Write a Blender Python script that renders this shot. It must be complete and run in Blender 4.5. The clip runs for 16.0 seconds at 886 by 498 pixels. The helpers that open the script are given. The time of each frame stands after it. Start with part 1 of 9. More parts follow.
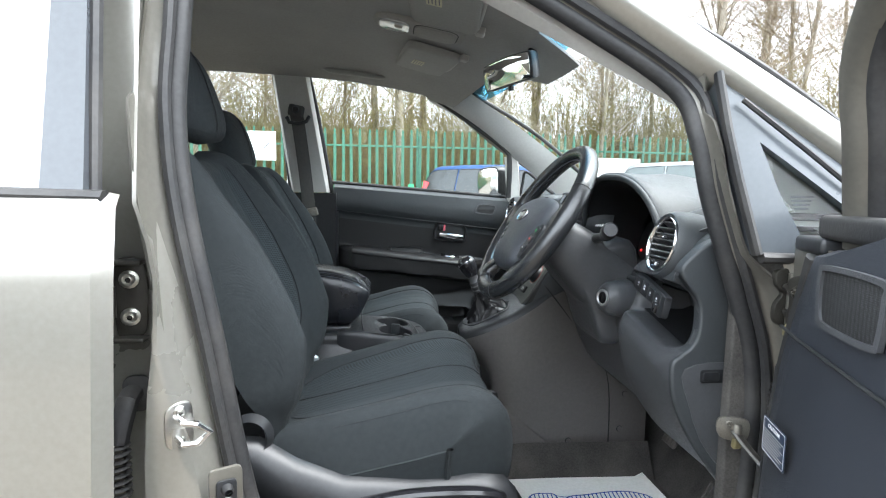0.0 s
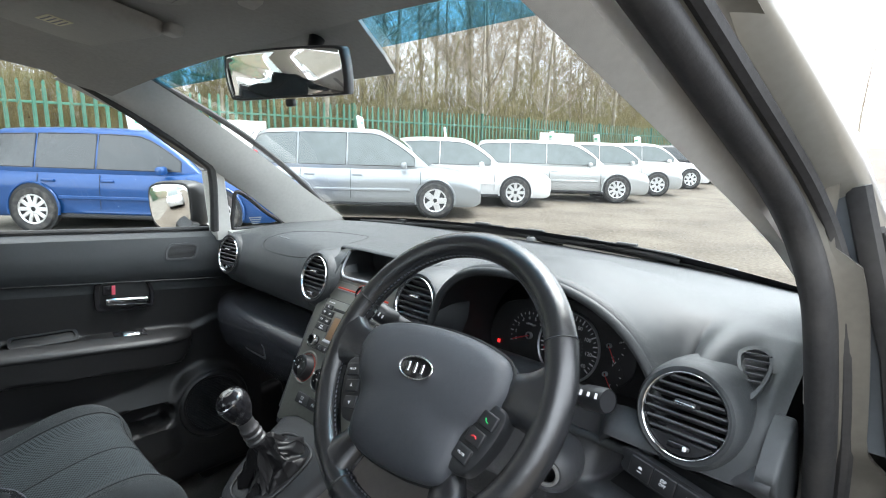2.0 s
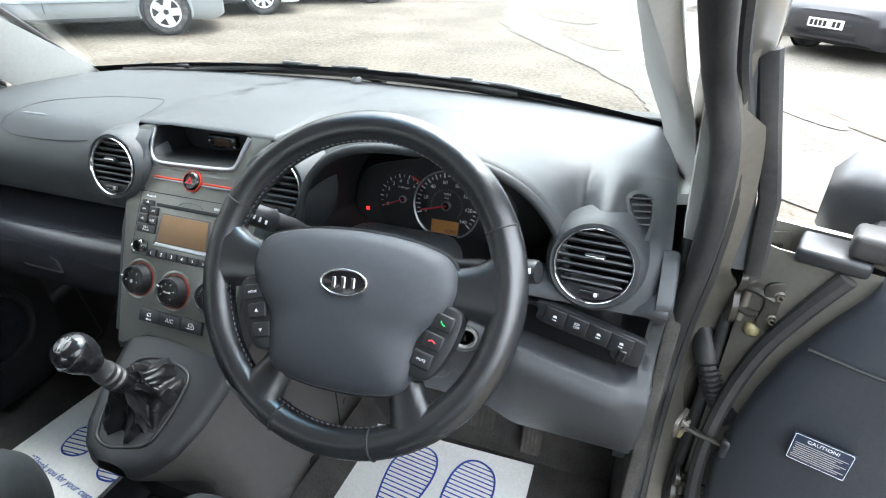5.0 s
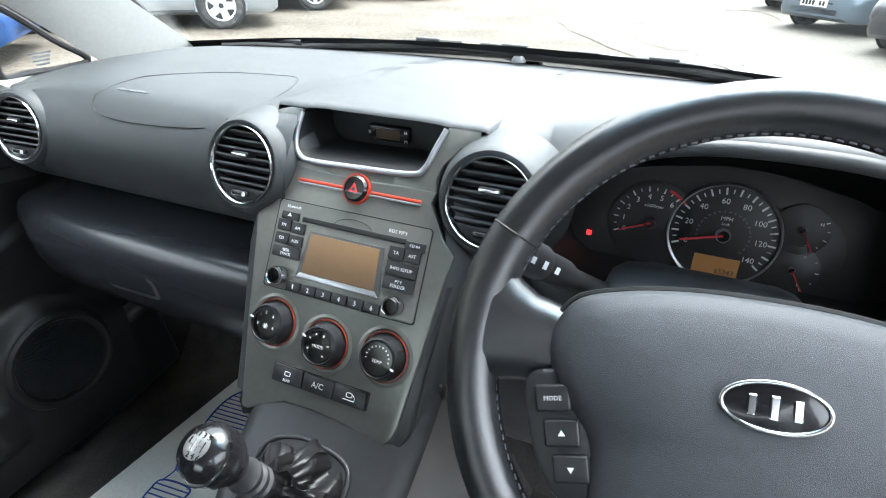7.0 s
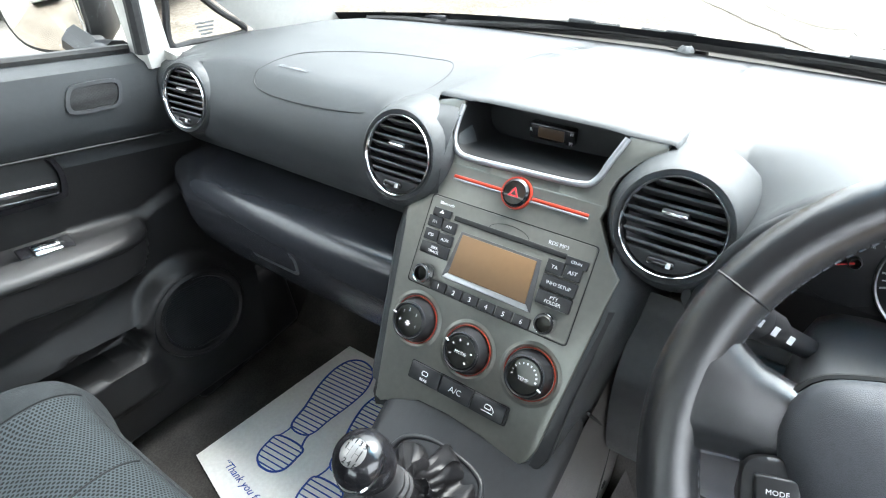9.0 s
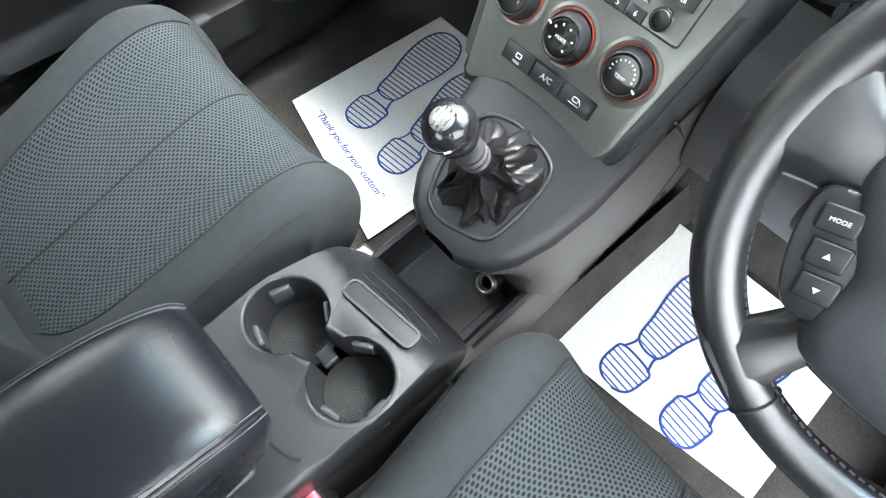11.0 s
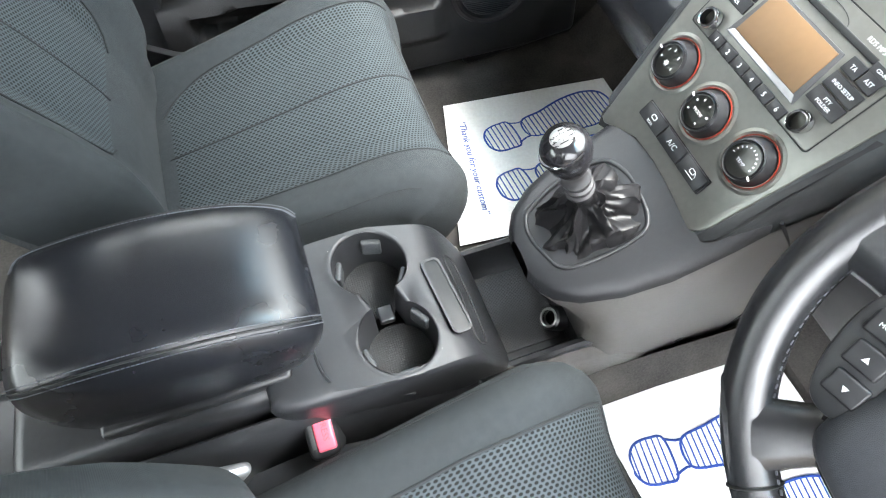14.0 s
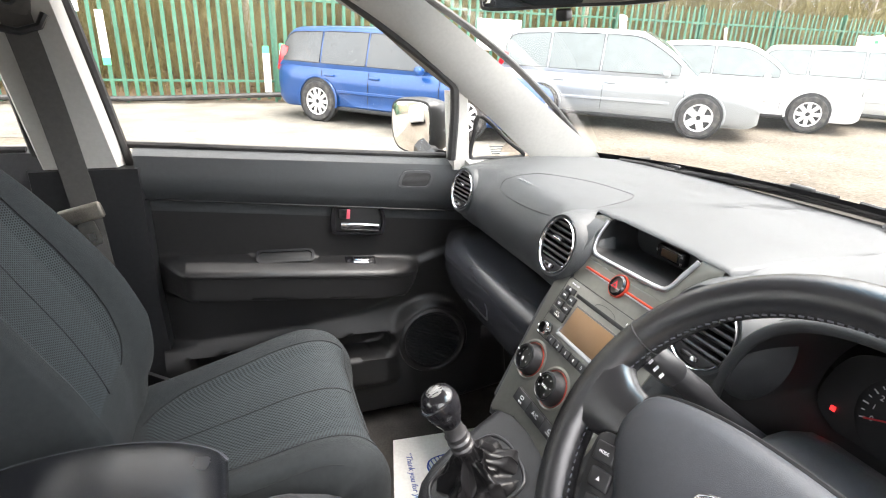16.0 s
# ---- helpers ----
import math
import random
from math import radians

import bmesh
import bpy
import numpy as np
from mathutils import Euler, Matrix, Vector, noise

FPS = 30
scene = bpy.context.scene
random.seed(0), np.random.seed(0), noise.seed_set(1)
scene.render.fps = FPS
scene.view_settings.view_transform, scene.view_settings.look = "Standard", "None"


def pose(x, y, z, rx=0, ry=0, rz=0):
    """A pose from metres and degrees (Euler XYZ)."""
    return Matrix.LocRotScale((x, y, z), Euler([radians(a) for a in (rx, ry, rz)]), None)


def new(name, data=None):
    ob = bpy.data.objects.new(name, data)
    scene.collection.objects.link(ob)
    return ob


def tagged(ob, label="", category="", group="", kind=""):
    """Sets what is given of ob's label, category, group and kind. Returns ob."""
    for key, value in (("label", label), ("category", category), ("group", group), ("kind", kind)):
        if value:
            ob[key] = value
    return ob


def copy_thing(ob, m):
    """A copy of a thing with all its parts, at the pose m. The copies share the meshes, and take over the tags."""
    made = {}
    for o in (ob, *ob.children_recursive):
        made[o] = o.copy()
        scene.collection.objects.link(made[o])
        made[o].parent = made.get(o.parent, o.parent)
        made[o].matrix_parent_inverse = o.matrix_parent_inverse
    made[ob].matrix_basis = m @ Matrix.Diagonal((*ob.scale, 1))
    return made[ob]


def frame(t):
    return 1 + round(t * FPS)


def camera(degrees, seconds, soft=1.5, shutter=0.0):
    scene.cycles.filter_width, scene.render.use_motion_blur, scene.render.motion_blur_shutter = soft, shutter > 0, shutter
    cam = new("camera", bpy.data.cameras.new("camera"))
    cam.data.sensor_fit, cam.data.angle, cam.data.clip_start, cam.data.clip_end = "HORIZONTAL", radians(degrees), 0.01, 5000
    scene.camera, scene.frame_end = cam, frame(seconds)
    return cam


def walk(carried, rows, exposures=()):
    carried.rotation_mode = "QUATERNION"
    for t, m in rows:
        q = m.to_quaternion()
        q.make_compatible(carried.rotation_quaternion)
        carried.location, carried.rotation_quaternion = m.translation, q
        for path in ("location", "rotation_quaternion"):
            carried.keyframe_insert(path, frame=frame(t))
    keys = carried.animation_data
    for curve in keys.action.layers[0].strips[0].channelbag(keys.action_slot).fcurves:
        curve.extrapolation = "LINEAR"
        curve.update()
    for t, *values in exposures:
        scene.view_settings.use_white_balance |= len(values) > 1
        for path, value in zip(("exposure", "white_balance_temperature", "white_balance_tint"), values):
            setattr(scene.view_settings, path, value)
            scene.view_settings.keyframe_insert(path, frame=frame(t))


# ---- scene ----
cam = camera(78.6, 16.0, soft=1.1)
METRES, EYE, TILT, LEAN, TURN = 1.9, 1.15, -6.3, -0.9, -6.0
ROWS = [
    (0.0, 0.0, 0.0, 0.0, 0.0, 0.0, 0.0),
    (0.5, -0.0197, 0.0213, 0.0092, -0.65, -0.07, 0.08),
    (1.0, -0.0142, 0.1369, 0.0575, -5.75, -0.28, 0.78),
    (1.5, -0.0344, 0.2539, 0.1145, -21.97, -1.08, 2.49),
    (2.0, -0.0953, 0.3351, 0.1446, -38.9, -6.08, 4.16),
    (2.5, -0.1213, 0.3912, 0.1731, -52.16, -16.41, 5.45),
    (3.0, -0.1338, 0.4095, 0.1915, -58.05, -25.98, 6.01),
    (3.5, -0.1355, 0.4141, 0.1927, -61.07, -27.45, 6.13),
    (4.0, -0.1365, 0.4147, 0.1926, -62.83, -27.66, 6.18),
    (6.5, -0.0509, 0.5484, 0.1626, -64.51, -28.03, 5.84),
    (7.0, -0.0519, 0.6166, 0.1569, -60.29, -27.47, 5.62),
    (7.5, -0.0555, 0.6464, 0.1638, -56.62, -27.03, 5.5),
    (8.0, -0.0497, 0.6562, 0.173, -53.73, -26.7, 5.31),
    (10.5, -0.0554, 0.6628, 0.1686, -41.49, -50.16, 4.3),
    (11.0, -0.0594, 0.6609, 0.1723, -36.87, -61.13, 3.98),
    (11.5, -0.0656, 0.6592, 0.1722, -29.0, -64.09, 3.41),
    (12.0, -0.0654, 0.6552, 0.1738, -22.42, -64.05, 2.71),
    (12.5, -0.0673, 0.653, 0.1761, -18.47, -63.9, 2.05),
    (13.0, -0.0675, 0.6479, 0.178, -15.92, -63.75, 1.59),
    (13.5, -0.0677, 0.639, 0.1771, -14.33, -61.57, 1.28),
    (14.0, -0.0687, 0.623, 0.1799, -13.31, -55.4, 1.03),
    (14.5, -0.07, 0.6045, 0.1794, -12.66, -46.54, 0.68),
    (15.0, -0.0668, 0.5717, 0.1814, -12.27, -36.46, 0.57),
    (15.5, -0.0532, 0.5364, 0.1822, -12.29, -25.63, 0.34),
    (16.0, -0.0414, 0.4744, 0.1787, -13.86, -14.75, 0.62),
]
EXPOSURES = [(0.0, 2.22, 6250, 9), (1.0, 2.34, 6300, 10), (1.5, 2.24, 6350, 10), (2.0, 2.02, 6350, 10), (2.5, 1.99, 6350, 10), (3.0, 2.36, 6350, 10), (3.5, 2.46, 6300, 9), (4.0, 2.52, 6250, 9), (6.5, 2.46, 6250, 9), (7.5, 2.85, 6200, 9), (8.0, 2.65, 6250, 9),
             (10.5, 3.55, 6450, 10), (12.5, 3.55, 6600, 11), (13.5, 3.62, 6600, 11), (14.5, 3.92, 6650, 11), (15.0, 3.98, 6750, 12), (15.5, 3.55, 6900, 15), (16.0, 2.80, 7050, 17)]
walk(cam, [(t, pose(0, -1.503, EYE, TILT, LEAN, TURN) @ pose(METRES * x, METRES * y, METRES * z, 90 + pitch, roll, yaw)) for t, x, y, z, yaw, pitch, roll in ROWS], EXPOSURES)

# ---- light: bright overcast sky and a wide soft sun ----
SUN_HIGH, SUN_TURN = 63.0, 105.0
world = bpy.data.worlds.new("overcast_sky")
scene.world = world
world.use_nodes = True
wn = world.node_tree.nodes
wl = world.node_tree.links
sky = wn.new("ShaderNodeTexSky")
sky.sky_type = 'NISHITA'
sky.sun_disc = False
sky.sun_elevation = radians(SUN_HIGH)
sky.sun_rotation = radians(SUN_TURN)
sky.dust_density = 6.0
sky.air_density = 1.0
pale = wn.new("ShaderNodeHueSaturation")
pale.inputs["Saturation"].default_value = 0.12
cloud = wn.new("ShaderNodeTexNoise")
cloud.inputs["Scale"].default_value = 2.2
cloud.inputs["Detail"].default_value = 5.0
veil = wn.new("ShaderNodeMix")
veil.data_type = 'RGBA'
veil.inputs["B"].default_value = (9.3, 9.9, 10.5, 1)
span = wn.new("ShaderNodeMapRange")
span.inputs["From Min"].default_value, span.inputs["From Max"].default_value = 0.3, 0.7
span.inputs["To Min"].default_value, span.inputs["To Max"].default_value = 0.55, 0.95
wl.new(sky.outputs["Color"], pale.inputs["Color"])
wl.new(cloud.outputs["Fac"], span.inputs["Value"])
wl.new(span.outputs["Result"], veil.inputs["Factor"])
wl.new(pale.outputs["Color"], veil.inputs["A"])
wl.new(veil.outputs["Result"], wn["Background"].inputs["Color"])
wn["Background"].inputs["Strength"].default_value = 0.15
sun = new("sun", bpy.data.lights.new("sun", 'SUN'))
sun.data.energy, sun.data.angle, sun.data.color = 1.5, radians(40), (1.0, 0.98, 0.95)
sun.matrix_world = pose(0, 0, 30, 90 - SUN_HIGH, 0, 180 - SUN_TURN)


# ---- materials ----
def material(name, colour, rough=0.5, metal=0.0, vary=0.12, vary_scale=6.0, bump=0.0, bump_scale=400.0, kind='NOISE', coat=0.0, spec=0.5,
             second=None, pattern_dark=0.0, sheen=0.0, rough_vary=0.08, per_object=0.0, dust=0.0):
    """Procedural surface: colour varied at a coarse and a fine scale, relief of the given pattern, uneven gloss."""
    m = bpy.data.materials.new(name)
    m.use_nodes = True
    n, l = m.node_tree.nodes, m.node_tree.links
    b = n["Principled BSDF"]
    b.inputs["Metallic"].default_value = metal
    b.inputs["Coat Weight"].default_value = coat
    b.inputs["Coat Roughness"].default_value = 0.06
    b.inputs["Specular IOR Level"].default_value = spec
    b.inputs["Sheen Weight"].default_value = sheen
    b.inputs["Sheen Roughness"].default_value = 0.4
    tc = n.new("ShaderNodeTexCoord")
    coarse = n.new("ShaderNodeTexNoise")
    coarse.inputs["Scale"].default_value, coarse.inputs["Detail"].default_value = vary_scale, 6.0
    fine = n.new("ShaderNodeTexNoise")
    fine.inputs["Scale"].default_value, fine.inputs["Detail"].default_value = vary_scale * 23, 4.0
    l.new(tc.outputs["Object"], coarse.inputs["Vector"])
    l.new(tc.outputs["Object"], fine.inputs["Vector"])
    both = n.new("ShaderNodeMath")
    both.operation = 'ADD'
    l.new(coarse.outputs["Fac"], both.inputs[0])
    l.new(fine.outputs["Fac"], both.inputs[1])
    mr = n.new("ShaderNodeMapRange")
    mr.inputs["From Min"].default_value, mr.inputs["From Max"].default_value = 0.7, 1.3
    l.new(both.outputs[0], mr.inputs["Value"])
    mix = n.new("ShaderNodeMix")
    mix.data_type = 'RGBA'
    c2 = second or tuple(min(1.0, c * (1 + 2 * vary)) for c in colour)
    c1 = colour if second else tuple(c * (1 - vary) for c in colour)
    mix.inputs["A"].default_value, mix.inputs["B"].default_value = (*c1, 1), (*c2, 1)
    l.new(mr.outputs["Result"], mix.inputs["Factor"])
    out = mix.outputs["Result"]
    if per_object:
        info = n.new("ShaderNodeObjectInfo")
        hs = n.new("ShaderNodeHueSaturation")
        r2 = n.new("ShaderNodeMapRange")
        r2.inputs["To Min"].default_value, r2.inputs["To Max"].default_value = 1 - per_object, 1 + per_object
        l.new(info.outputs["Random"], r2.inputs["Value"])
        l.new(r2.outputs["Result"], hs.inputs["Value"])
        l.new(out, hs.inputs["Color"])
        out = hs.outputs["Color"]
    if bump:
        if kind == 'WEAVE':
            t1 = n.new("ShaderNodeTexVoronoi")
            t1.feature = 'F1'
            t1.inputs["Randomness"].default_value = 0.25
            t1.inputs["Scale"].default_value = bump_scale
            h = t1.outputs["Distance"]
        elif kind == 'DOTS':
            xyz = n.new("ShaderNodeSeparateXYZ")
            l.new(tc.outputs["Object"], xyz.inputs[0])
            along = n.new("ShaderNodeMath")
            along.operation = 'MULTIPLY_ADD'
            along.inputs[1].default_value = -1.0
            l.new(xyz.outputs["Z"], along.inputs[0])
            l.new(xyz.outputs["X"], along.inputs[2])
            def wave(src, per):
                sc_ = n.new("ShaderNodeMath")
                sc_.operation = 'MULTIPLY'
                sc_.inputs[1].default_value = bump_scale * per
                l.new(src, sc_.inputs[0])
                cs = n.new("ShaderNodeMath")
                cs.operation = 'COSINE'
                l.new(sc_.outputs[0], cs.inputs[0])
                return cs.outputs[0]

            pr = n.new("ShaderNodeMath")
            pr.operation = 'MULTIPLY'
            l.new(wave(xyz.outputs["Y"], 0.5), pr.inputs[0])
            l.new(wave(along.outputs[0], 0.75), pr.inputs[1])
            su = n.new("ShaderNodeMath")
            su.operation = 'MULTIPLY_ADD'
            su.inputs[1].default_value = 2.0
            l.new(pr.outputs[0], su.inputs[0])
            l.new(wave(xyz.outputs["Y"], 1.0), su.inputs[2])
            t1 = n.new("ShaderNodeMapRange")
            t1.inputs["From Min"].default_value, t1.inputs["From Max"].default_value = -1.5, 3.0
            l.new(su.outputs[0], t1.inputs["Value"])
            h = t1.outputs["Result"]
        elif kind == 'RIB':
            t1 = n.new("ShaderNodeTexWave")
            t1.inputs["Scale"].default_value = bump_scale
            t1.inputs["Distortion"].default_value = 0.6
            t1.inputs["Detail"].default_value = 1.0
            t1.bands_direction = 'DIAGONAL'
            h = t1.outputs["Fac"]
        elif kind == 'GRAIN':
            t1 = n.new("ShaderNodeTexVoronoi")
            t1.feature = 'DISTANCE_TO_EDGE'
            t1.inputs["Scale"].default_value = bump_scale
            sm = n.new("ShaderNodeMapRange")
            sm.inputs["From Max"].default_value = 0.25
            l.new(t1.outputs["Distance"], sm.inputs["Value"])
            h = sm.outputs["Result"]
        else:
            t1 = n.new("ShaderNodeTexNoise")
            t1.inputs["Scale"].default_value = bump_scale
            t1.inputs["Detail"].default_value = 5.0
            h = t1.outputs["Fac"]
        if kind != 'DOTS':
            l.new(tc.outputs["Object"], t1.inputs["Vector"])
        bp = n.new("ShaderNodeBump")
        bp.inputs["Strength"].default_value = bump
        bp.inputs["Distance"].default_value = 0.25 / bump_scale
        l.new(h, bp.inputs["Height"])
        l.new(bp.outputs["Normal"], b.inputs["Normal"])
        if pattern_dark:
            dk = n.new("ShaderNodeMix")
            dk.data_type, dk.blend_type = 'RGBA', 'MULTIPLY'
            r3 = n.new("ShaderNodeMapRange")
            r3.inputs["From Min"].default_value, r3.inputs["From Max"].default_value = 0.15, 0.6
            r3.inputs["To Min"].default_value, r3.inputs["To Max"].default_value = 1.0 + pattern_dark * 0.4, 1.0 - pattern_dark
            l.new(h, r3.inputs["Value"])
            dk.inputs["Factor"].default_value = 1.0
            l.new(out, dk.inputs["A"])
            l.new(r3.outputs["Result"], dk.inputs["B"])
            out = dk.outputs["Result"]
    if dust:
        dn = n.new("ShaderNodeTexNoise")
        dn.inputs["Scale"].default_value, dn.inputs["Detail"].default_value = 9.0, 8.0
        l.new(tc.outputs["Object"], dn.inputs["Vector"])
        dr = n.new("ShaderNodeMapRange")
        dr.inputs["From Min"].default_value, dr.inputs["From Max"].default_value = 0.45, 0.75
        dr.inputs["To Max"].default_value = dust
        l.new(dn.outputs["Fac"], dr.inputs["Value"])
        dm = n.new("ShaderNodeMix")
        dm.data_type = 'RGBA'
        dm.inputs["B"].default_value = (0.33, 0.30, 0.26, 1)
        l.new(dr.outputs["Result"], dm.inputs["Factor"])
        l.new(out, dm.inputs["A"])
        out = dm.outputs["Result"]
    l.new(out, b.inputs["Base Color"])
    rr = n.new("ShaderNodeMapRange")
    rr.inputs["To Min"].default_value, rr.inputs["To Max"].default_value = max(0.02, rough - rough_vary), min(1, rough + rough_vary)
    l.new(coarse.outputs["Fac"], rr.inputs["Value"])
    l.new(rr.outputs["Result"], b.inputs["Roughness"])
    return m


def glass(name, tint=(1, 1, 1), rough=0.0, clear=0.9, least=0.04):
    """Thin pane: mostly clear, with real reflection."""
    m = bpy.data.materials.new(name)
    m.use_nodes = True
    n, l = m.node_tree.nodes, m.node_tree.links
    for x in list(n):
        if x.type == 'BSDF_PRINCIPLED':
            n.remove(x)
    tr = n.new("ShaderNodeBsdfTransparent")
    tr.inputs["Color"].default_value = (*[c * clear for c in tint], 1)
    gl = n.new("ShaderNodeBsdfGlossy")
    gl.inputs["Roughness"].default_value = rough
    lw = n.new("ShaderNodeLayerWeight")
    lw.inputs["Blend"].default_value = 0.5
    pw = n.new("ShaderNodeMath")
    pw.operation = 'POWER'
    pw.inputs[1].default_value = 4.0
    fr = n.new("ShaderNodeMath")
    fr.operation = 'MULTIPLY_ADD'
    fr.inputs[1].default_value, fr.inputs[2].default_value = 0.6, least
    l.new(lw.outputs["Facing"], pw.inputs[0])
    l.new(pw.outputs[0], fr.inputs[0])
    mx = n.new("ShaderNodeMixShader")
    l.new(fr.outputs[0], mx.inputs[0])
    l.new(tr.outputs[0], mx.inputs[1])
    l.new(gl.outputs[0], mx.inputs[2])
    l.new(mx.outputs[0], n["Material Output"].inputs["Surface"])
    return m


def glow(name, colour, power):
    m = bpy.data.materials.new(name)
    m.use_nodes = True
    b = m.node_tree.nodes["Principled BSDF"]
    b.inputs["Base Color"].default_value = (*colour, 1)
    b.inputs["Emission Color"].default_value = (*colour, 1)
    b.inputs["Emission Strength"].default_value = power
    return m


DASH = material("dash_soft_plastic", (0.038, 0.042, 0.045), 0.44, bump=0.45, bump_scale=1200, kind='GRAIN', vary=0.06, pattern_dark=-0.18)
DASH_LOW = material("dash_hard_plastic", (0.054, 0.056, 0.060), 0.31, bump=0.4, bump_scale=1200, kind='GRAIN', vary=0.08, pattern_dark=-0.18)
BLACK = material("black_plastic", (0.017, 0.018, 0.020), 0.38, bump=0.15, bump_scale=1300, vary=0.15)
CAVITY = material("matt_black_plastic", (0.010, 0.011, 0.012), 0.6, vary=0.15)
GLOSS = material("gloss_black_plastic", (0.012, 0.012, 0.014), 0.18, vary=0.1, coat=0.3)
WHEEL_LEATHER = material("steering_leather", (0.016, 0.017, 0.019), 0.24, spec=1.0, coat=0.0, bump=0.2, bump_scale=800, kind='GRAIN', vary=0.2)
PAD = material("airbag_cover_plastic", (0.046, 0.050, 0.058), 0.42, bump=0.45, bump_scale=1100, kind='GRAIN', vary=0.05, pattern_dark=-0.18)
LEATHER = material("armrest_vinyl", (0.011, 0.012, 0.015), 0.27, bump=0.10, bump_scale=900, kind='GRAIN', vary=0.06, rough_vary=0.03)
BOOT = material("gear_gaiter_leather", (0.009, 0.009, 0.010), 0.40, spec=0.4, bump=0.10, bump_scale=800, kind='GRAIN', vary=0.2)
FASCIA = material("satin_gunmetal_trim", (0.18, 0.183, 0.168), 0.34, metal=0.55, vary=0.05, bump=0.03, bump_scale=900)
SILVER = material("satin_silver_trim", (0.42, 0.44, 0.46), 0.3, metal=0.75, vary=0.05)
CHROME = material("chrome", (0.80, 0.81, 0.83), 0.09, metal=1.0, vary=0.03)
STEEL = material("zinc_steel", (0.55, 0.54, 0.50), 0.3, metal=1.0, vary=0.2, vary_scale=60, bump=0.2, bump_scale=300)
DULL_STEEL = material("greasy_dark_steel", (0.16, 0.15, 0.13), 0.5, metal=0.8, vary=0.3, vary_scale=40)
RED = material("red_trim", (0.50, 0.045, 0.02), 0.35, vary=0.05)
GLOVE = material("glovebox_plastic", (0.026, 0.028, 0.033), 0.25, bump=0.08, bump_scale=900, vary=0.05, rough_vary=0.03)
# black glass border lightened to grey: the sky's reflection put into its colour
GLASS_EDGE = material("sky_greyed_glass_border", (0.075, 0.085, 0.095), 0.30, coat=0.3, vary=0.05)
CLOCK_FACE = material("brown_clock_display", (0.060, 0.036, 0.020), 0.3, vary=0.05)
DIAL = material("dial_charcoal", (0.020, 0.021, 0.023), 0.45, vary=0.05)
CLUSTER = material("cluster_black_plastic", (0.017, 0.0175, 0.019), 0.5, bump=0.2, bump_scale=900, vary=0.08)
KNOB_SILVER = material("satin_silver_knob", (0.36, 0.36, 0.36), 0.36, metal=0.6, vary=0.08, vary_scale=60)
RED_DIM = material("dull_red_ring", (0.26, 0.03, 0.015), 0.4, vary=0.05)
CONSOLE = material("console_hard_plastic", (0.015, 0.016, 0.018), 0.34, bump=0.35, bump_scale=1300, kind='GRAIN', vary=0.1, pattern_dark=-0.25)
DOOR_TRIM = material("blue_black_door_trim", (0.027, 0.030, 0.037), 0.35, bump=0.5, bump_scale=850, kind='GRAIN', vary=0.08, pattern_dark=-0.2)
KNOB_CAP = material("satin_knob_cap", (0.07, 0.07, 0.073), 0.40, metal=0.4, vary=0.06)
HINGE = material("dark_greasy_hinge", (0.030, 0.028, 0.024), 0.33, metal=0.3, vary=0.35, vary_scale=40, dust=0.08)
TUNNEL = material("grey_tunnel_plastic", (0.086, 0.080, 0.074), 0.40, spec=0.9, bump=0.35, bump_scale=1200, kind='GRAIN', vary=0.10, pattern_dark=-0.18)
RED_PLASTIC = material("red_buckle_plastic", (0.66, 0.10, 0.15), 0.35, vary=0.06)
WHITE_INK = material("white_marking", (0.75, 0.76, 0.78), 0.5, vary=0.02)
GREY_INK = material("grey_marking", (0.16, 0.17, 0.18), 0.5, vary=0.02)
GREEN_INK = material("green_marking", (0.02, 0.45, 0.12), 0.5, vary=0.02)
RED_INK = material("red_marking", (0.75, 0.05, 0.06), 0.5, vary=0.02)
BLUE_INK = material("blue_ink", (0.02, 0.07, 0.36), 0.6, vary=0.05)
STITCH = material("grey_thread", (0.10, 0.105, 0.12), 0.7, vary=0.1)
FABRIC = material("seat_plain_fabric", (0.024, 0.0285, 0.031), 0.85, spec=0.3, bump=0.6, bump_scale=1100, kind='RIB', vary=0.10, sheen=0.03, vary_scale=4)
MESH = material("seat_mesh_fabric", (0.027, 0.034, 0.038), 0.8, spec=0.3, bump=1.0, bump_scale=1420, kind='DOTS', vary=0.10, pattern_dark=0.9, sheen=0.03, vary_scale=4)
SEAM = material("dark_seam_thread", (0.011, 0.013, 0.015), 0.85, vary=0.1)
HEADLINER = material("headliner_cloth", (0.30, 0.295, 0.28), 0.95, bump=0.3, bump_scale=700, vary=0.06, sheen=0.2)
PILLAR = material("pale_pillar_plastic", (0.50, 0.495, 0.47), 0.55, bump=0.2, bump_scale=900, kind='GRAIN', vary=0.04)
VISOR = material("visor_vinyl", (0.36, 0.355, 0.335), 0.8, bump=0.3, bump_scale=600, kind='GRAIN', vary=0.05)
LAMP_GREY = material("lamp_housing_plastic", (0.40, 0.39, 0.37), 0.5, vary=0.04)
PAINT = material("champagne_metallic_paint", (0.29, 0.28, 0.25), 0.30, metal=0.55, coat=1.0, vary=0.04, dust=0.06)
# inner champagne paint, its colour lowered to hold the shade of the jambs
SHADED_PAINT = material("shaded_inner_champagne", (0.135, 0.128, 0.11), 0.4, metal=0.4, coat=0.4, vary=0.06, dust=0.12)
RUBBER = material("black_rubber_seal", (0.020, 0.020, 0.021), 0.55, bump=0.3, bump_scale=300, vary=0.25, dust=0.10)
CARPET = material("dark_carpet", (0.042, 0.039, 0.036), 1.0, bump=1.0, bump_scale=500, vary=0.35, vary_scale=12, dust=0.10)
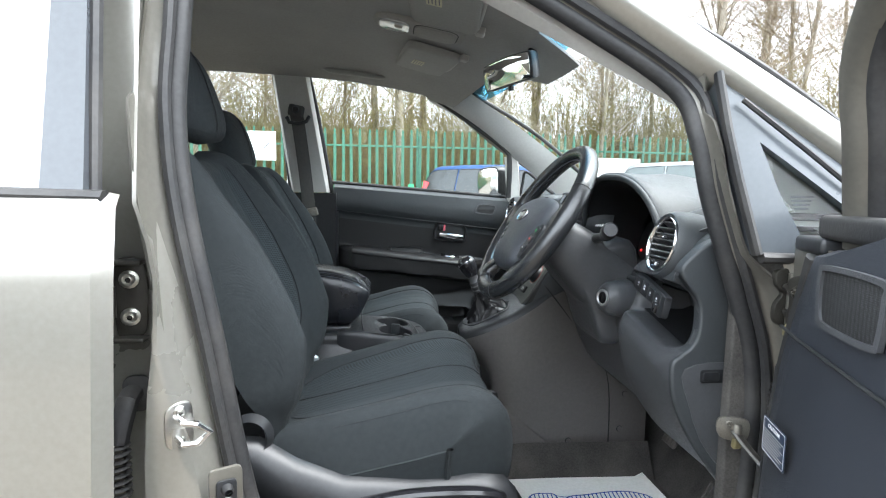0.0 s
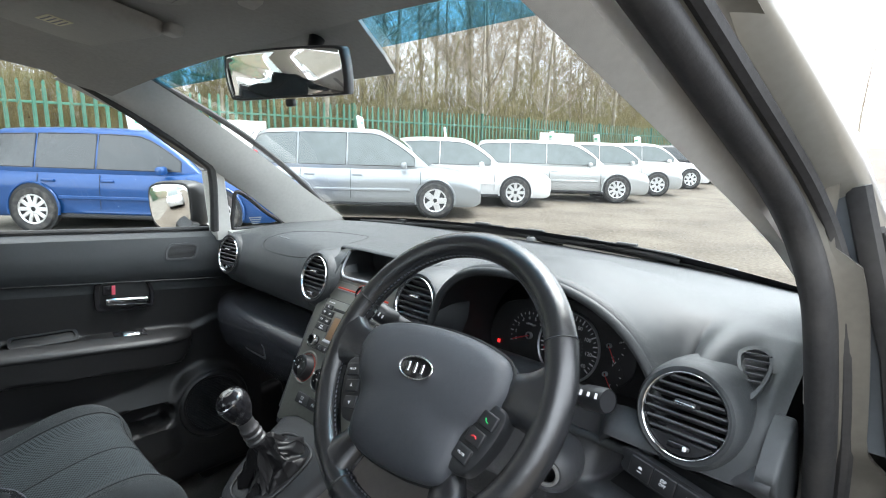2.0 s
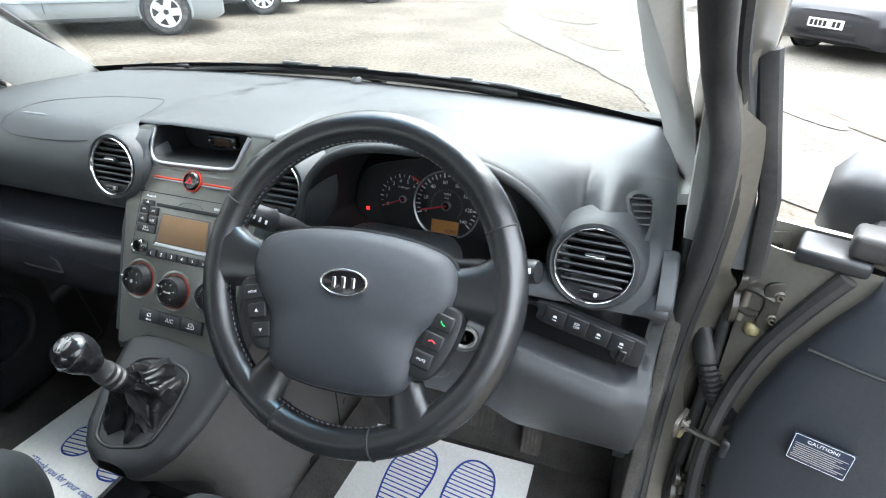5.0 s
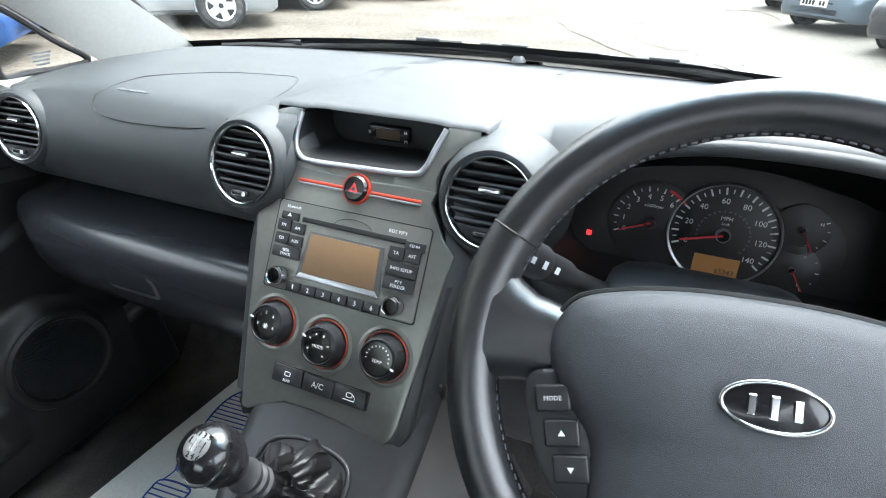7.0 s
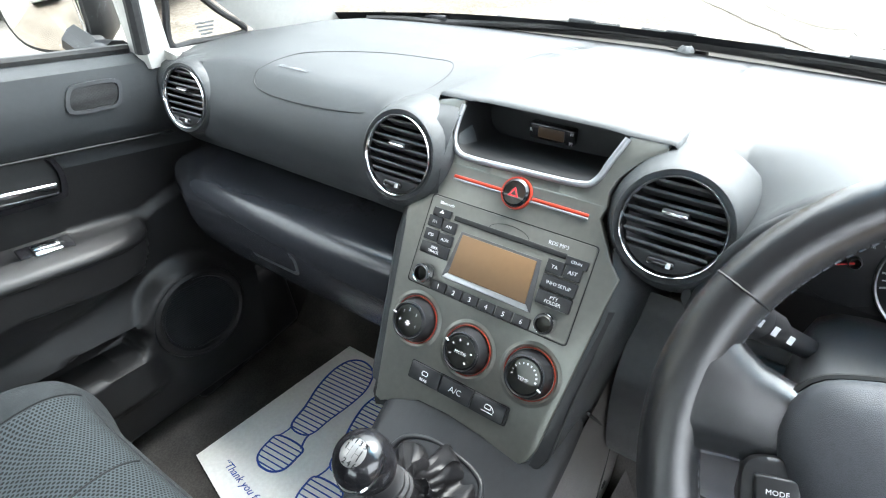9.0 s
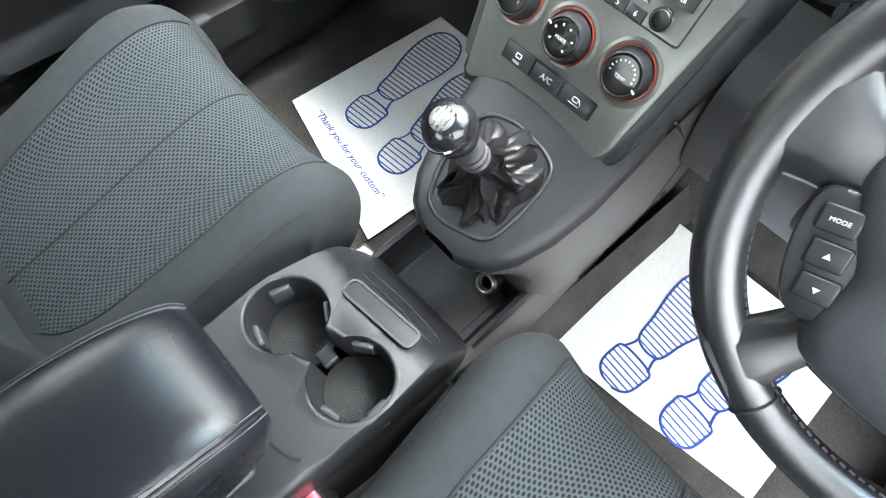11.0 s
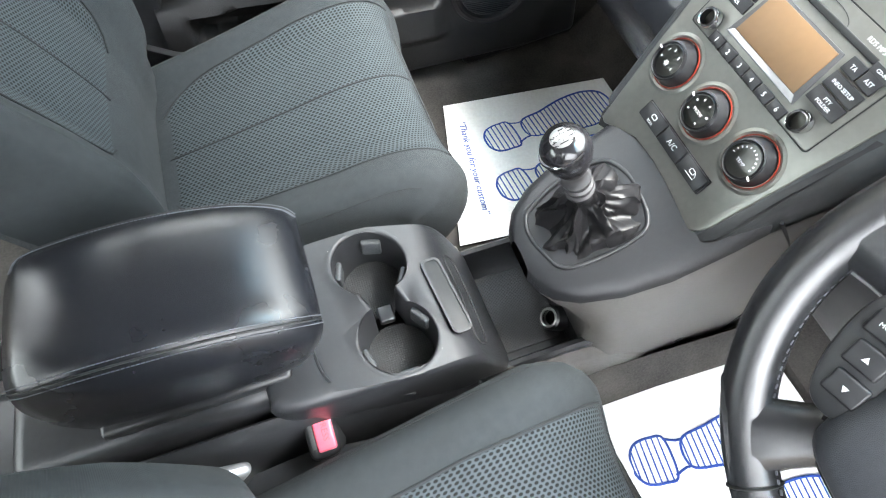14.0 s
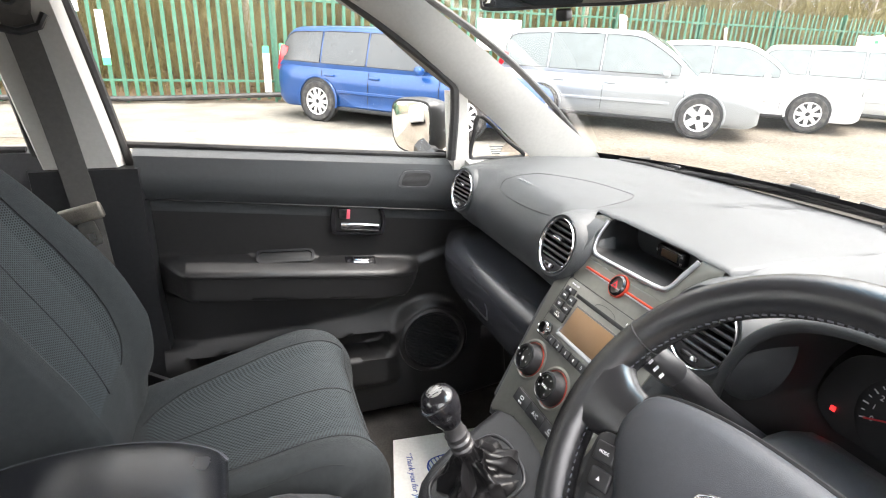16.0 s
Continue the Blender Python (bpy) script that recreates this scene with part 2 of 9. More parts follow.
PAPER = material("white_paper_mat", (0.92, 0.91, 0.875), 0.7, vary=0.05, bump=0.25, bump_scale=14)
BELT = material("grey_seat_belt_webbing", (0.085, 0.082, 0.078), 0.8, bump=0.5, bump_scale=700, kind='RIB', vary=0.08)
LCD = material("amber_grey_display", (0.18, 0.105, 0.050), 0.5, vary=0.03)
LCD_DARK = glow("dim_amber_display", (0.26, 0.13, 0.04), 0.025)
PEDAL = material("pedal_rubber", (0.05, 0.045, 0.04), 0.7, vary=0.3, dust=0.4, vary_scale=40)
LABEL = material("dark_blue_label", (0.015, 0.025, 0.05), 0.4, vary=0.05)
MIRROR = material("mirror_glass", (0.9, 0.9, 0.9), 0.02, metal=1.0, vary=0.0, rough_vary=0.0)
PANE = glass("clear_pane", (0.96, 1.0, 0.98))
SIDE_PANE = glass("tinted_side_pane", (0.55, 0.60, 0.60), 0.0, 0.9, 0.30)
SHADE_BAND = glass("blue_shade_band", (0.12, 0.42, 0.62))
DARK_PANE = material("dark_car_window", (0.02, 0.025, 0.028), 0.06, vary=0.1, coat=0.5)
PALE_PANE = material("pale_car_window", (0.10, 0.12, 0.12), 0.06, vary=0.1, coat=0.5)
TYRE = material("tyre_rubber", (0.022, 0.022, 0.023), 0.75, vary=0.2, dust=0.25, bump=0.4, bump_scale=80)
ALLOY = material("silver_alloy", (0.62, 0.62, 0.62), 0.32, metal=0.7, vary=0.05)
LAMP_CLEAR = material("headlamp_lens", (0.55, 0.57, 0.58), 0.1, metal=0.3, vary=0.1, coat=0.6)
LAMP_RED = material("tail_lamp_lens", (0.42, 0.015, 0.02), 0.15, vary=0.1, coat=0.5)
PLATE = material("white_number_plate", (0.75, 0.75, 0.72), 0.5, vary=0.03)
FENCE = material("green_painted_steel", (0.032, 0.125, 0.078), 0.45, vary=0.2, bump=0.1, bump_scale=200, per_object=0.12, dust=0.1)
SIGN = material("white_sign_board", (0.78, 0.79, 0.78), 0.5, vary=0.03)
SIGN_GREEN = material("green_sign_print", (0.05, 0.42, 0.20), 0.5, vary=0.03)
GRAVEL = material("wet_gravel_and_dirt", (0.052, 0.040, 0.029), 0.85, spec=0.25, second=(0.150, 0.130, 0.105), vary_scale=0.9, bump=1.0, bump_scale=24, rough_vary=0.2)
CONCRETE = material("worn_concrete", (0.065, 0.058, 0.048), 0.85, spec=0.2, second=(0.135, 0.126, 0.108), vary_scale=1.3, bump=0.5, bump_scale=30, rough_vary=0.3)
PUDDLE = material("puddle_water", (0.07, 0.066, 0.06), 0.22, vary=0.3, spec=0.3, rough_vary=0.12)
LITTER = material("leaf_litter_bank", (0.075, 0.046, 0.026), 0.95, second=(0.19, 0.13, 0.075), vary_scale=1.8, bump=1.0, bump_scale=9)
BARK = material("birch_bark", (0.17, 0.14, 0.10), 0.85, second=(0.46, 0.42, 0.35), vary_scale=5, bump=0.6, bump_scale=30)
TWIG = material("brown_twigs", (0.17, 0.13, 0.085), 0.9, second=(0.33, 0.27, 0.19), vary_scale=3)
THICKET = material("olive_thicket_twigs", (0.16, 0.145, 0.055), 0.9, second=(0.30, 0.25, 0.12), vary_scale=1.4)
DOOR_BLACK = material("black_door_plastic", (0.015, 0.016, 0.018), 0.30, bump=0.2, bump_scale=1000, kind='GRAIN', vary=0.1)
LOWER_TRIM = material("charcoal_lower_trim", (0.012, 0.0122, 0.013), 0.38, bump=0.3, bump_scale=1000, kind='GRAIN', vary=0.1)
BRACKEN = material("dry_bracken", (0.17, 0.11, 0.05), 0.95, second=(0.20, 0.19, 0.07), vary_scale=1.2)
FAR_GREEN = material("far_hill_grass", (0.16, 0.20, 0.11), 1.0, second=(0.25, 0.27, 0.17), vary_scale=0.1)


# ---- building tools ----
def ease(t):
    t = min(1.0, max(0.0, t))
    return t * t * (3 - 2 * t)


def to_mesh(bm, name, smooth=True, angle=35):
    bmesh.ops.recalc_face_normals(bm, faces=bm.faces[:])
    me = bpy.data.meshes.new(name)
    bm.to_mesh(me)
    bm.free()
    if smooth:
        me.shade_smooth()
        me.set_sharp_from_angle(angle=radians(angle))
    return me


def part(name, bm, mat, parent=None, label="", smooth=True, angle=35):
    """One mesh object, built in the coordinates of the car (or of its thing's own base)."""
    me = bm if isinstance(bm, bpy.types.Mesh) else to_mesh(bm, name, smooth, angle)
    if not me.materials:
        me.materials.append(mat)
    ob = new(name, me)
    if parent is not None:
        ob.parent = parent
        if parent.type == 'EMPTY':
            ob.matrix_parent_inverse = Matrix.Translation(-parent.location)
    return tagged(ob, label)


def thing(name, label, category, base=(0, 0, 0), group="", kind=""):
    e = new(name)
    e.empty_display_size = 0.05
    e.location = base
    return tagged(e, label, category, group, kind)


def curve_through(pts, n=8, closed=False):
    """Catmull-Rom through the points, n steps a span."""
    p = [np.array(q, float) for q in pts]
    m = len(p)
    out = []
    for i in range(m if closed else m - 1):
        a, b, c, d = (p[(i + k) % m] if closed else p[min(max(i + k, 0), m - 1)] for k in (-1, 0, 1, 2))
        for j in range(n):
            t = j / n
            out.append(0.5 * (2 * b + (c - a) * t + (2 * a - 5 * b + 4 * c - d) * t * t + (3 * b - a - 3 * c + d) * t ** 3))
    if not closed:
        out.append(p[-1])
    return out


def sheet(rows, close_u=False, close_v=False, bm=None):
    """A quad mesh through a grid of points (rows of equal length)."""
    bm = bm or bmesh.new()
    v = [[bm.verts.new(Vector(p)) for p in r] for r in rows]
    nu, nv = len(v), len(v[0])
    for i in range(nu if close_u else nu - 1):
        for j in range(nv if close_v else nv - 1):
            q = [v[i][j], v[(i + 1) % nu][j], v[(i + 1) % nu][(j + 1) % nv], v[i][(j + 1) % nv]]
            if len({tuple(w.co) for w in q}) == 4:
                bm.faces.new(q)
    return bm


def solid(rows, cap=True, bm=None):
    """A loft of closed rings, with end caps."""
    bm = bm or bmesh.new()
    v = [[bm.verts.new(Vector(p)) for p in r] for r in rows]
    nu, nv = len(v), len(v[0])
    for i in range(nu - 1):
        for j in range(nv):
            bm.faces.new([v[i][j], v[i + 1][j], v[i + 1][(j + 1) % nv], v[i][(j + 1) % nv]])
    if cap:
        bm.faces.new(v[0][::-1])
        bm.faces.new(v[-1])
    return bm


def thick(bm, d):
    """Give an open sheet a thickness d, along its normals."""
    bmesh.ops.recalc_face_normals(bm, faces=bm.faces[:])
    bmesh.ops.solidify(bm, geom=bm.faces[:], thickness=d)
    return bm


def rbox(size, m=Matrix(), bev=0.005, seg=3, taper=None):
    """A box with rounded edges; taper scales the +z end in x and y."""
    bm = bmesh.new()
    bmesh.ops.create_cube(bm, size=1.0)
    for v in bm.verts:
        k = taper if taper and v.co.z > 0 else (1, 1)
        v.co = Vector((v.co.x * size[0] * k[0], v.co.y * size[1] * k[1], v.co.z * size[2]))
    if bev:
        bmesh.ops.bevel(bm, geom=bm.edges[:], offset=min(bev, min(size) * 0.49), segments=seg, profile=0.5, affect='EDGES')
    bm.transform(m)
    return bm


def tube(pts, r, n=8, closed=False, flat=1.0, bm=None):
    """A round rod along points; r is a number or one a point."""
    pts = [Vector(p) for p in pts]
    k = len(pts)
    rows = []
    up = Vector((0.13, 0.21, 1)).normalized()
    for i, p in enumerate(pts):
        a, b = (pts[(i - 1) % k], pts[(i + 1) % k]) if closed else (pts[max(i - 1, 0)], pts[min(i + 1, k - 1)])
        d = (b - a).normalized()
        if abs(d.dot(up)) > 0.98:
            up = Vector((1, 0.1, 0)).normalized()
        s = d.cross(up).normalized()
        w = s.cross(d)
        up = w
        rr = r[i] if isinstance(r, (list, tuple)) else r
        rows.append([p + s * (rr * math.cos(a2)) + w * (rr * flat * math.sin(a2)) for a2 in (2 * math.pi * j / n for j in range(n))])
    if closed:
        return sheet(rows, True, True, bm)
    return solid(rows, True, bm)


def lathe(profile, m=Matrix(), n=32):
    """Turn (radius, height) points about local z."""
    rows = [[m @ Vector((r * math.cos(a), r * math.sin(a), h)) for a in (2 * math.pi * j / n for j in range(n))] for r, h in profile]
    return sheet(rows, False, True)


def plate(outline, m, depth, bev=0.0015, seg=2):
    """A slab with the given outline in local x, y; its face at local z = depth, edges rounded."""
    bm = bmesh.new()
    f = bm.faces.new([bm.verts.new((x, y, 0)) for x, y in outline])
    f.normal_update()
    if f.normal.z < 0:
        f.normal_flip()
    ex = bmesh.ops.extrude_face_region(bm, geom=[f])
    top = [v for v in ex["geom"] if isinstance(v, bmesh.types.BMVert)]
    for v in top:
        v.co.z = depth
    if bev:
        ts = set(top)
        es = [e for e in bm.edges if e.verts[0] in ts and e.verts[1] in ts]
        bmesh.ops.bevel(bm, geom=es, offset=min(bev, depth * 0.49), segments=seg, profile=0.5, affect='EDGES', clamp_overlap=True)
    bm.transform(m)
    return bm


def ring_plate(outer, inner, m, depth):
    """A flat frame between two outlines of equal count."""
    rows = [[m @ Vector((x, y, 0)) for x, y in outer], [m @ Vector((x, y, depth)) for x, y in outer],
            [m @ Vector((x, y, depth)) for x, y in inner], [m @ Vector((x, y, 0)) for x, y in inner]]
    return sheet(rows, True, True)


def round_rect(w, h, r, n=5, cx=0.0, cy=0.0):
    out = []
    for sx, sy, a0 in ((1, 1, 0), (-1, 1, 90), (-1, -1, 180), (1, -1, 270)):
        for j in range(n + 1):
            a = radians(a0 + 90 * j / n)
            out.append((cx + sx * (w / 2 - r) + r * math.cos(a), cy + sy * (h / 2 - r) + r * math.sin(a)))
    return out


def disc(r, n=32, cx=0.0, cy=0.0):
    return [(cx + r * math.cos(2 * math.pi * j / n), cy + r * math.sin(2 * math.pi * j / n)) for j in range(n)]


def smooth_poly(pts, n=6):
    return [(p[0], p[1]) for p in curve_through([(x, y, 0) for x, y in pts], n, True)]


def basis(origin, right, normal):
    """Local x along right, local z along normal."""
    n = Vector(normal).normalized()
    r = Vector(right)
    r = (r - n * r.dot(n)).normalized()
    u = n.cross(r)
    return Matrix(((r.x, u.x, n.x, origin[0]), (r.y, u.y, n.y, origin[1]), (r.z, u.z, n.z, origin[2]), (0, 0, 0, 1)))


def lettering(name, text, size, m, mat, parent, depth=0.0004, shear=0.0, width=1.0):
    """Raised letters in the built-in font, centred on m."""
    cu = bpy.data.curves.new(name, 'FONT')
    cu.body, cu.size, cu.extrude, cu.shear = text, size, depth, shear
    cu.align_x, cu.align_y = 'CENTER', 'CENTER'
    cu.resolution_u = 2
    ob = bpy.data.objects.new(name, cu)
    me = bpy.data.meshes.new_from_object(ob)
    bpy.data.objects.remove(ob)
    me.transform(m @ Matrix.Diagonal((width, 1, 1, 1)))
    me.materials.clear()
    return part(name, me, mat, parent)


def at(m, x=0.0, y=0.0, z=0.0, turn=0.0):
    return m @ pose(x, y, z, 0, 0, turn)


# ---- the ground of the sales lot ----
def ground_z(y):
    u = min(1.0, max(0.0, (y - 2.0) / 8.5))
    return 0.15 * u * u * (3 - 2 * u)


def lot_z(x, y):
    far = max(0.0, math.hypot(x, y) - 40.0)
    bank = 2.6 * (lambda u: u * u * (3 - 2 * u))(min(1.0, max(0.0, (y - 11.2) / 9.0)))
    dip = 0.015 * noise.noise((x * 0.5, y * 0.5, 0)) + 0.008 * noise.noise((x * 1.7, y * 1.7, 3))
    return ground_z(y) + bank * min(1.0, 1.2) + (dip if far < 1 else 0) + far * 0.0


gx = np.concatenate([[-3000, -600, -150, -60], np.linspace(-30, -6, 13), np.linspace(-5, 16, 85), np.linspace(17, 60, 44), [75, 100, 150, 300, 800, 3000]])
gy = np.concatenate([[-3000, -600, -150, -60, -30, -20], np.linspace(-14, 12, 105), np.linspace(12.5, 24, 16), [30, 50, 120, 400, 3000]])
ground = part("ground", sheet([[(x, y, lot_z(x, y)) for y in gy] for x in gx]), GRAVEL, None, angle=80)
tagged(ground, "rough brown gravel and dirt of a sales lot", "ground", kind="structure")


# ---- the car: shell, pillars, glass ----
body = thing("people_carrier", "champagne metallic people carrier body with its front door open", "car body", (0, 0, 0.2))


def both_sides(pts):
    return [(x, -y, z) for x, y, z in pts]


# floor, firewall, sills, roof
fl = [[(x, y, 0.385 if x < 0.72 else 0.385 + (x - 0.72) * 1.15) for y in np.linspace(-0.74, 0.74, 9)] for x in (-2.2, -1.0, 0.0, 0.5, 0.72, 0.85, 1.0, 1.12)]
part("floor_carpet", sheet(fl), CARPET, body, "dark dusty carpet")
for s in (-1, 1):
    part("sill", rbox((2.6, 0.17, 0.16), pose(-0.55, s * 0.815, 0.36), 0.03), SHADED_PAINT, body)
    part("sill_trim", rbox((0.95, 0.07, 0.045), pose(0.1, s * 0.715, 0.437), 0.012), BLACK, body)

for s in (-1, 1):
    part("footwell_wall", rbox((0.62, 0.02, 0.75), pose(0.84, s * 0.735, 0.72), 0.004), CARPET, body)
part("firewall", rbox((0.03, 1.46, 0.55), pose(1.10, 0, 0.82, 0, -6, 0), 0.005), CAVITY, body)

# headliner and roof skin
XS = [-2.1, -1.2, -0.6, -0.3, -0.1, 0.05, 0.18, 0.28, 0.36]
ZC = [1.60, 1.64, 1.645, 1.635, 1.62, 1.60, 1.575, 1.552, 1.530]


def head_z(x, y):
    z = float(np.interp(x, XS, ZC))
    return z - 0.06 * (abs(y) / 0.62) ** 3


hl = [[(x + 0.04 * (1 - (y / 0.6) ** 2) * (x > 0.3) - 0.06 * (abs(y) / 0.62) ** 3 * (x > 0.2), y, head_z(x, y)) for y in np.linspace(-0.63, 0.63, 25)] for x in np.linspace(-2.1, 0.33, 28)]
headliner = part("headliner", thick(sheet(hl), 0.012), HEADLINER, None, angle=80)
tagged(headliner, "light grey woven cloth headliner under the roof", "headliner")
rf = [[(x, y, head_z(x, y * 0.9) + 0.045 - 0.03 * (abs(y) / 0.66) ** 4) for y in np.linspace(-0.66, 0.66, 17)] for x in np.linspace(-2.15, 0.36, 16)]
part("roof_skin", thick(sheet(rf), 0.004), PAINT, body, angle=80)

# windscreen: base and top curves
BASE = curve_through([(0.93, -0.70, 1.105), (1.03, -0.4, 1.118), (1.075, 0.0, 1.122), (1.03, 0.4, 1.118), (0.93, 0.70, 1.105)], 8)
TOPC = curve_through([(0.285, -0.585, 1.530), (0.345, -0.3, 1.548), (0.365, 0.0, 1.553), (0.345, 0.3, 1.548), (0.285, 0.585, 1.530)], 8)


def screen_at(i, k):
    a, b = BASE[i], TOPC[i]
    p = a + (b - a) * k
    bow = 0.035 * math.sin(math.pi * k)
    return (p[0] + bow * 0.5, p[1], p[2] + bow)


windscreen = thing("windscreen", "clear curved windscreen with a blue shade band", "windscreen", (1.0, 0, 1.12))
NB = len(BASE)
ks = [0.0, 0.15, 0.3, 0.45, 0.6, 0.75, 0.87]
pane = part("pane", sheet([[screen_at(i, k) for i in range(NB)] for k in ks]), PANE, windscreen, angle=80)
pane.visible_shadow = False
band = part("shade_band", sheet([[screen_at(i, k) for i in range(NB)] for k in (0.87, 0.93, 1.0)]), SHADE_BAND, windscreen, "translucent blue sun band", angle=80)
band.visible_shadow = False
part("lower_border", sheet([[tuple(np.array(screen_at(i, k)) + np.array((-0.003, 0, -0.002))) for i in range(NB)] for k in (0.0, 0.022, 0.045)]), CAVITY, windscreen, "black printed glass border", angle=80)
for e, d in ((0, 1), (NB - 1, -1)):
    part("side_border", sheet([[tuple(np.array(screen_at(e, k)) + np.array((-0.003, d * w, -0.002))) for w in (-0.008, 0.002, 0.010)] for k in np.linspace(0, 1, 12)]), CAVITY, windscreen, angle=80)
part("base_seal", tube([screen_at(i, 0.005) for i in range(NB)], 0.009, 8), RUBBER, windscreen)
part("top_seal", tube([screen_at(i, 0.985) for i in range(NB)], 0.008, 8), RUBBER, windscreen)
for e in (0, NB - 1):
    part("edge_seal", tube([screen_at(e, k / 12) for k in range(13)], 0.008, 8), RUBBER, windscreen)
cw = [[(BASE[i][0] + dx, BASE[i][1] * 1.02, BASE[i][2] - dz) for i in range(NB)] for dx, dz in ((0.008, 0.0), (0.05, 0.008), (0.10, 0.028), (0.15, 0.05))]
part("cowl_panel", thick(sheet(cw), 0.006), BLACK, body, "black plastic scuttle panel")

# wipers resting on the cowl
for name_y, (ya, yb, yp) in enumerate(((0.60, 0.04, 0.30), (0.14, -0.40, -0.15))):
    wiper = thing("windscreen_wiper", "black windscreen wiper parked at the screen base", "wiper", (1.1, yp, 1.12), "windscreen wipers")
    ar = [BASE[int(round((y + 0.70) / 1.4 * (NB - 1)))] for y in np.linspace(yb, ya, 9)]
    ar = [(p[0] - 0.012, y, p[2] + 0.010 + 0.003 * math.sin(i)) for i, (p, y) in enumerate(zip(ar, np.linspace(yb, ya, 9)))]
    part("blade", tube(ar, 0.0035, 6, flat=1.6), RUBBER, wiper)
    part("frame", tube([(p[0] + 0.010, p[1], p[2] + 0.006) for p in ar[1:-1]], 0.0035, 6), BLACK, wiper)
    part("arm", tube([(1.13, yb - 0.06, 1.098), (1.10, yb + 0.05, 1.122), (ar[4][0] + 0.012, ar[4][1], ar[4][2] + 0.008)], [0.008, 0.006, 0.005], 8, flat=0.7), BLACK, wiper)
    part("hinge_cap", rbox((0.04, 0.03, 0.016), pose(1.13, yb - 0.06, 1.098, 0, 12, 0), 0.007), BLACK, wiper)
    for j in (2, 4, 6):
        part("claw", rbox((0.012, 0.05, 0.010), pose(ar[j][0] + 0.008, ar[j][1], ar[j][2] + 0.008), 0.003), BLACK, wiper)
tagged(part("light_sensor", lathe([(0.0, 0.011), (0.007, 0.010), (0.012, 0.005), (0.014, 0.0)], pose(1.015, -0.02, 1.124), 16), DASH, None), "small pale grey light sensor dome on the dashboard", "sensor")

# A-pillar trim, quarter window and post, both sides
EDGES = {1: ([(0.16, 0.685, 1.500), (0.33, 0.672, 1.408), (0.475, 0.668, 1.305), (0.575, 0.680, 1.236), (0.73, 0.694, 1.114), (0.78, 0.70, 1.075)],
             [(0.215, 0.628, 1.508), (0.375, 0.622, 1.420), (0.53, 0.630, 1.318), (0.64, 0.646, 1.242), (0.83, 0.678, 1.112), (0.86, 0.685, 1.075)],
             [(0.285, 0.572, 1.530), (0.44, 0.588, 1.440), (0.60, 0.612, 1.338), (0.73, 0.632, 1.25), (0.945, 0.672, 1.108), (0.97, 0.68, 1.08)]),
         -1: ([(0.10, -0.628, 1.492), (0.16, -0.632, 1.463), (0.30, -0.649, 1.387), (0.45, -0.676, 1.302), (0.53, -0.705, 1.225), (0.64, -0.728, 1.114), (0.70, -0.73, 1.075)],
              [(0.10, -0.590, 1.482), (0.16, -0.601, 1.450), (0.30, -0.633, 1.374), (0.45, -0.667, 1.291), (0.60, -0.690, 1.208), (0.80, -0.70, 1.112), (0.86, -0.705, 1.075)],
              [(0.225, -0.578, 1.545), (0.285, -0.585, 1.515), (0.44, -0.600, 1.425), (0.60, -0.625, 1.325), (0.73, -0.645, 1.242), (0.925, -0.695, 1.108), (0.96, -0.70, 1.08)])}
QW = [(0.574, 0.690, 1.226), (0.655, 0.694, 1.163), (0.706, 0.698, 1.120), (0.60, 0.700, 1.118), (0.556, 0.699, 1.122), (0.560, 0.694, 1.18)]
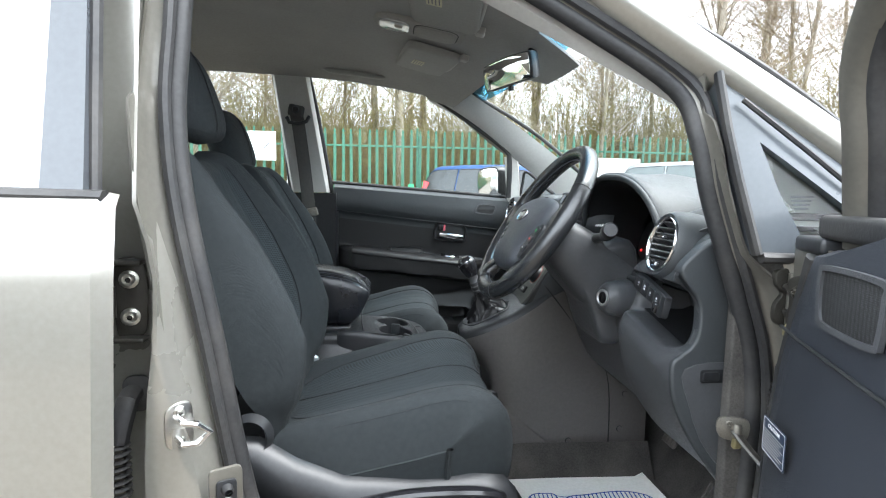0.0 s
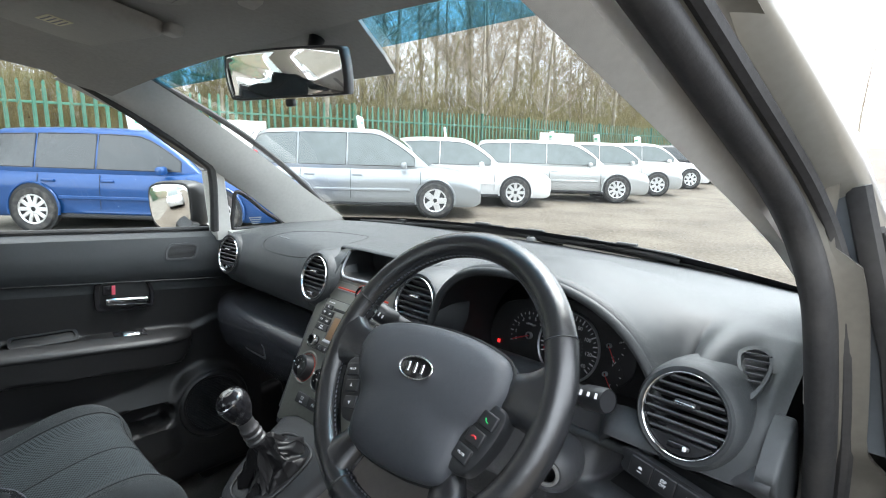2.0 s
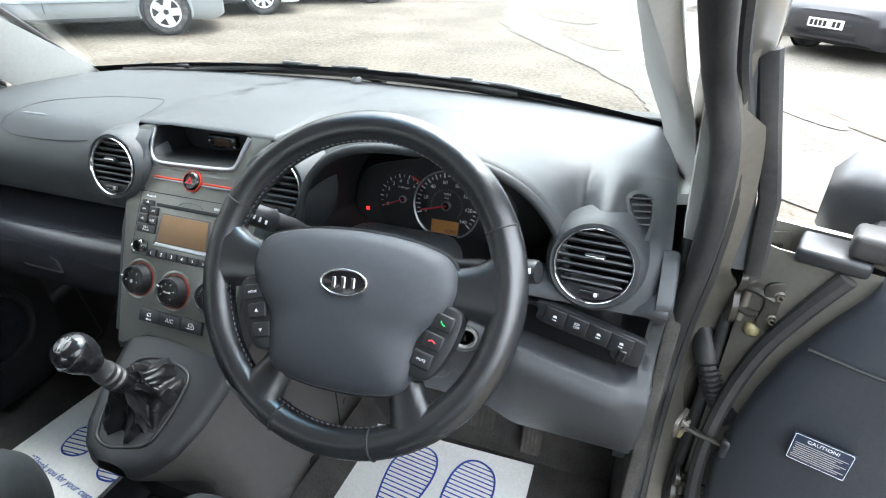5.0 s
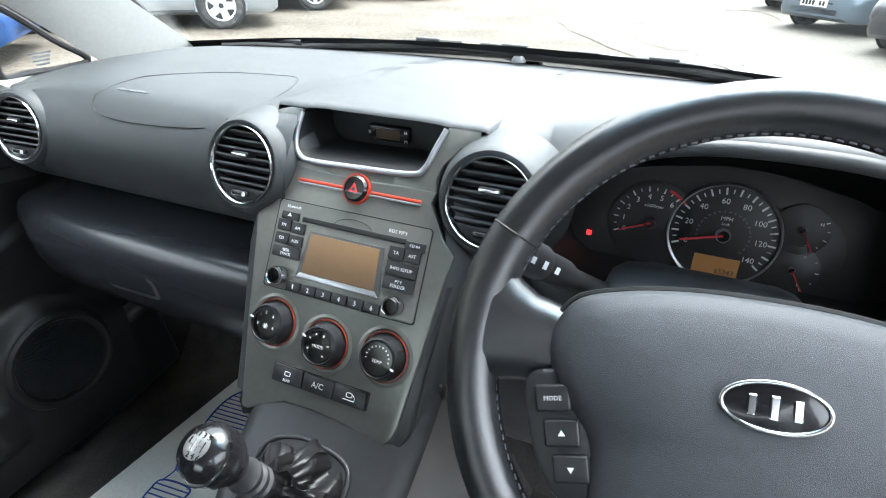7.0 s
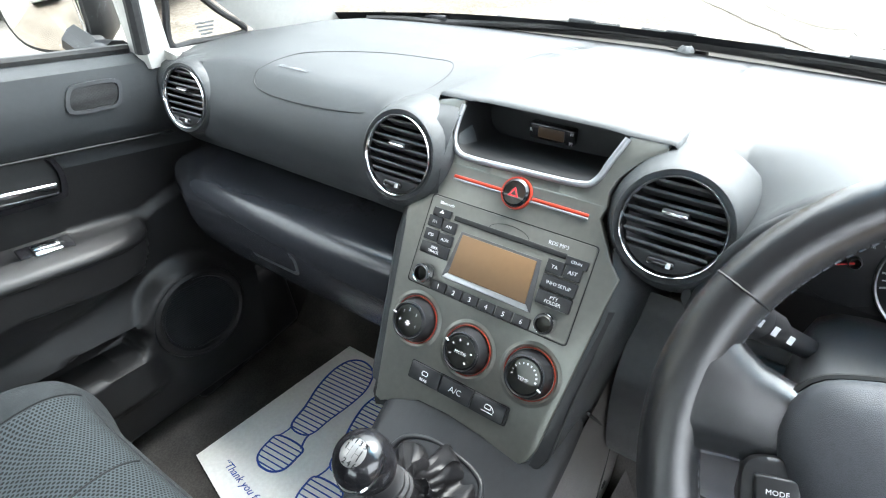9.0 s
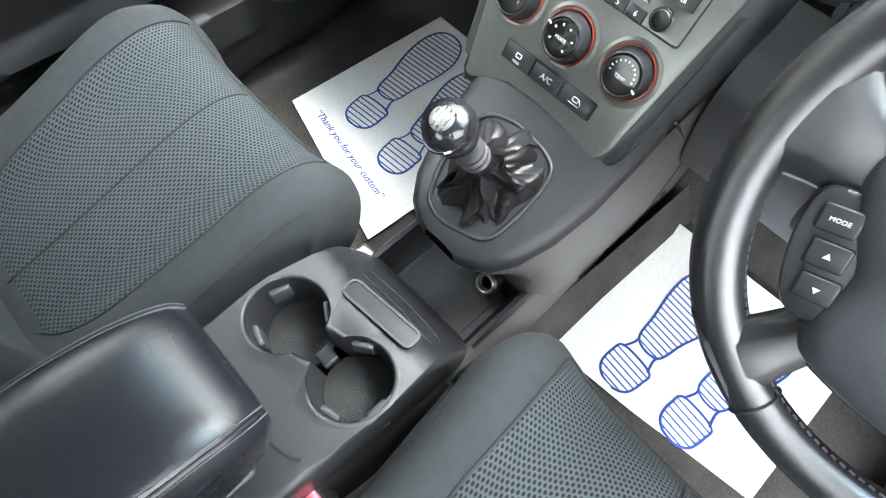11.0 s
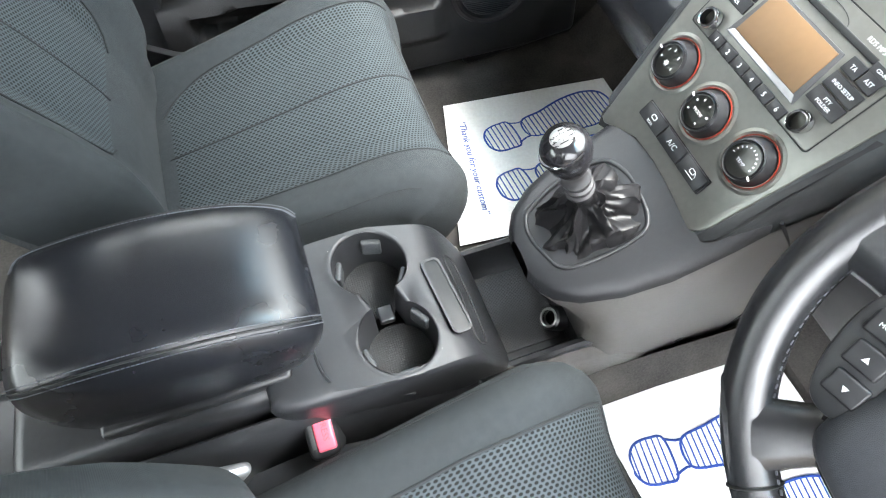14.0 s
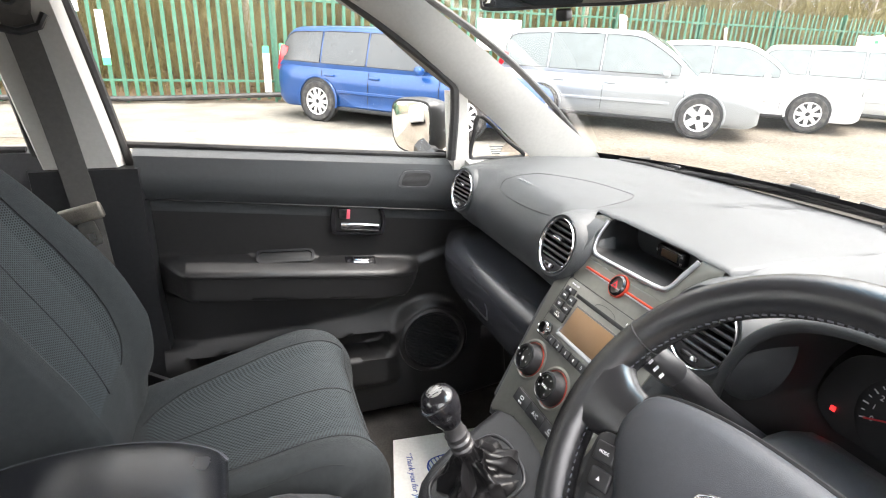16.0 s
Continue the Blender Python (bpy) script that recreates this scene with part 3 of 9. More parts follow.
for s in (1, -1):
    fl_ = (lambda p: p) if s == 1 else both_sides
    trim = thing("pillar_trim", "pale grey plastic windscreen pillar trim", "pillar trim", (0.9, s * 0.68, 1.1), "windscreen pillars")
    e = [curve_through(q, 5) for q in EDGES[s]]
    e.append([p + np.array((0.01, 0.05 * s, 0.004)) for p in e[2]])
    mid1 = [(a * 0.45 + b * 0.55) + np.array((-0.004, -0.004 * s, -0.001)) for a, b in zip(e[0], e[1])]
    mid2 = [(a * 0.55 + b * 0.45) + np.array((-0.002, -0.006 * s, 0.005)) for a, b in zip(e[1], e[2])]
    rows = [[q[i] for q in (e[0], mid1, e[1], mid2, e[2], e[3])] for i in range(len(e[0]))]
    part("pillar", solid(rows), PILLAR, trim, angle=60)
    px, py = (0.503, 0.712) if s == 1 else (0.520, 0.736)
    post = [[(px + dx - (z - 1.115) * 0.10, s * (py - dy - (z - 1.115) * 0.08), z) for dx, dy in ((0, 0.0), (0.006, 0.018), (0.048 - (z - 1.115) * 0.02, 0.016), (0.056 - (z - 1.115) * 0.02, 0), (0.056, -0.02), (0.0, -0.02))] for z in np.linspace(1.092, 1.285, 7)]
    part("post", solid(post), PILLAR, trim, angle=50)
    dq = 0.0 if s == 1 else 0.030
    xs_ = 0.54 if s == 1 else 0.61
    corner = [[(xs_, s * (0.665 + dq), 1.112), (0.70, s * (0.675 + dq), 1.104), (0.86, s * (0.672 + dq), 1.098), (0.95, s * 0.69, 1.09)], [(xs_, s * (0.70 + dq), 1.118), (0.70, s * (0.71 + dq), 1.114), (0.86, s * (0.71 + dq), 1.108), (0.95, s * 0.72, 1.098)]]
    part("lower_finisher", thick(sheet(corner), 0.015), PILLAR, trim)
    quarter = thing("quarter_window", "small triangular quarter window in a black seal", "window", (0.62, s * 0.70, 1.12), "quarter windows")
    out = curve_through(fl_(QW) if s == 1 else [(x, -y - 0.042, z) for x, y, z in QW], 5, True)
    c = sum(out) / len(out)
    part("seal", tube(out, 0.006, 8, True), RUBBER, quarter)
    qp = bmesh.new()
    qp.faces.new([qp.verts.new(Vector(p)) for p in out])
    q = part("pane", qp, PANE, quarter, smooth=False)
    q.visible_shadow = False
    if s == -1:
        # outer rubber frame and glass of the open side, seen from outside
        of = [(0.476, -0.742, 1.320), (0.56, -0.752, 1.266), (0.66, -0.764, 1.198), (0.73, -0.778, 1.150), (0.76, -0.795, 1.095), (0.66, -0.80, 1.070), (0.578, -0.80, 1.066), (0.522, -0.80, 1.064), (0.497, -0.775, 1.18)]
        fo = [Vector(p) for p in of]
        fi = [Vector((x, -0.744 - (1.32 - z) * 0.226, z)) for x, z in ((0.531, 1.224), (0.575, 1.193), (0.63, 1.153), (0.672, 1.122), (0.70, 1.095), (0.66, 1.087), (0.62, 1.087), (0.584, 1.090), (0.556, 1.15))]
        part("outer_frame", sheet([[p + Vector((0, 0.03, 0)) for p in fo], fo, [p + Vector((0, -0.004, 0)) for p in fi], [p + Vector((0, 0.012, 0)) for p in fi]], False, True), GLASS_EDGE, quarter, "broad glossy glass border, grey with painted sky reflection")
        ob_ = bmesh.new()
        ob_.faces.new([ob_.verts.new(p + Vector((0, 0.006, 0))) for p in fi])
        o2 = part("outer_pane", ob_, PANE, quarter, smooth=False)
        o2.visible_shadow = False
        part("frame_strip", tube([(0.476, -0.746, 1.322), (0.482, -0.768, 1.24), (0.490, -0.788, 1.17), (0.516, -0.803, 1.066)], 0.011, 8, flat=0.6), RUBBER, quarter)
    if s == -1:
        part("frame_line", tube([(0.505, -0.764, 1.283), (0.60, -0.778, 1.212), (0.70, -0.792, 1.135)], 0.004, 6), RUBBER, quarter)
        part("base_strip", tube([(0.52, -0.806, 1.062), (0.60, -0.808, 1.060), (0.74, -0.806, 1.075)], 0.008, 8), RUBBER, quarter)
    qm = basis((0.625, s * (0.6985 if s == 1 else 0.741), 1.135), (1, 0, 0), (0, -1, 0))
    for k in range(4):
        part("glass_mark", rbox((0.038 - 0.005 * k, 0.003, 0.0008), at(qm, 0, 0.012 - 0.006 * k, 0.002), 0, 1), GREY_INK, quarter)

# painted outer A-pillar and wing on the open side, roof rail, bonnet
for s in (-1, 1):
    rc = curve_through([(x, -s * y, z) for x, y, z in [(-0.9, -0.672, 1.605), (-0.35, -0.672, 1.610), (-0.05, -0.658, 1.602), (0.16, -0.660, 1.545), (0.30, -0.705, 1.444), (0.45, -0.744, 1.336), (0.60, -0.762, 1.243), (0.80, -0.785, 1.115), (0.98, -0.79, 1.02)]], 6)
    rows = []
    for p in rc:
        x, y, z = p
        k = -s
        rows.append([(x - 0.006, y + k * 0.03, z - 0.012), (x, y, z), (x + 0.012, y - k * 0.006, z + 0.012), (x + 0.028, y + k * 0.004, z + 0.034), (x + 0.035, y + k * 0.05, z + 0.046), (x + 0.004, y + k * 0.06, z + 0.012)])
    part("roof_rail", solid(rows), PAINT, body, angle=50)
bn = [[(x, y, 1.035 - (x - 1.1) * 0.22 - 0.22 * max(0, (x - 1.1)) ** 2 - 0.05 * (abs(y) / 0.8) ** 3) for y in np.linspace(-0.80, 0.80, 17)] for x in np.linspace(1.13, 1.95, 12)]
part("bonnet", thick(sheet(bn), 0.01), PAINT, body, angle=80)
for s in (-1, 1):
    wg = [[(x, s * yy, z) for yy, z in ((0.78, 1.01 - 0.2 * (x - 0.6) ** 2), (0.845, 0.93 - 0.18 * (x - 0.6) ** 2), (0.875, 0.78), (0.875, 0.60), (0.86, 0.40))] for x in np.linspace(0.60, 1.95, 14)]
    part("front_wing", thick(sheet(wg), 0.006), PAINT, body, angle=70)
ff = [[(1.95 + 0.10 * math.cos(y * 1.6) * (1 if z < 0.75 else 0.6), y, z) for y in np.linspace(-0.86, 0.86, 15)] for z in (0.3, 0.5, 0.68, 0.80)]
part("front_bumper", thick(sheet(ff), 0.01), PAINT, body, angle=70)

# door aperture on the open side: seal, painted flange, inner jamb
AP = [(-0.262, -0.700, 1.47), (-0.275, -0.725, 1.33), (-0.278, -0.738, 1.23), (-0.267, -0.742, 1.11), (-0.236, -0.742, 0.938), (-0.195, -0.742, 0.703), (-0.14, -0.742, 0.53), (-0.02, -0.742, 0.468), (0.30, -0.742, 0.458), (0.50, -0.742, 0.50),
      (0.562, -0.742, 0.64), (0.572, -0.742, 0.79), (0.562, -0.742, 0.905), (0.532, -0.742, 1.0), (0.510, -0.742, 1.06), (0.480, -0.738, 1.15), (0.464, -0.728, 1.23), (0.436, -0.702, 1.308), (0.30, -0.672, 1.402), (0.16, -0.650, 1.483), (0.02, -0.648, 1.545), (-0.20, -0.660, 1.565)]
ap = curve_through(AP, 5, True)
part("door_seal", tube(ap, 0.0145, 10, True), RUBBER, body, "black rubber door seal", angle=80)
part("seal_lip", tube([(p[0] + (0.012 if p[0] > 0.15 else -0.006), p[1] - 0.018, p[2] + (0.01 if p[2] > 1.2 else 0)) for p in ap], 0.008, 8, True), RUBBER, body)
centre = np.array((0.14, -0.74, 0.95))


def outward(p, d, dy):
    v = p - centre
    v[1] = 0
    v /= np.linalg.norm(v)
    q = p + v * d
    q[1] = p[1] + dy
    return q


def slim(p):
    """The jamb is narrow beside the quarter window."""
    return 1 - 0.72 * ease((p[0] - 0.40) / 0.05) * ease((p[2] - 1.00) / 0.07) * ease((1.315 - p[2]) / 0.05)


fl1 = [[outward(p, 0.004, -0.008), outward(p, 0.022 * slim(p), -0.012), outward(p, 0.034 * slim(p), -0.03 * (1 if p[2] < 1.25 else 0.55) * (0.4 + 0.6 * slim(p))), outward(p, 0.040 * slim(p), -0.062 * (1 if p[2] < 1.25 else 0.55) * (0.4 + 0.6 * slim(p)))] for p in ap]
part("door_jamb", thick(sheet(fl1, True, False), 0.004), SHADED_PAINT, body, "champagne painted door jamb", angle=60)
fl2 = [[outward(p, 0.040, -0.062), outward(p, 0.050, -0.072), outward(p, 0.075, -0.078)] for p in ap if p[2] < 1.06 and p[0] > 0.2]
part("wing_edge", thick(sheet(fl2), 0.004), PAINT, body, angle=60)

# B-pillar on the open side
bp = []
for z in np.linspace(0.42, 1.60, 26):
    tum = max(0.0, z - 1.1) * 0.17
    ax = float(np.interp(z, [0.45, 0.53, 0.703, 0.938, 1.11, 1.23, 1.33, 1.5, 1.6], [-0.13, -0.16, -0.215, -0.256, -0.288, -0.298, -0.295, -0.285, -0.28]))
    rc_ = ease((1.15 - z) / 0.08)
    wide = float(np.interp(z, [0.4, 0.8, 1.1, 1.6], [0.10, 0.05, 0.038, 0.034]))
    back_ = float(np.interp(z, [0.42, 0.79, 0.884, 0.952, 1.038, 1.075, 1.10, 1.13, 1.6], [-0.312, -0.303, -0.297, -0.287, -0.283, -0.288, -0.297, -0.306, -0.311]))
    bp.append([(ax + 0.010, -0.735 + tum, z), (ax - 0.004, -0.768 + tum, z), (ax - 0.016, -0.806 + tum, z), (max(ax - wide * 0.6, back_ + 0.005), -0.815 + tum, z), (back_, -0.815 + tum, z), (back_ - 0.005, -0.800 + tum + 0.054 * rc_, z), (-0.40, -0.80 + tum + 0.052 * rc_, z), (-0.40, -0.72 + tum, z)])
part("pillar_skin", solid(bp), PAINT, body, "champagne painted centre pillar", angle=40)


def bolt(m, parent, r=0.008, mat=STEEL):
    part("bolt", lathe([(0.0, 0.008), (r * 0.45, 0.008), (r * 0.5, 0.005), (r, 0.0055), (r * 1.05, 0.002), (r * 1.5, 0.001), (r * 1.55, 0.0)], m, 12), mat, parent)


def facing_out(x, y, z, tip=0.0):
    return basis((x, y, z), (1, 0, 0), (0.25, -1, tip))


hm = facing_out(-0.336, -0.757, 1.000)
hinge = part("hinge", plate(smooth_poly([(-0.016, 0.050), (0.014, 0.052), (0.020, 0.030), (0.020, -0.030), (0.012, -0.052), (-0.014, -0.052), (-0.018, 0.0)], 5), hm, 0.006), HINGE, body, "rear door hinge with two bolts")
part("knuckle", tube([(-0.352, -0.785, 0.980), (-0.352, -0.785, 1.020)], 0.010, 12), HINGE, hinge)
part("upper_flange", rbox((0.045, 0.022, 0.006), pose(-0.334, -0.772, 1.050, 0, 0, 0), 0.002), HINGE, hinge)
part("lower_flange", rbox((0.045, 0.022, 0.006), pose(-0.334, -0.772, 0.948, 0, 0, 0), 0.002), HINGE, hinge)
bolt(at(hm, 0.0, 0.026, 0.006), hinge)
bolt(at(hm, 0.0, -0.024, 0.006), hinge)
striker = thing("door_striker", "shiny zinc door striker loop on the pillar", "striker", (-0.26, -0.81, 0.84))
sm = basis((-0.262, -0.806, 0.843), (1, 0, 0), (0.55, -0.83, 0))
part("base", plate(smooth_poly([(-0.014, 0.026), (0.012, 0.030), (0.016, 0.0), (0.012, -0.030), (-0.014, -0.026), (-0.018, 0.0)], 5), sm, 0.004), STEEL, striker)
part("loop", tube([sm @ Vector(p) for p in ((-0.004, 0.014, 0.003), (-0.002, 0.014, 0.028), (0.012, 0.012, 0.038), (0.026, 0.0, 0.040), (0.012, -0.012, 0.038), (-0.002, -0.014, 0.028), (-0.004, -0.014, 0.003))], 0.0045, 8), CHROME, striker)
bolt(at(sm, 0.0, 0.020, 0.004), striker, 0.005, STEEL)
bolt(at(sm, 0.0, -0.020, 0.004), striker, 0.005, STEEL)
switch = thing("door_light_switch", "black rubber door light switch on the pillar", "switch", (-0.2, -0.79, 0.76))
wm = basis((-0.208, -0.802, 0.748), (1, 0, 0), (0.45, -0.9, 0))
part("recess_plate", plate(round_rect(0.042, 0.060, 0.008), at(wm, 0, 0.004, -0.003), 0.005), SHADED_PAINT, switch)
part("base", plate(round_rect(0.026, 0.038, 0.006), at(wm, 0, 0.0, 0.002), 0.004), BLACK, switch)
part("button", lathe([(0, 0.014), (0.005, 0.013), (0.007, 0.009), (0.008, 0.0)], at(wm, 0, 0.007, 0.005), 14), RUBBER, switch)
bolt(at(wm, 0.0, -0.011, 0.006), switch, 0.005)
conduit = thing("wiring_gaiter", "black ribbed rubber wiring gaiter between pillar and rear door", "gaiter", (-0.33, -0.77, 0.86))
part("sleeve", tube([(-0.340, -0.752, 0.870), (-0.338, -0.775, 0.865), (-0.342, -0.785, 0.840), (-0.347, -0.788, 0.815)], 0.014, 10), RUBBER, conduit)
for k in range(8):
    part("rib", lathe([(0.011, -0.003), (0.0175, 0.0), (0.011, 0.003)], pose(-0.349, -0.788, 0.81 - 0.0095 * k), 14), RUBBER, conduit)
part("grommet", plate(round_rect(0.034, 0.05, 0.012), facing_out(-0.335, -0.753, 0.868), 0.005), RUBBER, conduit)

# closed rear door on the driver's side
rdoor = thing("rear_door", "closed champagne metallic rear door with black window pillar", "car door", (-0.8, -0.86, 0.45))
rows = []
for x in (-0.318, -0.325, -0.350, -0.55, -0.9, -1.35):
    rows.append([(x - (0.004 if x > -0.34 and z < 0.85 else 0), -yy + (0.012 if x > -0.320 else 0), z) for yy, z in ((0.80, 0.36), (0.862, 0.42), (0.885, 0.60), (0.893, 0.78), (0.888, 0.92), (0.876, 1.04), (0.862, 1.115), (0.845, 1.125))])
part("skin", thick(sheet(rows), -0.02), PAINT, rdoor, angle=50)
part("waist_seal", tube([(-0.312, -0.858, 1.133), (-0.6, -0.858, 1.138), (-1.3, -0.855, 1.15)], 0.013, 8, flat=0.8), RUBBER, rdoor, "black window waist strip")


def pillar_panel(x0, x1, dy=0.0):
    return [[(x0 - (z - 1.14) * 0.02, -0.846 - dy + (z - 1.14) * 0.24, z), (x1 - (z - 1.14) * 0.05, -0.848 - dy + (z - 1.14) * 0.24, z)] for z in (1.14, 1.25, 1.36, 1.48)]


part("pillar_panel", thick(sheet(pillar_panel(-0.381, -0.334)), -0.012), material("satin_black_film", (0.06, 0.066, 0.075), 0.22, vary=0.05, coat=0.6), rdoor, "satin black window pillar panel")
part("frame_edge", tube([(-0.331, -0.845, 1.12), (-0.336, -0.82, 1.25), (-0.343, -0.79, 1.38), (-0.352, -0.755, 1.52)], 0.008, 8), RUBBER, rdoor)
part("pane", thick(sheet(pillar_panel(-1.30, -0.381, -0.004)), -0.004), SIDE_PANE, rdoor, "reflecting side window")
part("frame_top", tube([(-0.35, -0.762, 1.49), (-0.8, -0.75, 1.53), (-1.3, -0.74, 1.52)], 0.02, 8), PAINT, rdoor)
rm = [[(-1.35, s * y, z) for s, y, z in ((-1, 0.88, 0.4), (-1, 0.86, 1.1), (-1, 0.74, 1.55))], [(-2.25, s * y, z) for s, y, z in ((-1, 0.86, 0.4), (-1, 0.84, 1.1), (-1, 0.68, 1.5))]]
part("rear_quarter", thick(sheet(rm), 0.02), PAINT, body)
part("rear_quarter", thick(sheet([[(x, -y, z) for x, y, z in r] for r in rm]), 0.02), PAINT, body)
part("tailgate", rbox((0.06, 1.6, 0.75), pose(-2.24, 0, 0.75), 0.02), PAINT, body)
part("tailgate_pane", rbox((0.01, 1.3, 0.40), pose(-2.22, 0, 1.34, 0, 8, 0), 0), PANE, body).visible_shadow = False

# ---- passenger side: B-pillar, rear door, front door ----
bpl = thing("pillar_trim", "pale grey upper and dark lower centre pillar trim", "pillar trim", (-0.3, 0.7, 0.5))


def pillar_section(z, w0, w1, yy, d=0.03):
    return [(w0, yy, z), (w0 + 0.012, yy - d, z), (w1 - 0.012, yy - d, z), (w1, yy, z), (w1 - 0.01, yy + 0.03, z), (w0 + 0.01, yy + 0.03, z)]


part("upper_trim", solid([pillar_section(z, -0.375 - (z - 1.13) * 0.12, -0.222 - (z - 1.13) * 0.155, 0.730 - (z - 1.13) * 0.17) for z in np.linspace(1.13, 1.60, 8)]), PILLAR, bpl, "pale grey plastic", angle=50)
part("lower_trim", solid([pillar_section(z, -0.40, -0.185 + 0.05 * max(0, 0.8 - z), 0.725, 0.035) for z in np.linspace(0.42, 1.128, 8)]), BLACK, bpl, "charcoal plastic", angle=50)
part("door_seal", tube(curve_through([(-0.300, 0.675, 1.595), (-0.262, 0.705, 1.40), (-0.222, 0.732, 1.16), (-0.19, 0.735, 1.0), (-0.175, 0.735, 0.75), (-0.15, 0.735, 0.5)], 5), 0.010, 8), RUBBER, bpl)
top = thing("roof_trim", "black door seal along the roof edge", "seal", (0, 0.66, 1.56))
part("seal", tube(curve_through([(-0.300, 0.675, 1.590), (-0.10, 0.668, 1.585), (0.04, 0.662, 1.562), (0.18, 0.662, 1.508), (0.33, 0.664, 1.415), (0.47, 0.668, 1.318), (0.497, 0.674, 1.27), (0.500, 0.690, 1.12)], 6), 0.011, 8), RUBBER, top)
part("seal", tube(curve_through([(-0.425, 0.665, 1.590), (-0.40, 0.70, 1.40), (-0.378, 0.73, 1.15)], 5), 0.010, 8), RUBBER, top)
part("seal", tube(curve_through([(-0.425, 0.665, 1.590), (-0.8, 0.66, 1.60), (-1.2, 0.66, 1.58)], 5), 0.010, 8), RUBBER, top)

door = thing("front_passenger_door", "closed charcoal plastic front door trim with armrest and speaker", "car door", (0.15, 0.72, 0.45))


def belt_z(x):
    return 1.150 - 0.070 * x


def crease_z(x):
    return 1.039 - 0.108 * x


def arm_z(x):
    return 0.890 - 0.109 * x


def door_rows(x0, x1, n):
    rows = []
    for x in np.linspace(x0, x1, n):
        zb, zc = belt_z(x), crease_z(x)
        rows.append([(x, y, z) for z, y in ((zb + 0.004, 0.745), (zb, 0.722), (zb - 0.012, 0.705), (zb - 0.05, 0.697), (zc + 0.026, 0.694), (zc + 0.018, 0.698), (zc + 0.003, 0.704), (zc - 0.004, 0.7115), (zc - 0.012, 0.716), (zc - 0.03, 0.716))])
    return rows


dr_ = door_rows(-0.205, 0.56, 40)
part("upper_panel", sheet(dr_), DASH, door, "grey grained upper trim", angle=40)
SPK = (0.455, 0.628)


def arm_out(x):
    """How far the armrest stands out along the door, rounded at its front end."""
    return ease((x + 0.20) / 0.08) * math.sqrt(max(0.0, 1 - (max(0.0, x - 0.29) / 0.135) ** 2.4))


def door_y(x, z):
    za, y0 = arm_z(x), 0.716
    w = arm_out(x)
    zlow = float(np.interp(x, [-0.2, -0.017, 0.121, 0.267, 0.343, 0.40, 0.43, 0.60], [0.700, 0.705, 0.716, 0.727, 0.749, 0.80, 0.855, 0.90]))
    out = 0.084 * w * ease((za + 0.016 - z) / 0.022)
    dip = ease((za - 0.066 - z) / 0.016)
    out = out * (1 - dip) + 0.020 * w * dip
    low_ = 0.012 + 0.036 * ease((0.74 - z) / 0.10)
    b = ease((zlow + 0.006 - z) / 0.014)
    out = out * (1 - b) + low_ * b
    out += 0.014 * ease((0.606 - z) / 0.006) * ease((0.37 - x) / 0.05) * ease((z - 0.50) / 0.03)
    hole = ease((0.668 - z) / 0.006) * ease((z - 0.606) / 0.008) * ease((x + 0.16) / 0.02) * ease((0.352 - 0.03 * ((z - 0.637) / 0.033) ** 2 - x) / 0.016)
    out = out * (1 - hole) - 0.014 * hole
    pod = ease((0.122 - math.hypot(x - SPK[0], z - SPK[1])) / 0.026)
    return y0 - (out * (1 - pod) + 0.050 * pod)


lowg = [[(x, door_y(x, z), z) for z in [crease_z(x) - 0.03 + (0.44 - crease_z(x) + 0.03) * k / 84 for k in range(85)]] for x in np.linspace(-0.205, 0.60, 96)]
part("lower_panel", sheet(lowg), LOWER_TRIM, door, "charcoal lower trim with pocket and speaker pod", angle=60)
armr = []
for x in np.linspace(-0.13, 0.405, 26):
    za, w = arm_z(x), arm_out(x)
    y0 = 0.716
    armr.append([(x, y0 - 0.050 * w, za + 0.0155), (x, y0 - 0.075 * w, za + 0.0065), (x, y0 - 0.0875 * w, za - 0.002), (x, y0 - 0.087 * w, za - 0.010), (x, y0 - 0.083 * w, za - 0.014)])
part("armrest_edge", sheet(armr), LOWER_TRIM, door, "smooth armrest edge", angle=60)
part("waist_trim", tube([(x, 0.7005, crease_z(x) - 0.001) for x in np.linspace(-0.20, 0.52, 12)], 0.0022, 6), CAVITY, door)
part("window_seal", tube([(x, 0.735, belt_z(x) + 0.006) for x in np.linspace(-0.215, 0.50, 12)], 0.008, 8), RUBBER, door)
dp = bmesh.new()
dp.faces.new([dp.verts.new(p) for p in ((-0.215, 0.742, 1.15), (0.50, 0.742, 1.10), (0.495, 0.690, 1.27), (0.33, 0.680, 1.42), (0.18, 0.680, 1.51), (0.04, 0.680, 1.56), (-0.29, 0.690, 1.60))])
w_ = part("pane", dp, PANE, door, smooth=False)
w_.visible_shadow = False
handle_m = basis((0.266, 0.7135, 0.977), (1, 0, -0.09), (0, -1, 0.05)) @ Matrix.Diagonal((1.10, 1.30, 1.0, 1.0))
part("handle_bezel", ring_plate(smooth_poly([(-0.060, 0.020), (-0.045, 0.031), (0.0, 0.034), (0.040, 0.030), (0.060, 0.008), (0.060, -0.022), (0.045, -0.031), (-0.045, -0.031), (-0.060, -0.018)]),
                                smooth_poly([(-0.052, 0.016), (-0.040, 0.025), (0.0, 0.028), (0.036, 0.025), (0.053, 0.006), (0.053, -0.018), (0.040, -0.025), (-0.040, -0.025), (-0.052, -0.014)]), handle_m, 0.009), GLOSS, door, "gloss black handle surround")
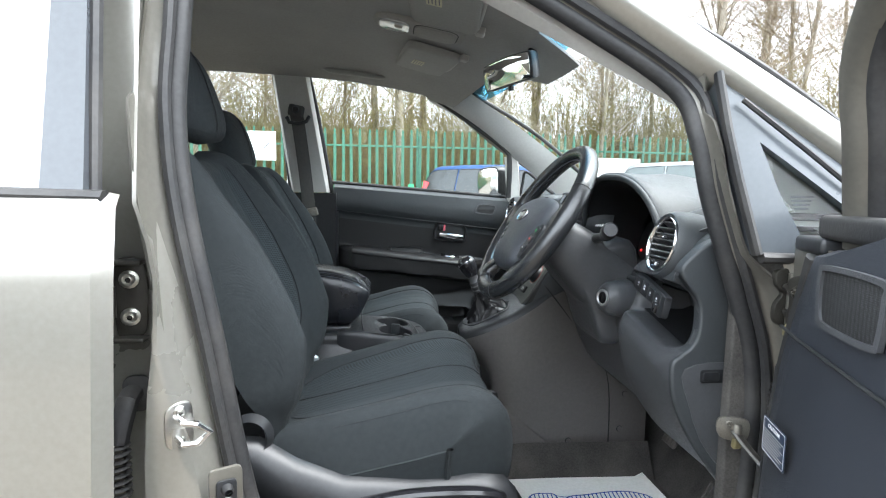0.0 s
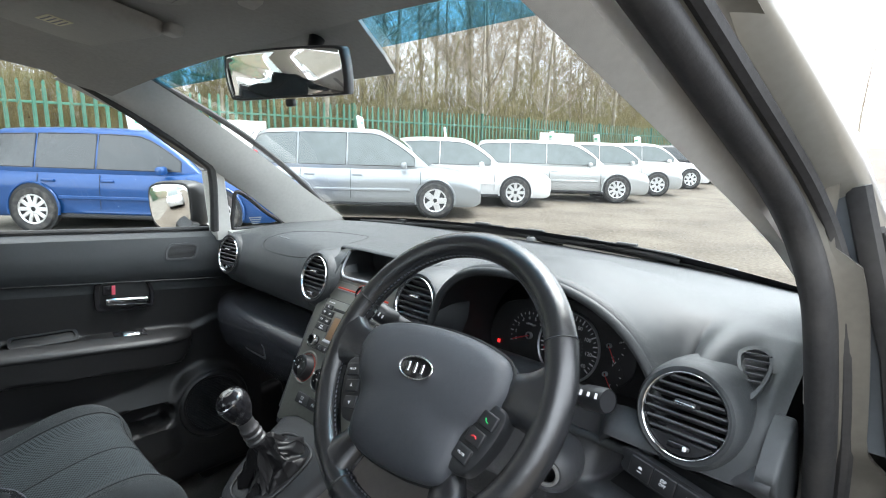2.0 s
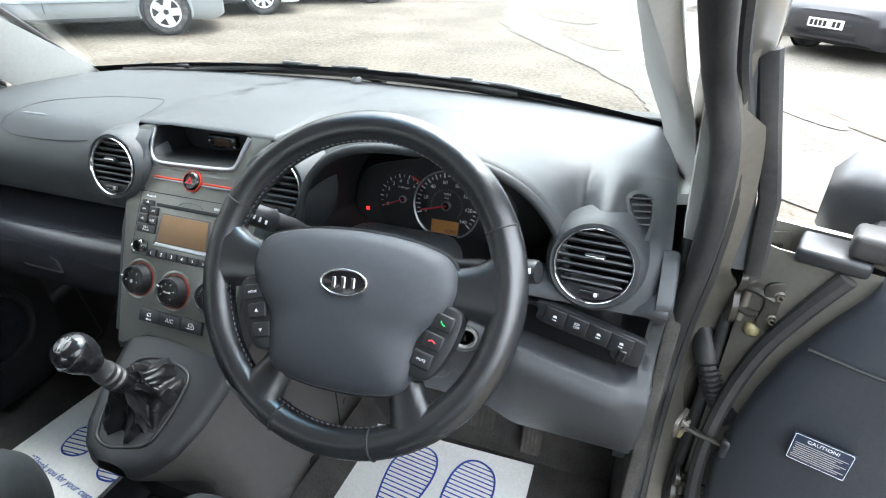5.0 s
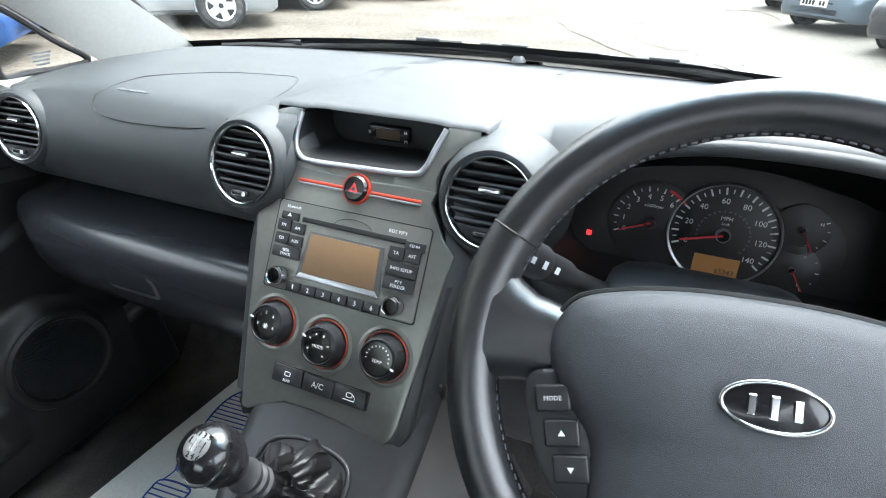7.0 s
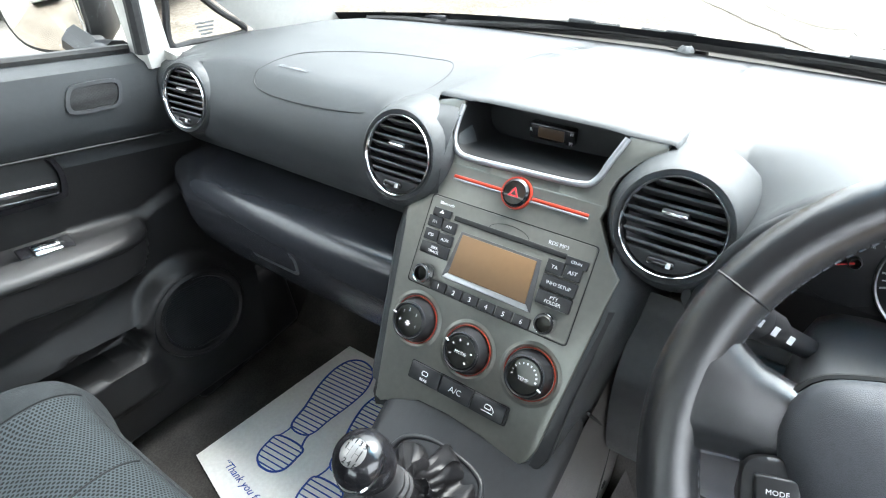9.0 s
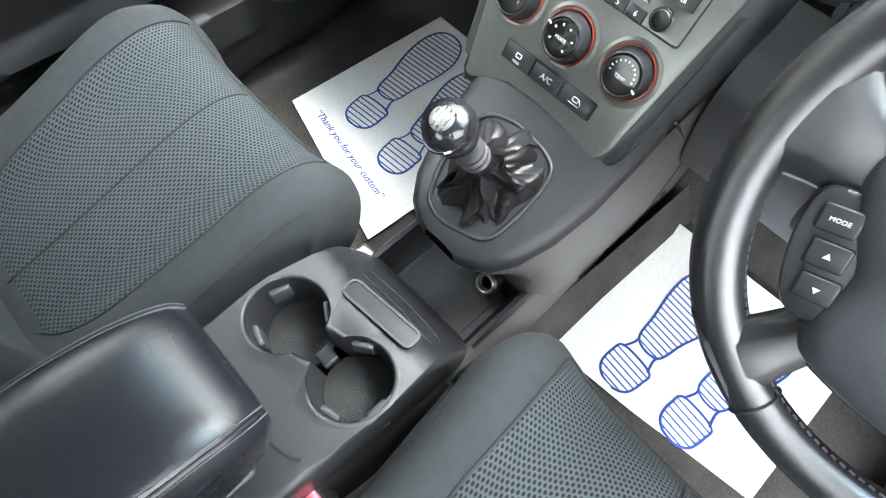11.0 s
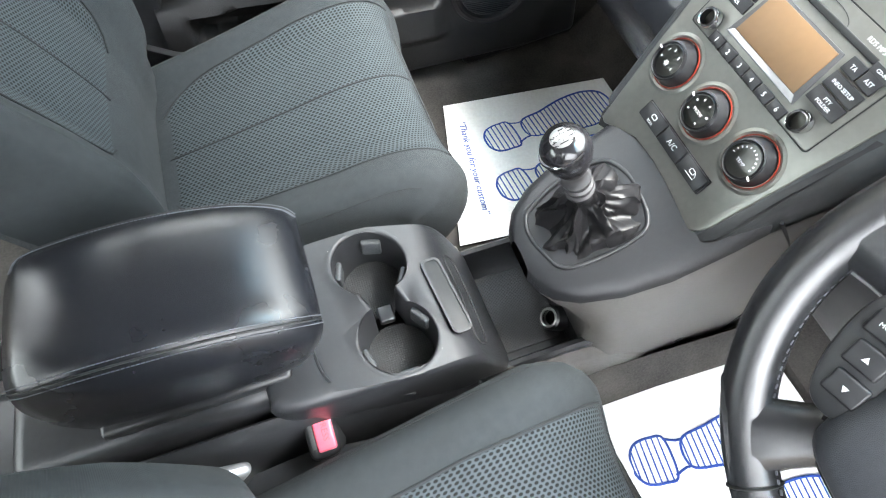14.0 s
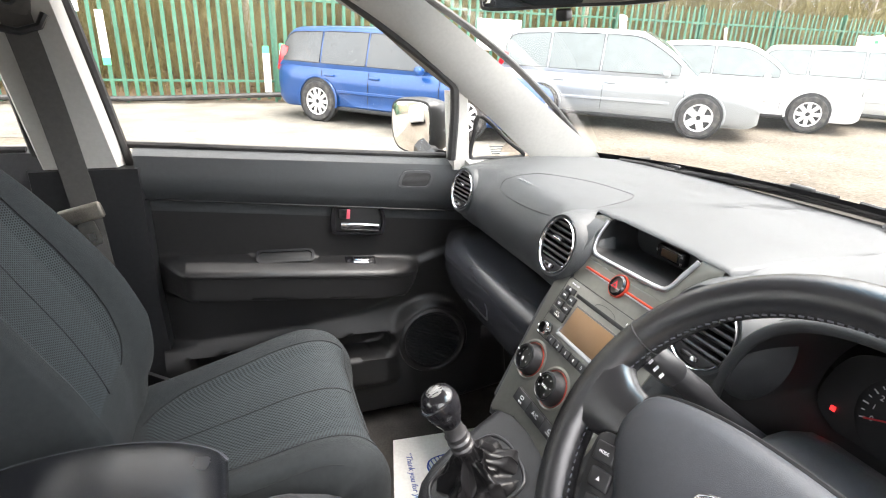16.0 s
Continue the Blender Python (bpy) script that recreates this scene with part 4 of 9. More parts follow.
part("handle_recess", plate(smooth_poly([(-0.052, 0.016), (-0.040, 0.025), (0.0, 0.028), (0.036, 0.025), (0.053, 0.006), (0.053, -0.018), (0.040, -0.025), (-0.040, -0.025), (-0.052, -0.014)]), handle_m, 0.003, 0.0005), CAVITY, door)
part("door_handle", rbox((0.090, 0.015, 0.010), at(handle_m, 0.004, -0.014, 0.012, -2), 0.004), CHROME, door, "chrome inner door handle")
part("lock_lever", rbox((0.024, 0.020, 0.008), at(handle_m, -0.034, 0.010, 0.008), 0.002), GLOSS, door)
part("lock_mark", rbox((0.008, 0.018, 0.003), at(handle_m, -0.025, 0.010, 0.0125), 0.001), RED_PLASTIC, door, "red lock mark")
part("window_switch", rbox((0.040, 0.024, 0.010), pose(0.262, 0.672, 0.880, 22, 6, 0), 0.003), CHROME, door, "chrome window switch")
part("switch_plate", rbox((0.075, 0.034, 0.006), pose(0.262, 0.674, 0.877, 22, 6, 0), 0.002), GLOSS, door)
part("pull_cup", ring_plate(round_rect(0.135, 0.036, 0.012), round_rect(0.122, 0.024, 0.009), basis((0.085, 0.693, 0.902), (1, 0, -0.1), (0, -0.6, 0.8)), 0.004), DOOR_BLACK, door)
part("pull_cup_floor", plate(round_rect(0.124, 0.026, 0.009), basis((0.085, 0.694, 0.901), (1, 0, -0.1), (0, -0.6, 0.8)), 0.0015, 0.0005), CAVITY, door)
tw = basis((0.412, 0.700, 1.072), (1, 0, -0.1), (0, -1, 0.12))
part("tweeter_frame", ring_plate(smooth_poly([(-0.042, -0.020), (-0.036, 0.014), (-0.01, 0.021), (0.036, 0.021), (0.042, 0.006), (0.032, -0.018), (0.01, -0.022)]), smooth_poly([(-0.036, -0.016), (-0.031, 0.011), (-0.01, 0.016), (0.031, 0.016), (0.036, 0.005), (0.028, -0.014), (0.01, -0.017)]), tw, 0.006), DASH_LOW, door)
part("tweeter_grille", plate(smooth_poly([(-0.036, -0.016), (-0.031, 0.011), (-0.01, 0.016), (0.031, 0.016), (0.036, 0.005), (0.028, -0.014), (0.01, -0.017)]), tw, 0.004), material("speaker_mesh", (0.035, 0.036, 0.038), 0.6, bump=1.0, bump_scale=500, kind='WEAVE', pattern_dark=0.8), door, "fine speaker mesh")
SPEAKER_MESH = bpy.data.materials["speaker_mesh"]
spm = basis((SPK[0], 0.664, SPK[1]), (1, 0, 0), (-0.06, -1, 0.06))
part("speaker_ring", lathe([(0.076, 0.0), (0.081, 0.008), (0.087, 0.010), (0.094, 0.007), (0.104, -0.012)], spm, 40), LOWER_TRIM, door)
part("speaker_grille", lathe([(0.0, 0.0035), (0.04, 0.0035), (0.076, 0.0030)], spm, 40), SPEAKER_MESH, door, "round black speaker grille with fine ribs")
for r in range(-15, 16):
    part("grille_rib", rbox((2 * math.sqrt(0.0745 ** 2 - (0.0046 * r) ** 2), 0.0022, 0.003), at(spm, 0, 0.0046 * r, 0.0050), 0, 1), DOOR_BLACK, door)
part("kick_panel", rbox((0.30, 0.06, 0.20), pose(0.55, 0.715, 0.50, 0, -8, 0), 0.02), LOWER_TRIM, door)
mir = thing("door_mirror", "body coloured passenger door mirror in a dark shell", "door mirror", (0.46, 0.84, 1.12), "door mirrors")
mm = basis((0.45, 0.872, 1.175), (0.0, 1, 0), (-1, -0.42, -0.05))
shape = [(-0.078, -0.062), (-0.082, 0.0), (-0.070, 0.058), (-0.02, 0.072), (0.055, 0.066), (0.085, 0.03), (0.085, -0.04), (0.06, -0.068), (-0.03, -0.074)]
rows = [[mm @ Vector((x * k, y * k, -h)) for x, y in smooth_poly(shape, 4)] for k, h in ((1.0, 0.0), (1.05, 0.015), (1.03, 0.045), (0.85, 0.085), (0.45, 0.11))]
part("shell", solid(rows), BLACK, mir, angle=60)
part("glass", plate(smooth_poly([(x * 0.93, y * 0.92) for x, y in shape], 4), mm, 0.002, 0.0005), MIRROR, mir, "mirror glass")
part("foot", tube([(0.49, 0.75, 1.10), (0.485, 0.80, 1.105), (0.475, 0.84, 1.13)], [0.035, 0.028, 0.03], 10), BLACK, mir)

rear = thing("rear_passenger_door", "closed rear door with dark trim below its window", "car door", (-0.8, 0.72, 0.45))
part("panel", sheet([[(x, y, z) for z, y in ((1.165, 0.745), (1.160, 0.722), (1.10, 0.71), (1.02, 0.71), (0.95, 0.72), (0.40, 0.71))] for x in (-1.35, -1.0, -0.7, -0.37)]), DASH_LOW, rear)
part("window_seal", tube([(-0.395, 0.735, 1.165), (-1.3, 0.735, 1.19)], 0.008, 8), RUBBER, rear)
dp = bmesh.new()
dp.faces.new([dp.verts.new(p) for p in ((-1.3, 0.742, 1.16), (-0.385, 0.742, 1.15), (-0.43, 0.685, 1.60), (-1.2, 0.68, 1.60))])
w_ = part("pane", dp, PANE, rear, smooth=False)
w_.visible_shadow = False

# seat belt on the passenger pillar
belt = thing("seat_belt", "dark grey seat belt hanging on the pillar with its metal tongue", "seat belt", (-0.3, 0.66, 0.6))
strap = curve_through([(-0.338, 0.648, 1.425), (-0.325, 0.655, 1.33), (-0.310, 0.668, 1.19), (-0.298, 0.675, 1.05), (-0.290, 0.675, 0.90), (-0.28, 0.675, 0.70)], 5)
part("webbing", thick(sheet([[p + np.array((-0.024, -0.004, -0.004)), p + np.array((0.0, -0.006, 0)), p + np.array((0.024, -0.004, 0.004))] for p in strap]), 0.0022), BELT, belt, angle=80)
part("anchor_cover", rbox((0.060, 0.026, 0.045), pose(-0.340, 0.650, 1.438, 0, 12, 0), 0.010), BELT, belt, "black plastic height adjuster")
part("anchor_loop", tube([(-0.374, 0.636, 1.412), (-0.364, 0.630, 1.393), (-0.33, 0.626, 1.387), (-0.30, 0.630, 1.397), (-0.290, 0.636, 1.417)], 0.007, 8), BLACK, belt)
part("anchor_bolt", lathe([(0, 0.010), (0.010, 0.009), (0.014, 0.0)], basis((-0.340, 0.638, 1.442), (1, 0, 0), (0, -1, 0)), 16), DASH, belt)
tm = basis((-0.300, 0.646, 1.042), (1, 0, 0.25), (0, -1, 0)) @ Matrix.Scale(1.3, 4)
part("tongue_grip", rbox((0.062, 0.026, 0.013), at(tm, 0, 0.006, 0), 0.005), DULL_STEEL, belt)
part("tongue", ring_plate(round_rect(0.024, 0.040, 0.006, cy=-0.026), round_rect(0.012, 0.014, 0.003, cy=-0.032), tm, 0.003), STEEL, belt, "steel belt tongue")

# ---- open driver's door ----
ddoor = thing("driver_door", "wide open driver's door with charcoal inner trim", "car door", (0.52, -0.83, 0.45))
DO = Vector((0.526, -0.827, 0))
DD = Vector((-0.301, -0.954, 0)).normalized()
DN = Vector((-0.954, 0.301, 0)).normalized()


def dr(s, z, o=0.0):
    return DO + DD * s + DN * o + Vector((0, 0, z))


rows = []
for z in (0.40, 0.45, 0.55, 0.65, 0.72, 0.80, 0.88, 0.95, 1.02, 1.06):
    s0 = float(np.interp(z, [0.4, 0.55, 0.72, 0.85, 0.95, 1.02, 1.06], [0.035, 0.022, 0.005, 0.018, 0.045, 0.075, 0.095]))
    bulge = 0.02 * ease((0.95 - z) / 0.2)
    rows.append([dr(s0, z, -0.03), dr(s0, z, -0.008), dr(s0 + 0.012, z, 0.004), dr(s0 + 0.05, z, 0.010 + bulge * 0.3), dr(s0 + 0.15, z, 0.012 + bulge), dr(0.40, z, 0.014 + bulge), dr(0.95, z, 0.012 + bulge)])
rows.append([dr(0.10, 1.078, -0.03), dr(0.10, 1.078, -0.008), dr(0.115, 1.080, 0.002), dr(0.15, 1.084, 0.006), dr(0.25, 1.112, 0.006), dr(0.40, 1.115, 0.006), dr(0.95, 1.125, 0.006)])
rows.append([dr(0.10, 1.08, -0.04), dr(0.10, 1.084, -0.03), dr(0.115, 1.088, -0.02), dr(0.15, 1.092, -0.02), dr(0.25, 1.12, -0.02), dr(0.40, 1.125, -0.02), dr(0.95, 1.135, -0.02)])
part("inner_trim", sheet(rows), DOOR_TRIM, ddoor, angle=50)
part("trim_crease", tube([dr(0.06, 0.985, 0.010), dr(0.12, 0.983, 0.0155), dr(0.3, 0.975, 0.018), dr(0.6, 0.965, 0.018)], 0.0022, 6), CAVITY, ddoor)
rows = []
for z in (0.36, 0.5, 0.7, 0.85, 0.95, 1.05, 1.085):
    rows.append([dr(s, z, o) for s, o in ((-0.005 + 0.01 * z, -0.085), (-0.02, -0.07), (-0.022, -0.035), (-0.005, -0.028), (0.05, -0.026), (0.10, -0.026))])
part("inner_shell", thick(sheet(rows), 0.003), SHADED_PAINT, ddoor, "champagne door shell edge in the shade-darkened paint", angle=50)
rows = [[dr(s, z, -o) for z, o in ((0.36, 0.075), (0.45, 0.105), (0.7, 0.125), (0.9, 0.12), (1.05, 0.10), (1.10, 0.085))] for s in (-0.03, -0.02, 0.1, 0.5, 1.0)]
part("outer_skin", thick(sheet(rows), 0.006), PAINT, ddoor, angle=60)
part("rubber_seal", tube(curve_through([dr(0.07, 1.075, -0.018), dr(0.045, 1.02, -0.02), dr(0.015, 0.94, -0.02), dr(-0.004, 0.84, -0.018), (dr(-0.010, 0.72, -0.016)), dr(0.0, 0.6, -0.016), dr(0.02, 0.45, -0.016)], 5), 0.011, 8), RUBBER, ddoor)
part("top_rail", rbox((0.92, 0.05, 0.03), basis(tuple(dr(0.52, 1.112, -0.045)), tuple(DD), tuple(DN)) @ pose(0, 0, 0, 90, 0, 0), 0.008), RUBBER, ddoor, "black window channel")
part("front_cap", rbox((0.075, 0.06, 0.02), basis(tuple(dr(0.05, 1.088, -0.045)), tuple(DD), tuple(DN)) @ pose(0, 0, 0, 90, 0, 0), 0.006), BLACK, ddoor)
for k, wdt, mt in ((0.0, 0.026, SHADED_PAINT), (0.02, 0.012, RUBBER)):
    fr = curve_through([dr(0.10 + k, 1.09, -0.060), dr(0.13 + k, 1.20, -0.036), dr(0.165 + k, 1.30, -0.012), dr(0.30 + k, 1.40, 0.012), dr(0.45 + k, 1.475, 0.030), dr(0.75, 1.545 - k, 0.045), dr(0.98, 1.53 - k, 0.04), dr(1.0, 1.30, -0.012), dr(1.0, 1.1, -0.06)], 6)
    part("window_frame", tube(fr, wdt, 8, flat=0.7), mt, ddoor, "dark window frame" if mt is RUBBER else "", angle=60)
gm = basis(tuple(dr(0.225, 1.046, 0.0145)), tuple(DD), tuple(DN))
tws = [(-0.060, 0.022), (-0.045, 0.032), (0.055, 0.032), (0.062, 0.018), (0.058, -0.022), (0.045, -0.034), (-0.04, -0.034), (-0.058, -0.024)]
part("tweeter_frame", ring_plate(smooth_poly(tws), smooth_poly([(x * 0.88, y * 0.84) for x, y in tws]), gm, 0.005), DASH_LOW, ddoor)
part("tweeter_grille", plate(smooth_poly([(x * 0.88, y * 0.84) for x, y in tws]), gm, 0.002, 0.0005), SPEAKER_MESH, ddoor, "square speaker mesh")
part("armrest", tube(curve_through([dr(0.52, 0.93, 0.02), dr(0.56, 0.90, 0.05), dr(0.65, 0.88, 0.06), dr(0.8, 0.88, 0.06), dr(0.92, 0.89, 0.02)], 5), 0.035, 10, flat=0.6), DASH_LOW, ddoor, angle=80)
lm = basis(tuple(dr(0.113, 0.853, 0.0275)), tuple(DD), tuple(DN)) @ Matrix.Scale(0.76, 4)
lab = part("caution_label", plate(round_rect(0.086, 0.060, 0.004), lm, 0.0012, 0.0002), LABEL, ddoor, "dark blue caution label with white print")
part("label_border", ring_plate(round_rect(0.082, 0.056, 0.003), round_rect(0.0806, 0.0546, 0.003), lm, 0.0016), WHITE_INK, lab)
lettering("caution_heading", "CAUTION!", 0.0095, at(lm, 0, 0.019, 0.0014), WHITE_INK, lab)
for k in range(8):
    part("print_line", rbox((0.074 - 0.008 * (k % 3), 0.0011, 0.0005), at(lm, -0.003 * (k % 3), 0.010 - 0.0044 * k, 0.0016), 0, 1), LAMP_GREY, lab)
GREASE = material("yellow_grease", (0.14, 0.12, 0.06), 0.4, vary=0.3)
# dark sheet filling the gap between pillar and open door
part("wing_edge", thick(sheet([[(0.602 + 0.02 * (1.0 - z), y, z) for y in (-0.765, -0.79, -0.815, -0.838, -0.846)] for z in np.linspace(0.40, 1.07, 9)]), 0.004), HINGE, body, "dark wing edge sheet behind the hinges", angle=50)
part("edge_seal", tube(curve_through([(0.590, -0.800, 1.08), (0.585, -0.806, 0.98), (0.580, -0.808, 0.86), (0.578, -0.806, 0.70), (0.582, -0.80, 0.50)], 6), 0.010, 8), RUBBER, body, angle=80)
for zz, nm in ((1.005, "upper"), (0.62, "lower")):
    h = part("hinge", plate(smooth_poly([(-0.026, 0.040), (0.022, 0.042), (0.030, 0.024), (0.022, 0.006), (0.030, -0.014), (0.024, -0.040), (-0.022, -0.038), (-0.028, -0.012), (-0.018, 0.006), (-0.028, 0.020)], 5), basis((0.574, -0.800, zz), (1, -0.14, 0), (0, -1, 0)), 0.008, 0.002), HINGE, ddoor, "greasy dark steel hinge")
    part("arm", tube([(0.566, -0.812, zz + 0.016), (0.560, -0.826, zz + 0.018), (0.552, -0.846, zz + 0.010)], [0.013, 0.015, 0.011], 10, flat=0.55), HINGE, h)
    part("arm", tube([(0.566, -0.812, zz - 0.018), (0.560, -0.826, zz - 0.020), (0.552, -0.846, zz - 0.012)], [0.011, 0.013, 0.010], 10, flat=0.55), HINGE, h)
    part("leaf", plate(smooth_poly([(-0.014, 0.034), (0.014, 0.030), (0.012, 0.0), (0.016, -0.030), (-0.014, -0.034)], 5), basis((0.550, -0.846, zz), (0, 1, 0), (-1, 0, 0)), 0.006, 0.0015), HINGE, h)
    part("pin", tube([(0.563, -0.816, zz - 0.036), (0.563, -0.816, zz + 0.036)], 0.0065, 12), DULL_STEEL, h)
    if nm == "upper":
        part("grease", rbox((0.024, 0.020, 0.022), pose(0.556, -0.832, zz - 0.042, 5, 8, 0), 0.008), GREASE, h, "dried yellow grease")
    bolt(basis((0.545, -0.848, zz + 0.018), (0, 1, 0), (-1, 0, 0)), h, 0.005, DULL_STEEL)
    bolt(basis((0.545, -0.848, zz - 0.018), (0, 1, 0), (-1, 0, 0)), h, 0.005, DULL_STEEL)
chk = thing("door_check_strap", "greasy steel door check strap", "door check", (0.55, -0.8, 0.84))
part("bracket", plate(smooth_poly([(-0.020, 0.014), (0.016, 0.017), (0.022, 0.0), (0.014, -0.017), (-0.018, -0.014)], 4), basis((0.520, -0.774, 0.80), (0.9, 0.4, 0), (-0.4, -0.9, 0)), 0.005, 0.001), DULL_STEEL, chk)
part("strap", tube([(0.520, -0.779, 0.798), (0.524, -0.80, 0.785), (0.530, -0.846, 0.765)], [0.009, 0.0085, 0.007], 8, flat=0.45), HINGE, chk)
part("pivot", lathe([(0, 0.010), (0.005, 0.010), (0.007, 0.006), (0.007, -0.010)], pose(0.521, -0.783, 0.800), 12), DULL_STEEL, chk)
part("guide", rbox((0.030, 0.014, 0.034), pose(0.532, -0.846, 0.768, 0, 0, -15), 0.005), BLACK, chk)
part("grease", rbox((0.014, 0.010, 0.020), pose(0.524, -0.780, 0.780, 10, 0, 0), 0.004), GREASE, chk)
bolt(basis((0.512, -0.778, 0.808), (1, 0, 0), (-0.4, -1, 0)), chk, 0.0045, DULL_STEEL)
cond = thing("wiring_gaiter", "black ribbed rubber wiring gaiter at the open door", "gaiter", (0.57, -0.82, 0.82))
gp = curve_through([(0.592, -0.790, 0.900), (0.574, -0.804, 0.865), (0.562, -0.820, 0.835), (0.556, -0.838, 0.812), (0.55, -0.852, 0.802)], 5)
part("sleeve", tube(gp, 0.014, 10), RUBBER, cond)
part("grommet", tube([(0.596, -0.786, 0.925), (0.588, -0.794, 0.895), (0.580, -0.800, 0.875)], [0.010, 0.019, 0.017], 12), RUBBER, cond)
for p, q in zip(gp[4:-2], gp[5:-1]):
    part("rib", lathe([(0.013, -0.002), (0.0195, 0.0), (0.013, 0.002)], basis(tuple(p), (0.3, 1, 0.2), tuple(q - p)), 14), RUBBER, cond)
mir = thing("door_mirror", "dark grey driver's door mirror on the open door", "door mirror", (0.45, -1.1, 1.12), "door mirrors")
mm = basis(tuple(dr(0.13, 1.10, -0.20)), tuple(DN), tuple(-DD * -1))
rows = [[mm @ Vector((x * k * 1.1, y * k, -h)) for x, y in smooth_poly(shape, 4)] for k, h in ((1.0, 0.0), (1.05, 0.015), (1.03, 0.045), (0.85, 0.085), (0.45, 0.11))]
part("shell", solid(rows), BLACK, mir, angle=60)
part("glass", plate(smooth_poly([(x * 1.02, y * 0.92) for x, y in shape], 4), mm, 0.002, 0.0005), MIRROR, mir)
part("foot", tube([dr(0.09, 1.09, -0.06), dr(0.10, 1.10, -0.12), dr(0.10, 1.11, -0.16)], [0.03, 0.026, 0.03], 10), BLACK, mir)


# ---- dashboard ----
dash = thing("dashboard", "charcoal grey grained plastic dashboard with round vents", "dashboard", (0.7, 0, 0.7))


VENTS = [((0.492, 0.163, 1.080), (-1, 0.02, 0.30), 0.0465, 1.60), ((0.500, -0.147, 1.085), (-1, 0.02, 0.30), 0.0465, 1.62), ((0.488, 0.578, 1.072), (-1, -0.10, 0.22), 0.045, 1.50), ((0.474, -0.622, 1.062), (-1, 0.06, 0.25), 0.0475, 1.42)]


def with_vent_holes(bm):
    """Take out of a dashboard skin what lies inside the round vents."""
    inside = []
    for f in bm.faces:
        for c, n, r, _ in VENTS:
            n = Vector(n).normalized()
            off = f.calc_center_median() - Vector(c)
            if abs(off.dot(n)) < 0.06 and (off - n * off.dot(n)).length < r * 1.10:
                inside.append(f)
                break
    bmesh.ops.delete(bm, geom=inside, context='FACES')
    return bm


def hood_rise(y):
    """Height of the instrument hood's edge over its foot, across the car."""
    u = abs((y + 0.388) / 0.205)
    return 0.0 if u >= 1 else (1 - u ** 2.6) ** (1 / 2.2)


def top_z(x, y):
    base = float(np.interp(x, [0.48, 0.54, 0.60, 0.70, 0.85, 1.08], [1.112, 1.130, 1.139, 1.143, 1.136, 1.110]))
    u = abs((y + 0.388) / 0.235)
    swell = 0.055 * (math.cos(min(1.0, u) * math.pi) * 0.5 + 0.5) * ease((0.86 - x) / 0.30)
    mid = 0.0085 * math.exp(-((y - 0.008) / 0.150) ** 6) * ease((0.74 - x) / 0.12)
    return base + swell + mid - 0.012 * (abs(y) / 0.7) ** 4


def rim_edge(y):
    return 0.475 + 0.025 * min(1.0, abs((y + 0.388) / 0.205)) ** 2


SCREEN_X = lambda y: float(np.interp(abs(y), [0, 0.4, 0.71], [1.07, 1.025, 0.925]))


def low_profile(y):
    """Passenger face from the brow down: crease, dark recess, rolled glovebox lid."""
    return [(0.512, 1.098), (0.498, 1.075), (0.494, 1.05), (0.498, 1.02), (0.508, 0.995), (0.520, 0.985), (0.560, 0.975), (0.590, 0.962), (0.590, 0.945)]


rows = []
for y in np.linspace(0.105, 0.705, 76):
    xs = SCREEN_X(y)
    fall = 0.03 * ease((y - 0.60) / 0.10)
    r = [(x, y, top_z(x, y) - fall * 0.4) for x in np.linspace(xs, 0.56, 14)]
    r += [(0.535 + fall, y, 1.124 - fall * 0.4)] + [(x + fall * 0.6, y, z) for x, z in low_profile(y)]
    # the face swells forward to meet the two round vents
    swell = math.exp(-((y - 0.163) / 0.060) ** 4) + math.exp(-((y - 0.578) / 0.058) ** 4)
    rows.append([(x - swell * float(np.interp(z, [0.985, 1.02, 1.06, 1.098, 1.122, 1.132, 1.139], [0.0, 0.012, 0.006, 0.012, 0.022, 0.010, 0.0])) * ease((0.60 - x) / 0.05), y, z) for x, y, z in r])
part("passenger_pad", with_vent_holes(sheet(rows)), DASH, dash, angle=60)
rows = []
for y in np.linspace(0.132, 0.690, 30):
    k = 0.012 * math.sin((y - 0.13) / 0.56 * math.pi)
    e = 0.03 * ease((y - 0.60) / 0.09)
    rows.append([(x + e - (k if 0.80 < z < 0.95 else 0), y, z) for x, z in ((0.590, 0.946), (0.520, 0.940), (0.490, 0.938), (0.474, 0.930), (0.466, 0.915), (0.464, 0.895), (0.468, 0.860), (0.482, 0.820), (0.510, 0.770), (0.56, 0.725), (0.66, 0.69), (0.80, 0.68))])
lid = part("glovebox_lid", sheet(rows), GLOVE, dash, "dark rolled glovebox lid", angle=60)
gm = basis((0.4655, 0.39, 0.872), (0, -1, 0), (-1, 0, -0.12))
part("lid_handle", ring_plate(round_rect(0.110, 0.040, 0.012), round_rect(0.096, 0.028, 0.009), gm, 0.010), DASH_LOW, lid)
part("lid_latch", rbox((0.090, 0.016, 0.006), at(gm, 0, -0.004, 0.006), 0.003), BLACK, lid)
part("lid_seam", tube([(0.590, 0.135, 0.948), (0.520, 0.135, 0.943)], 0.002, 6), CAVITY, lid)
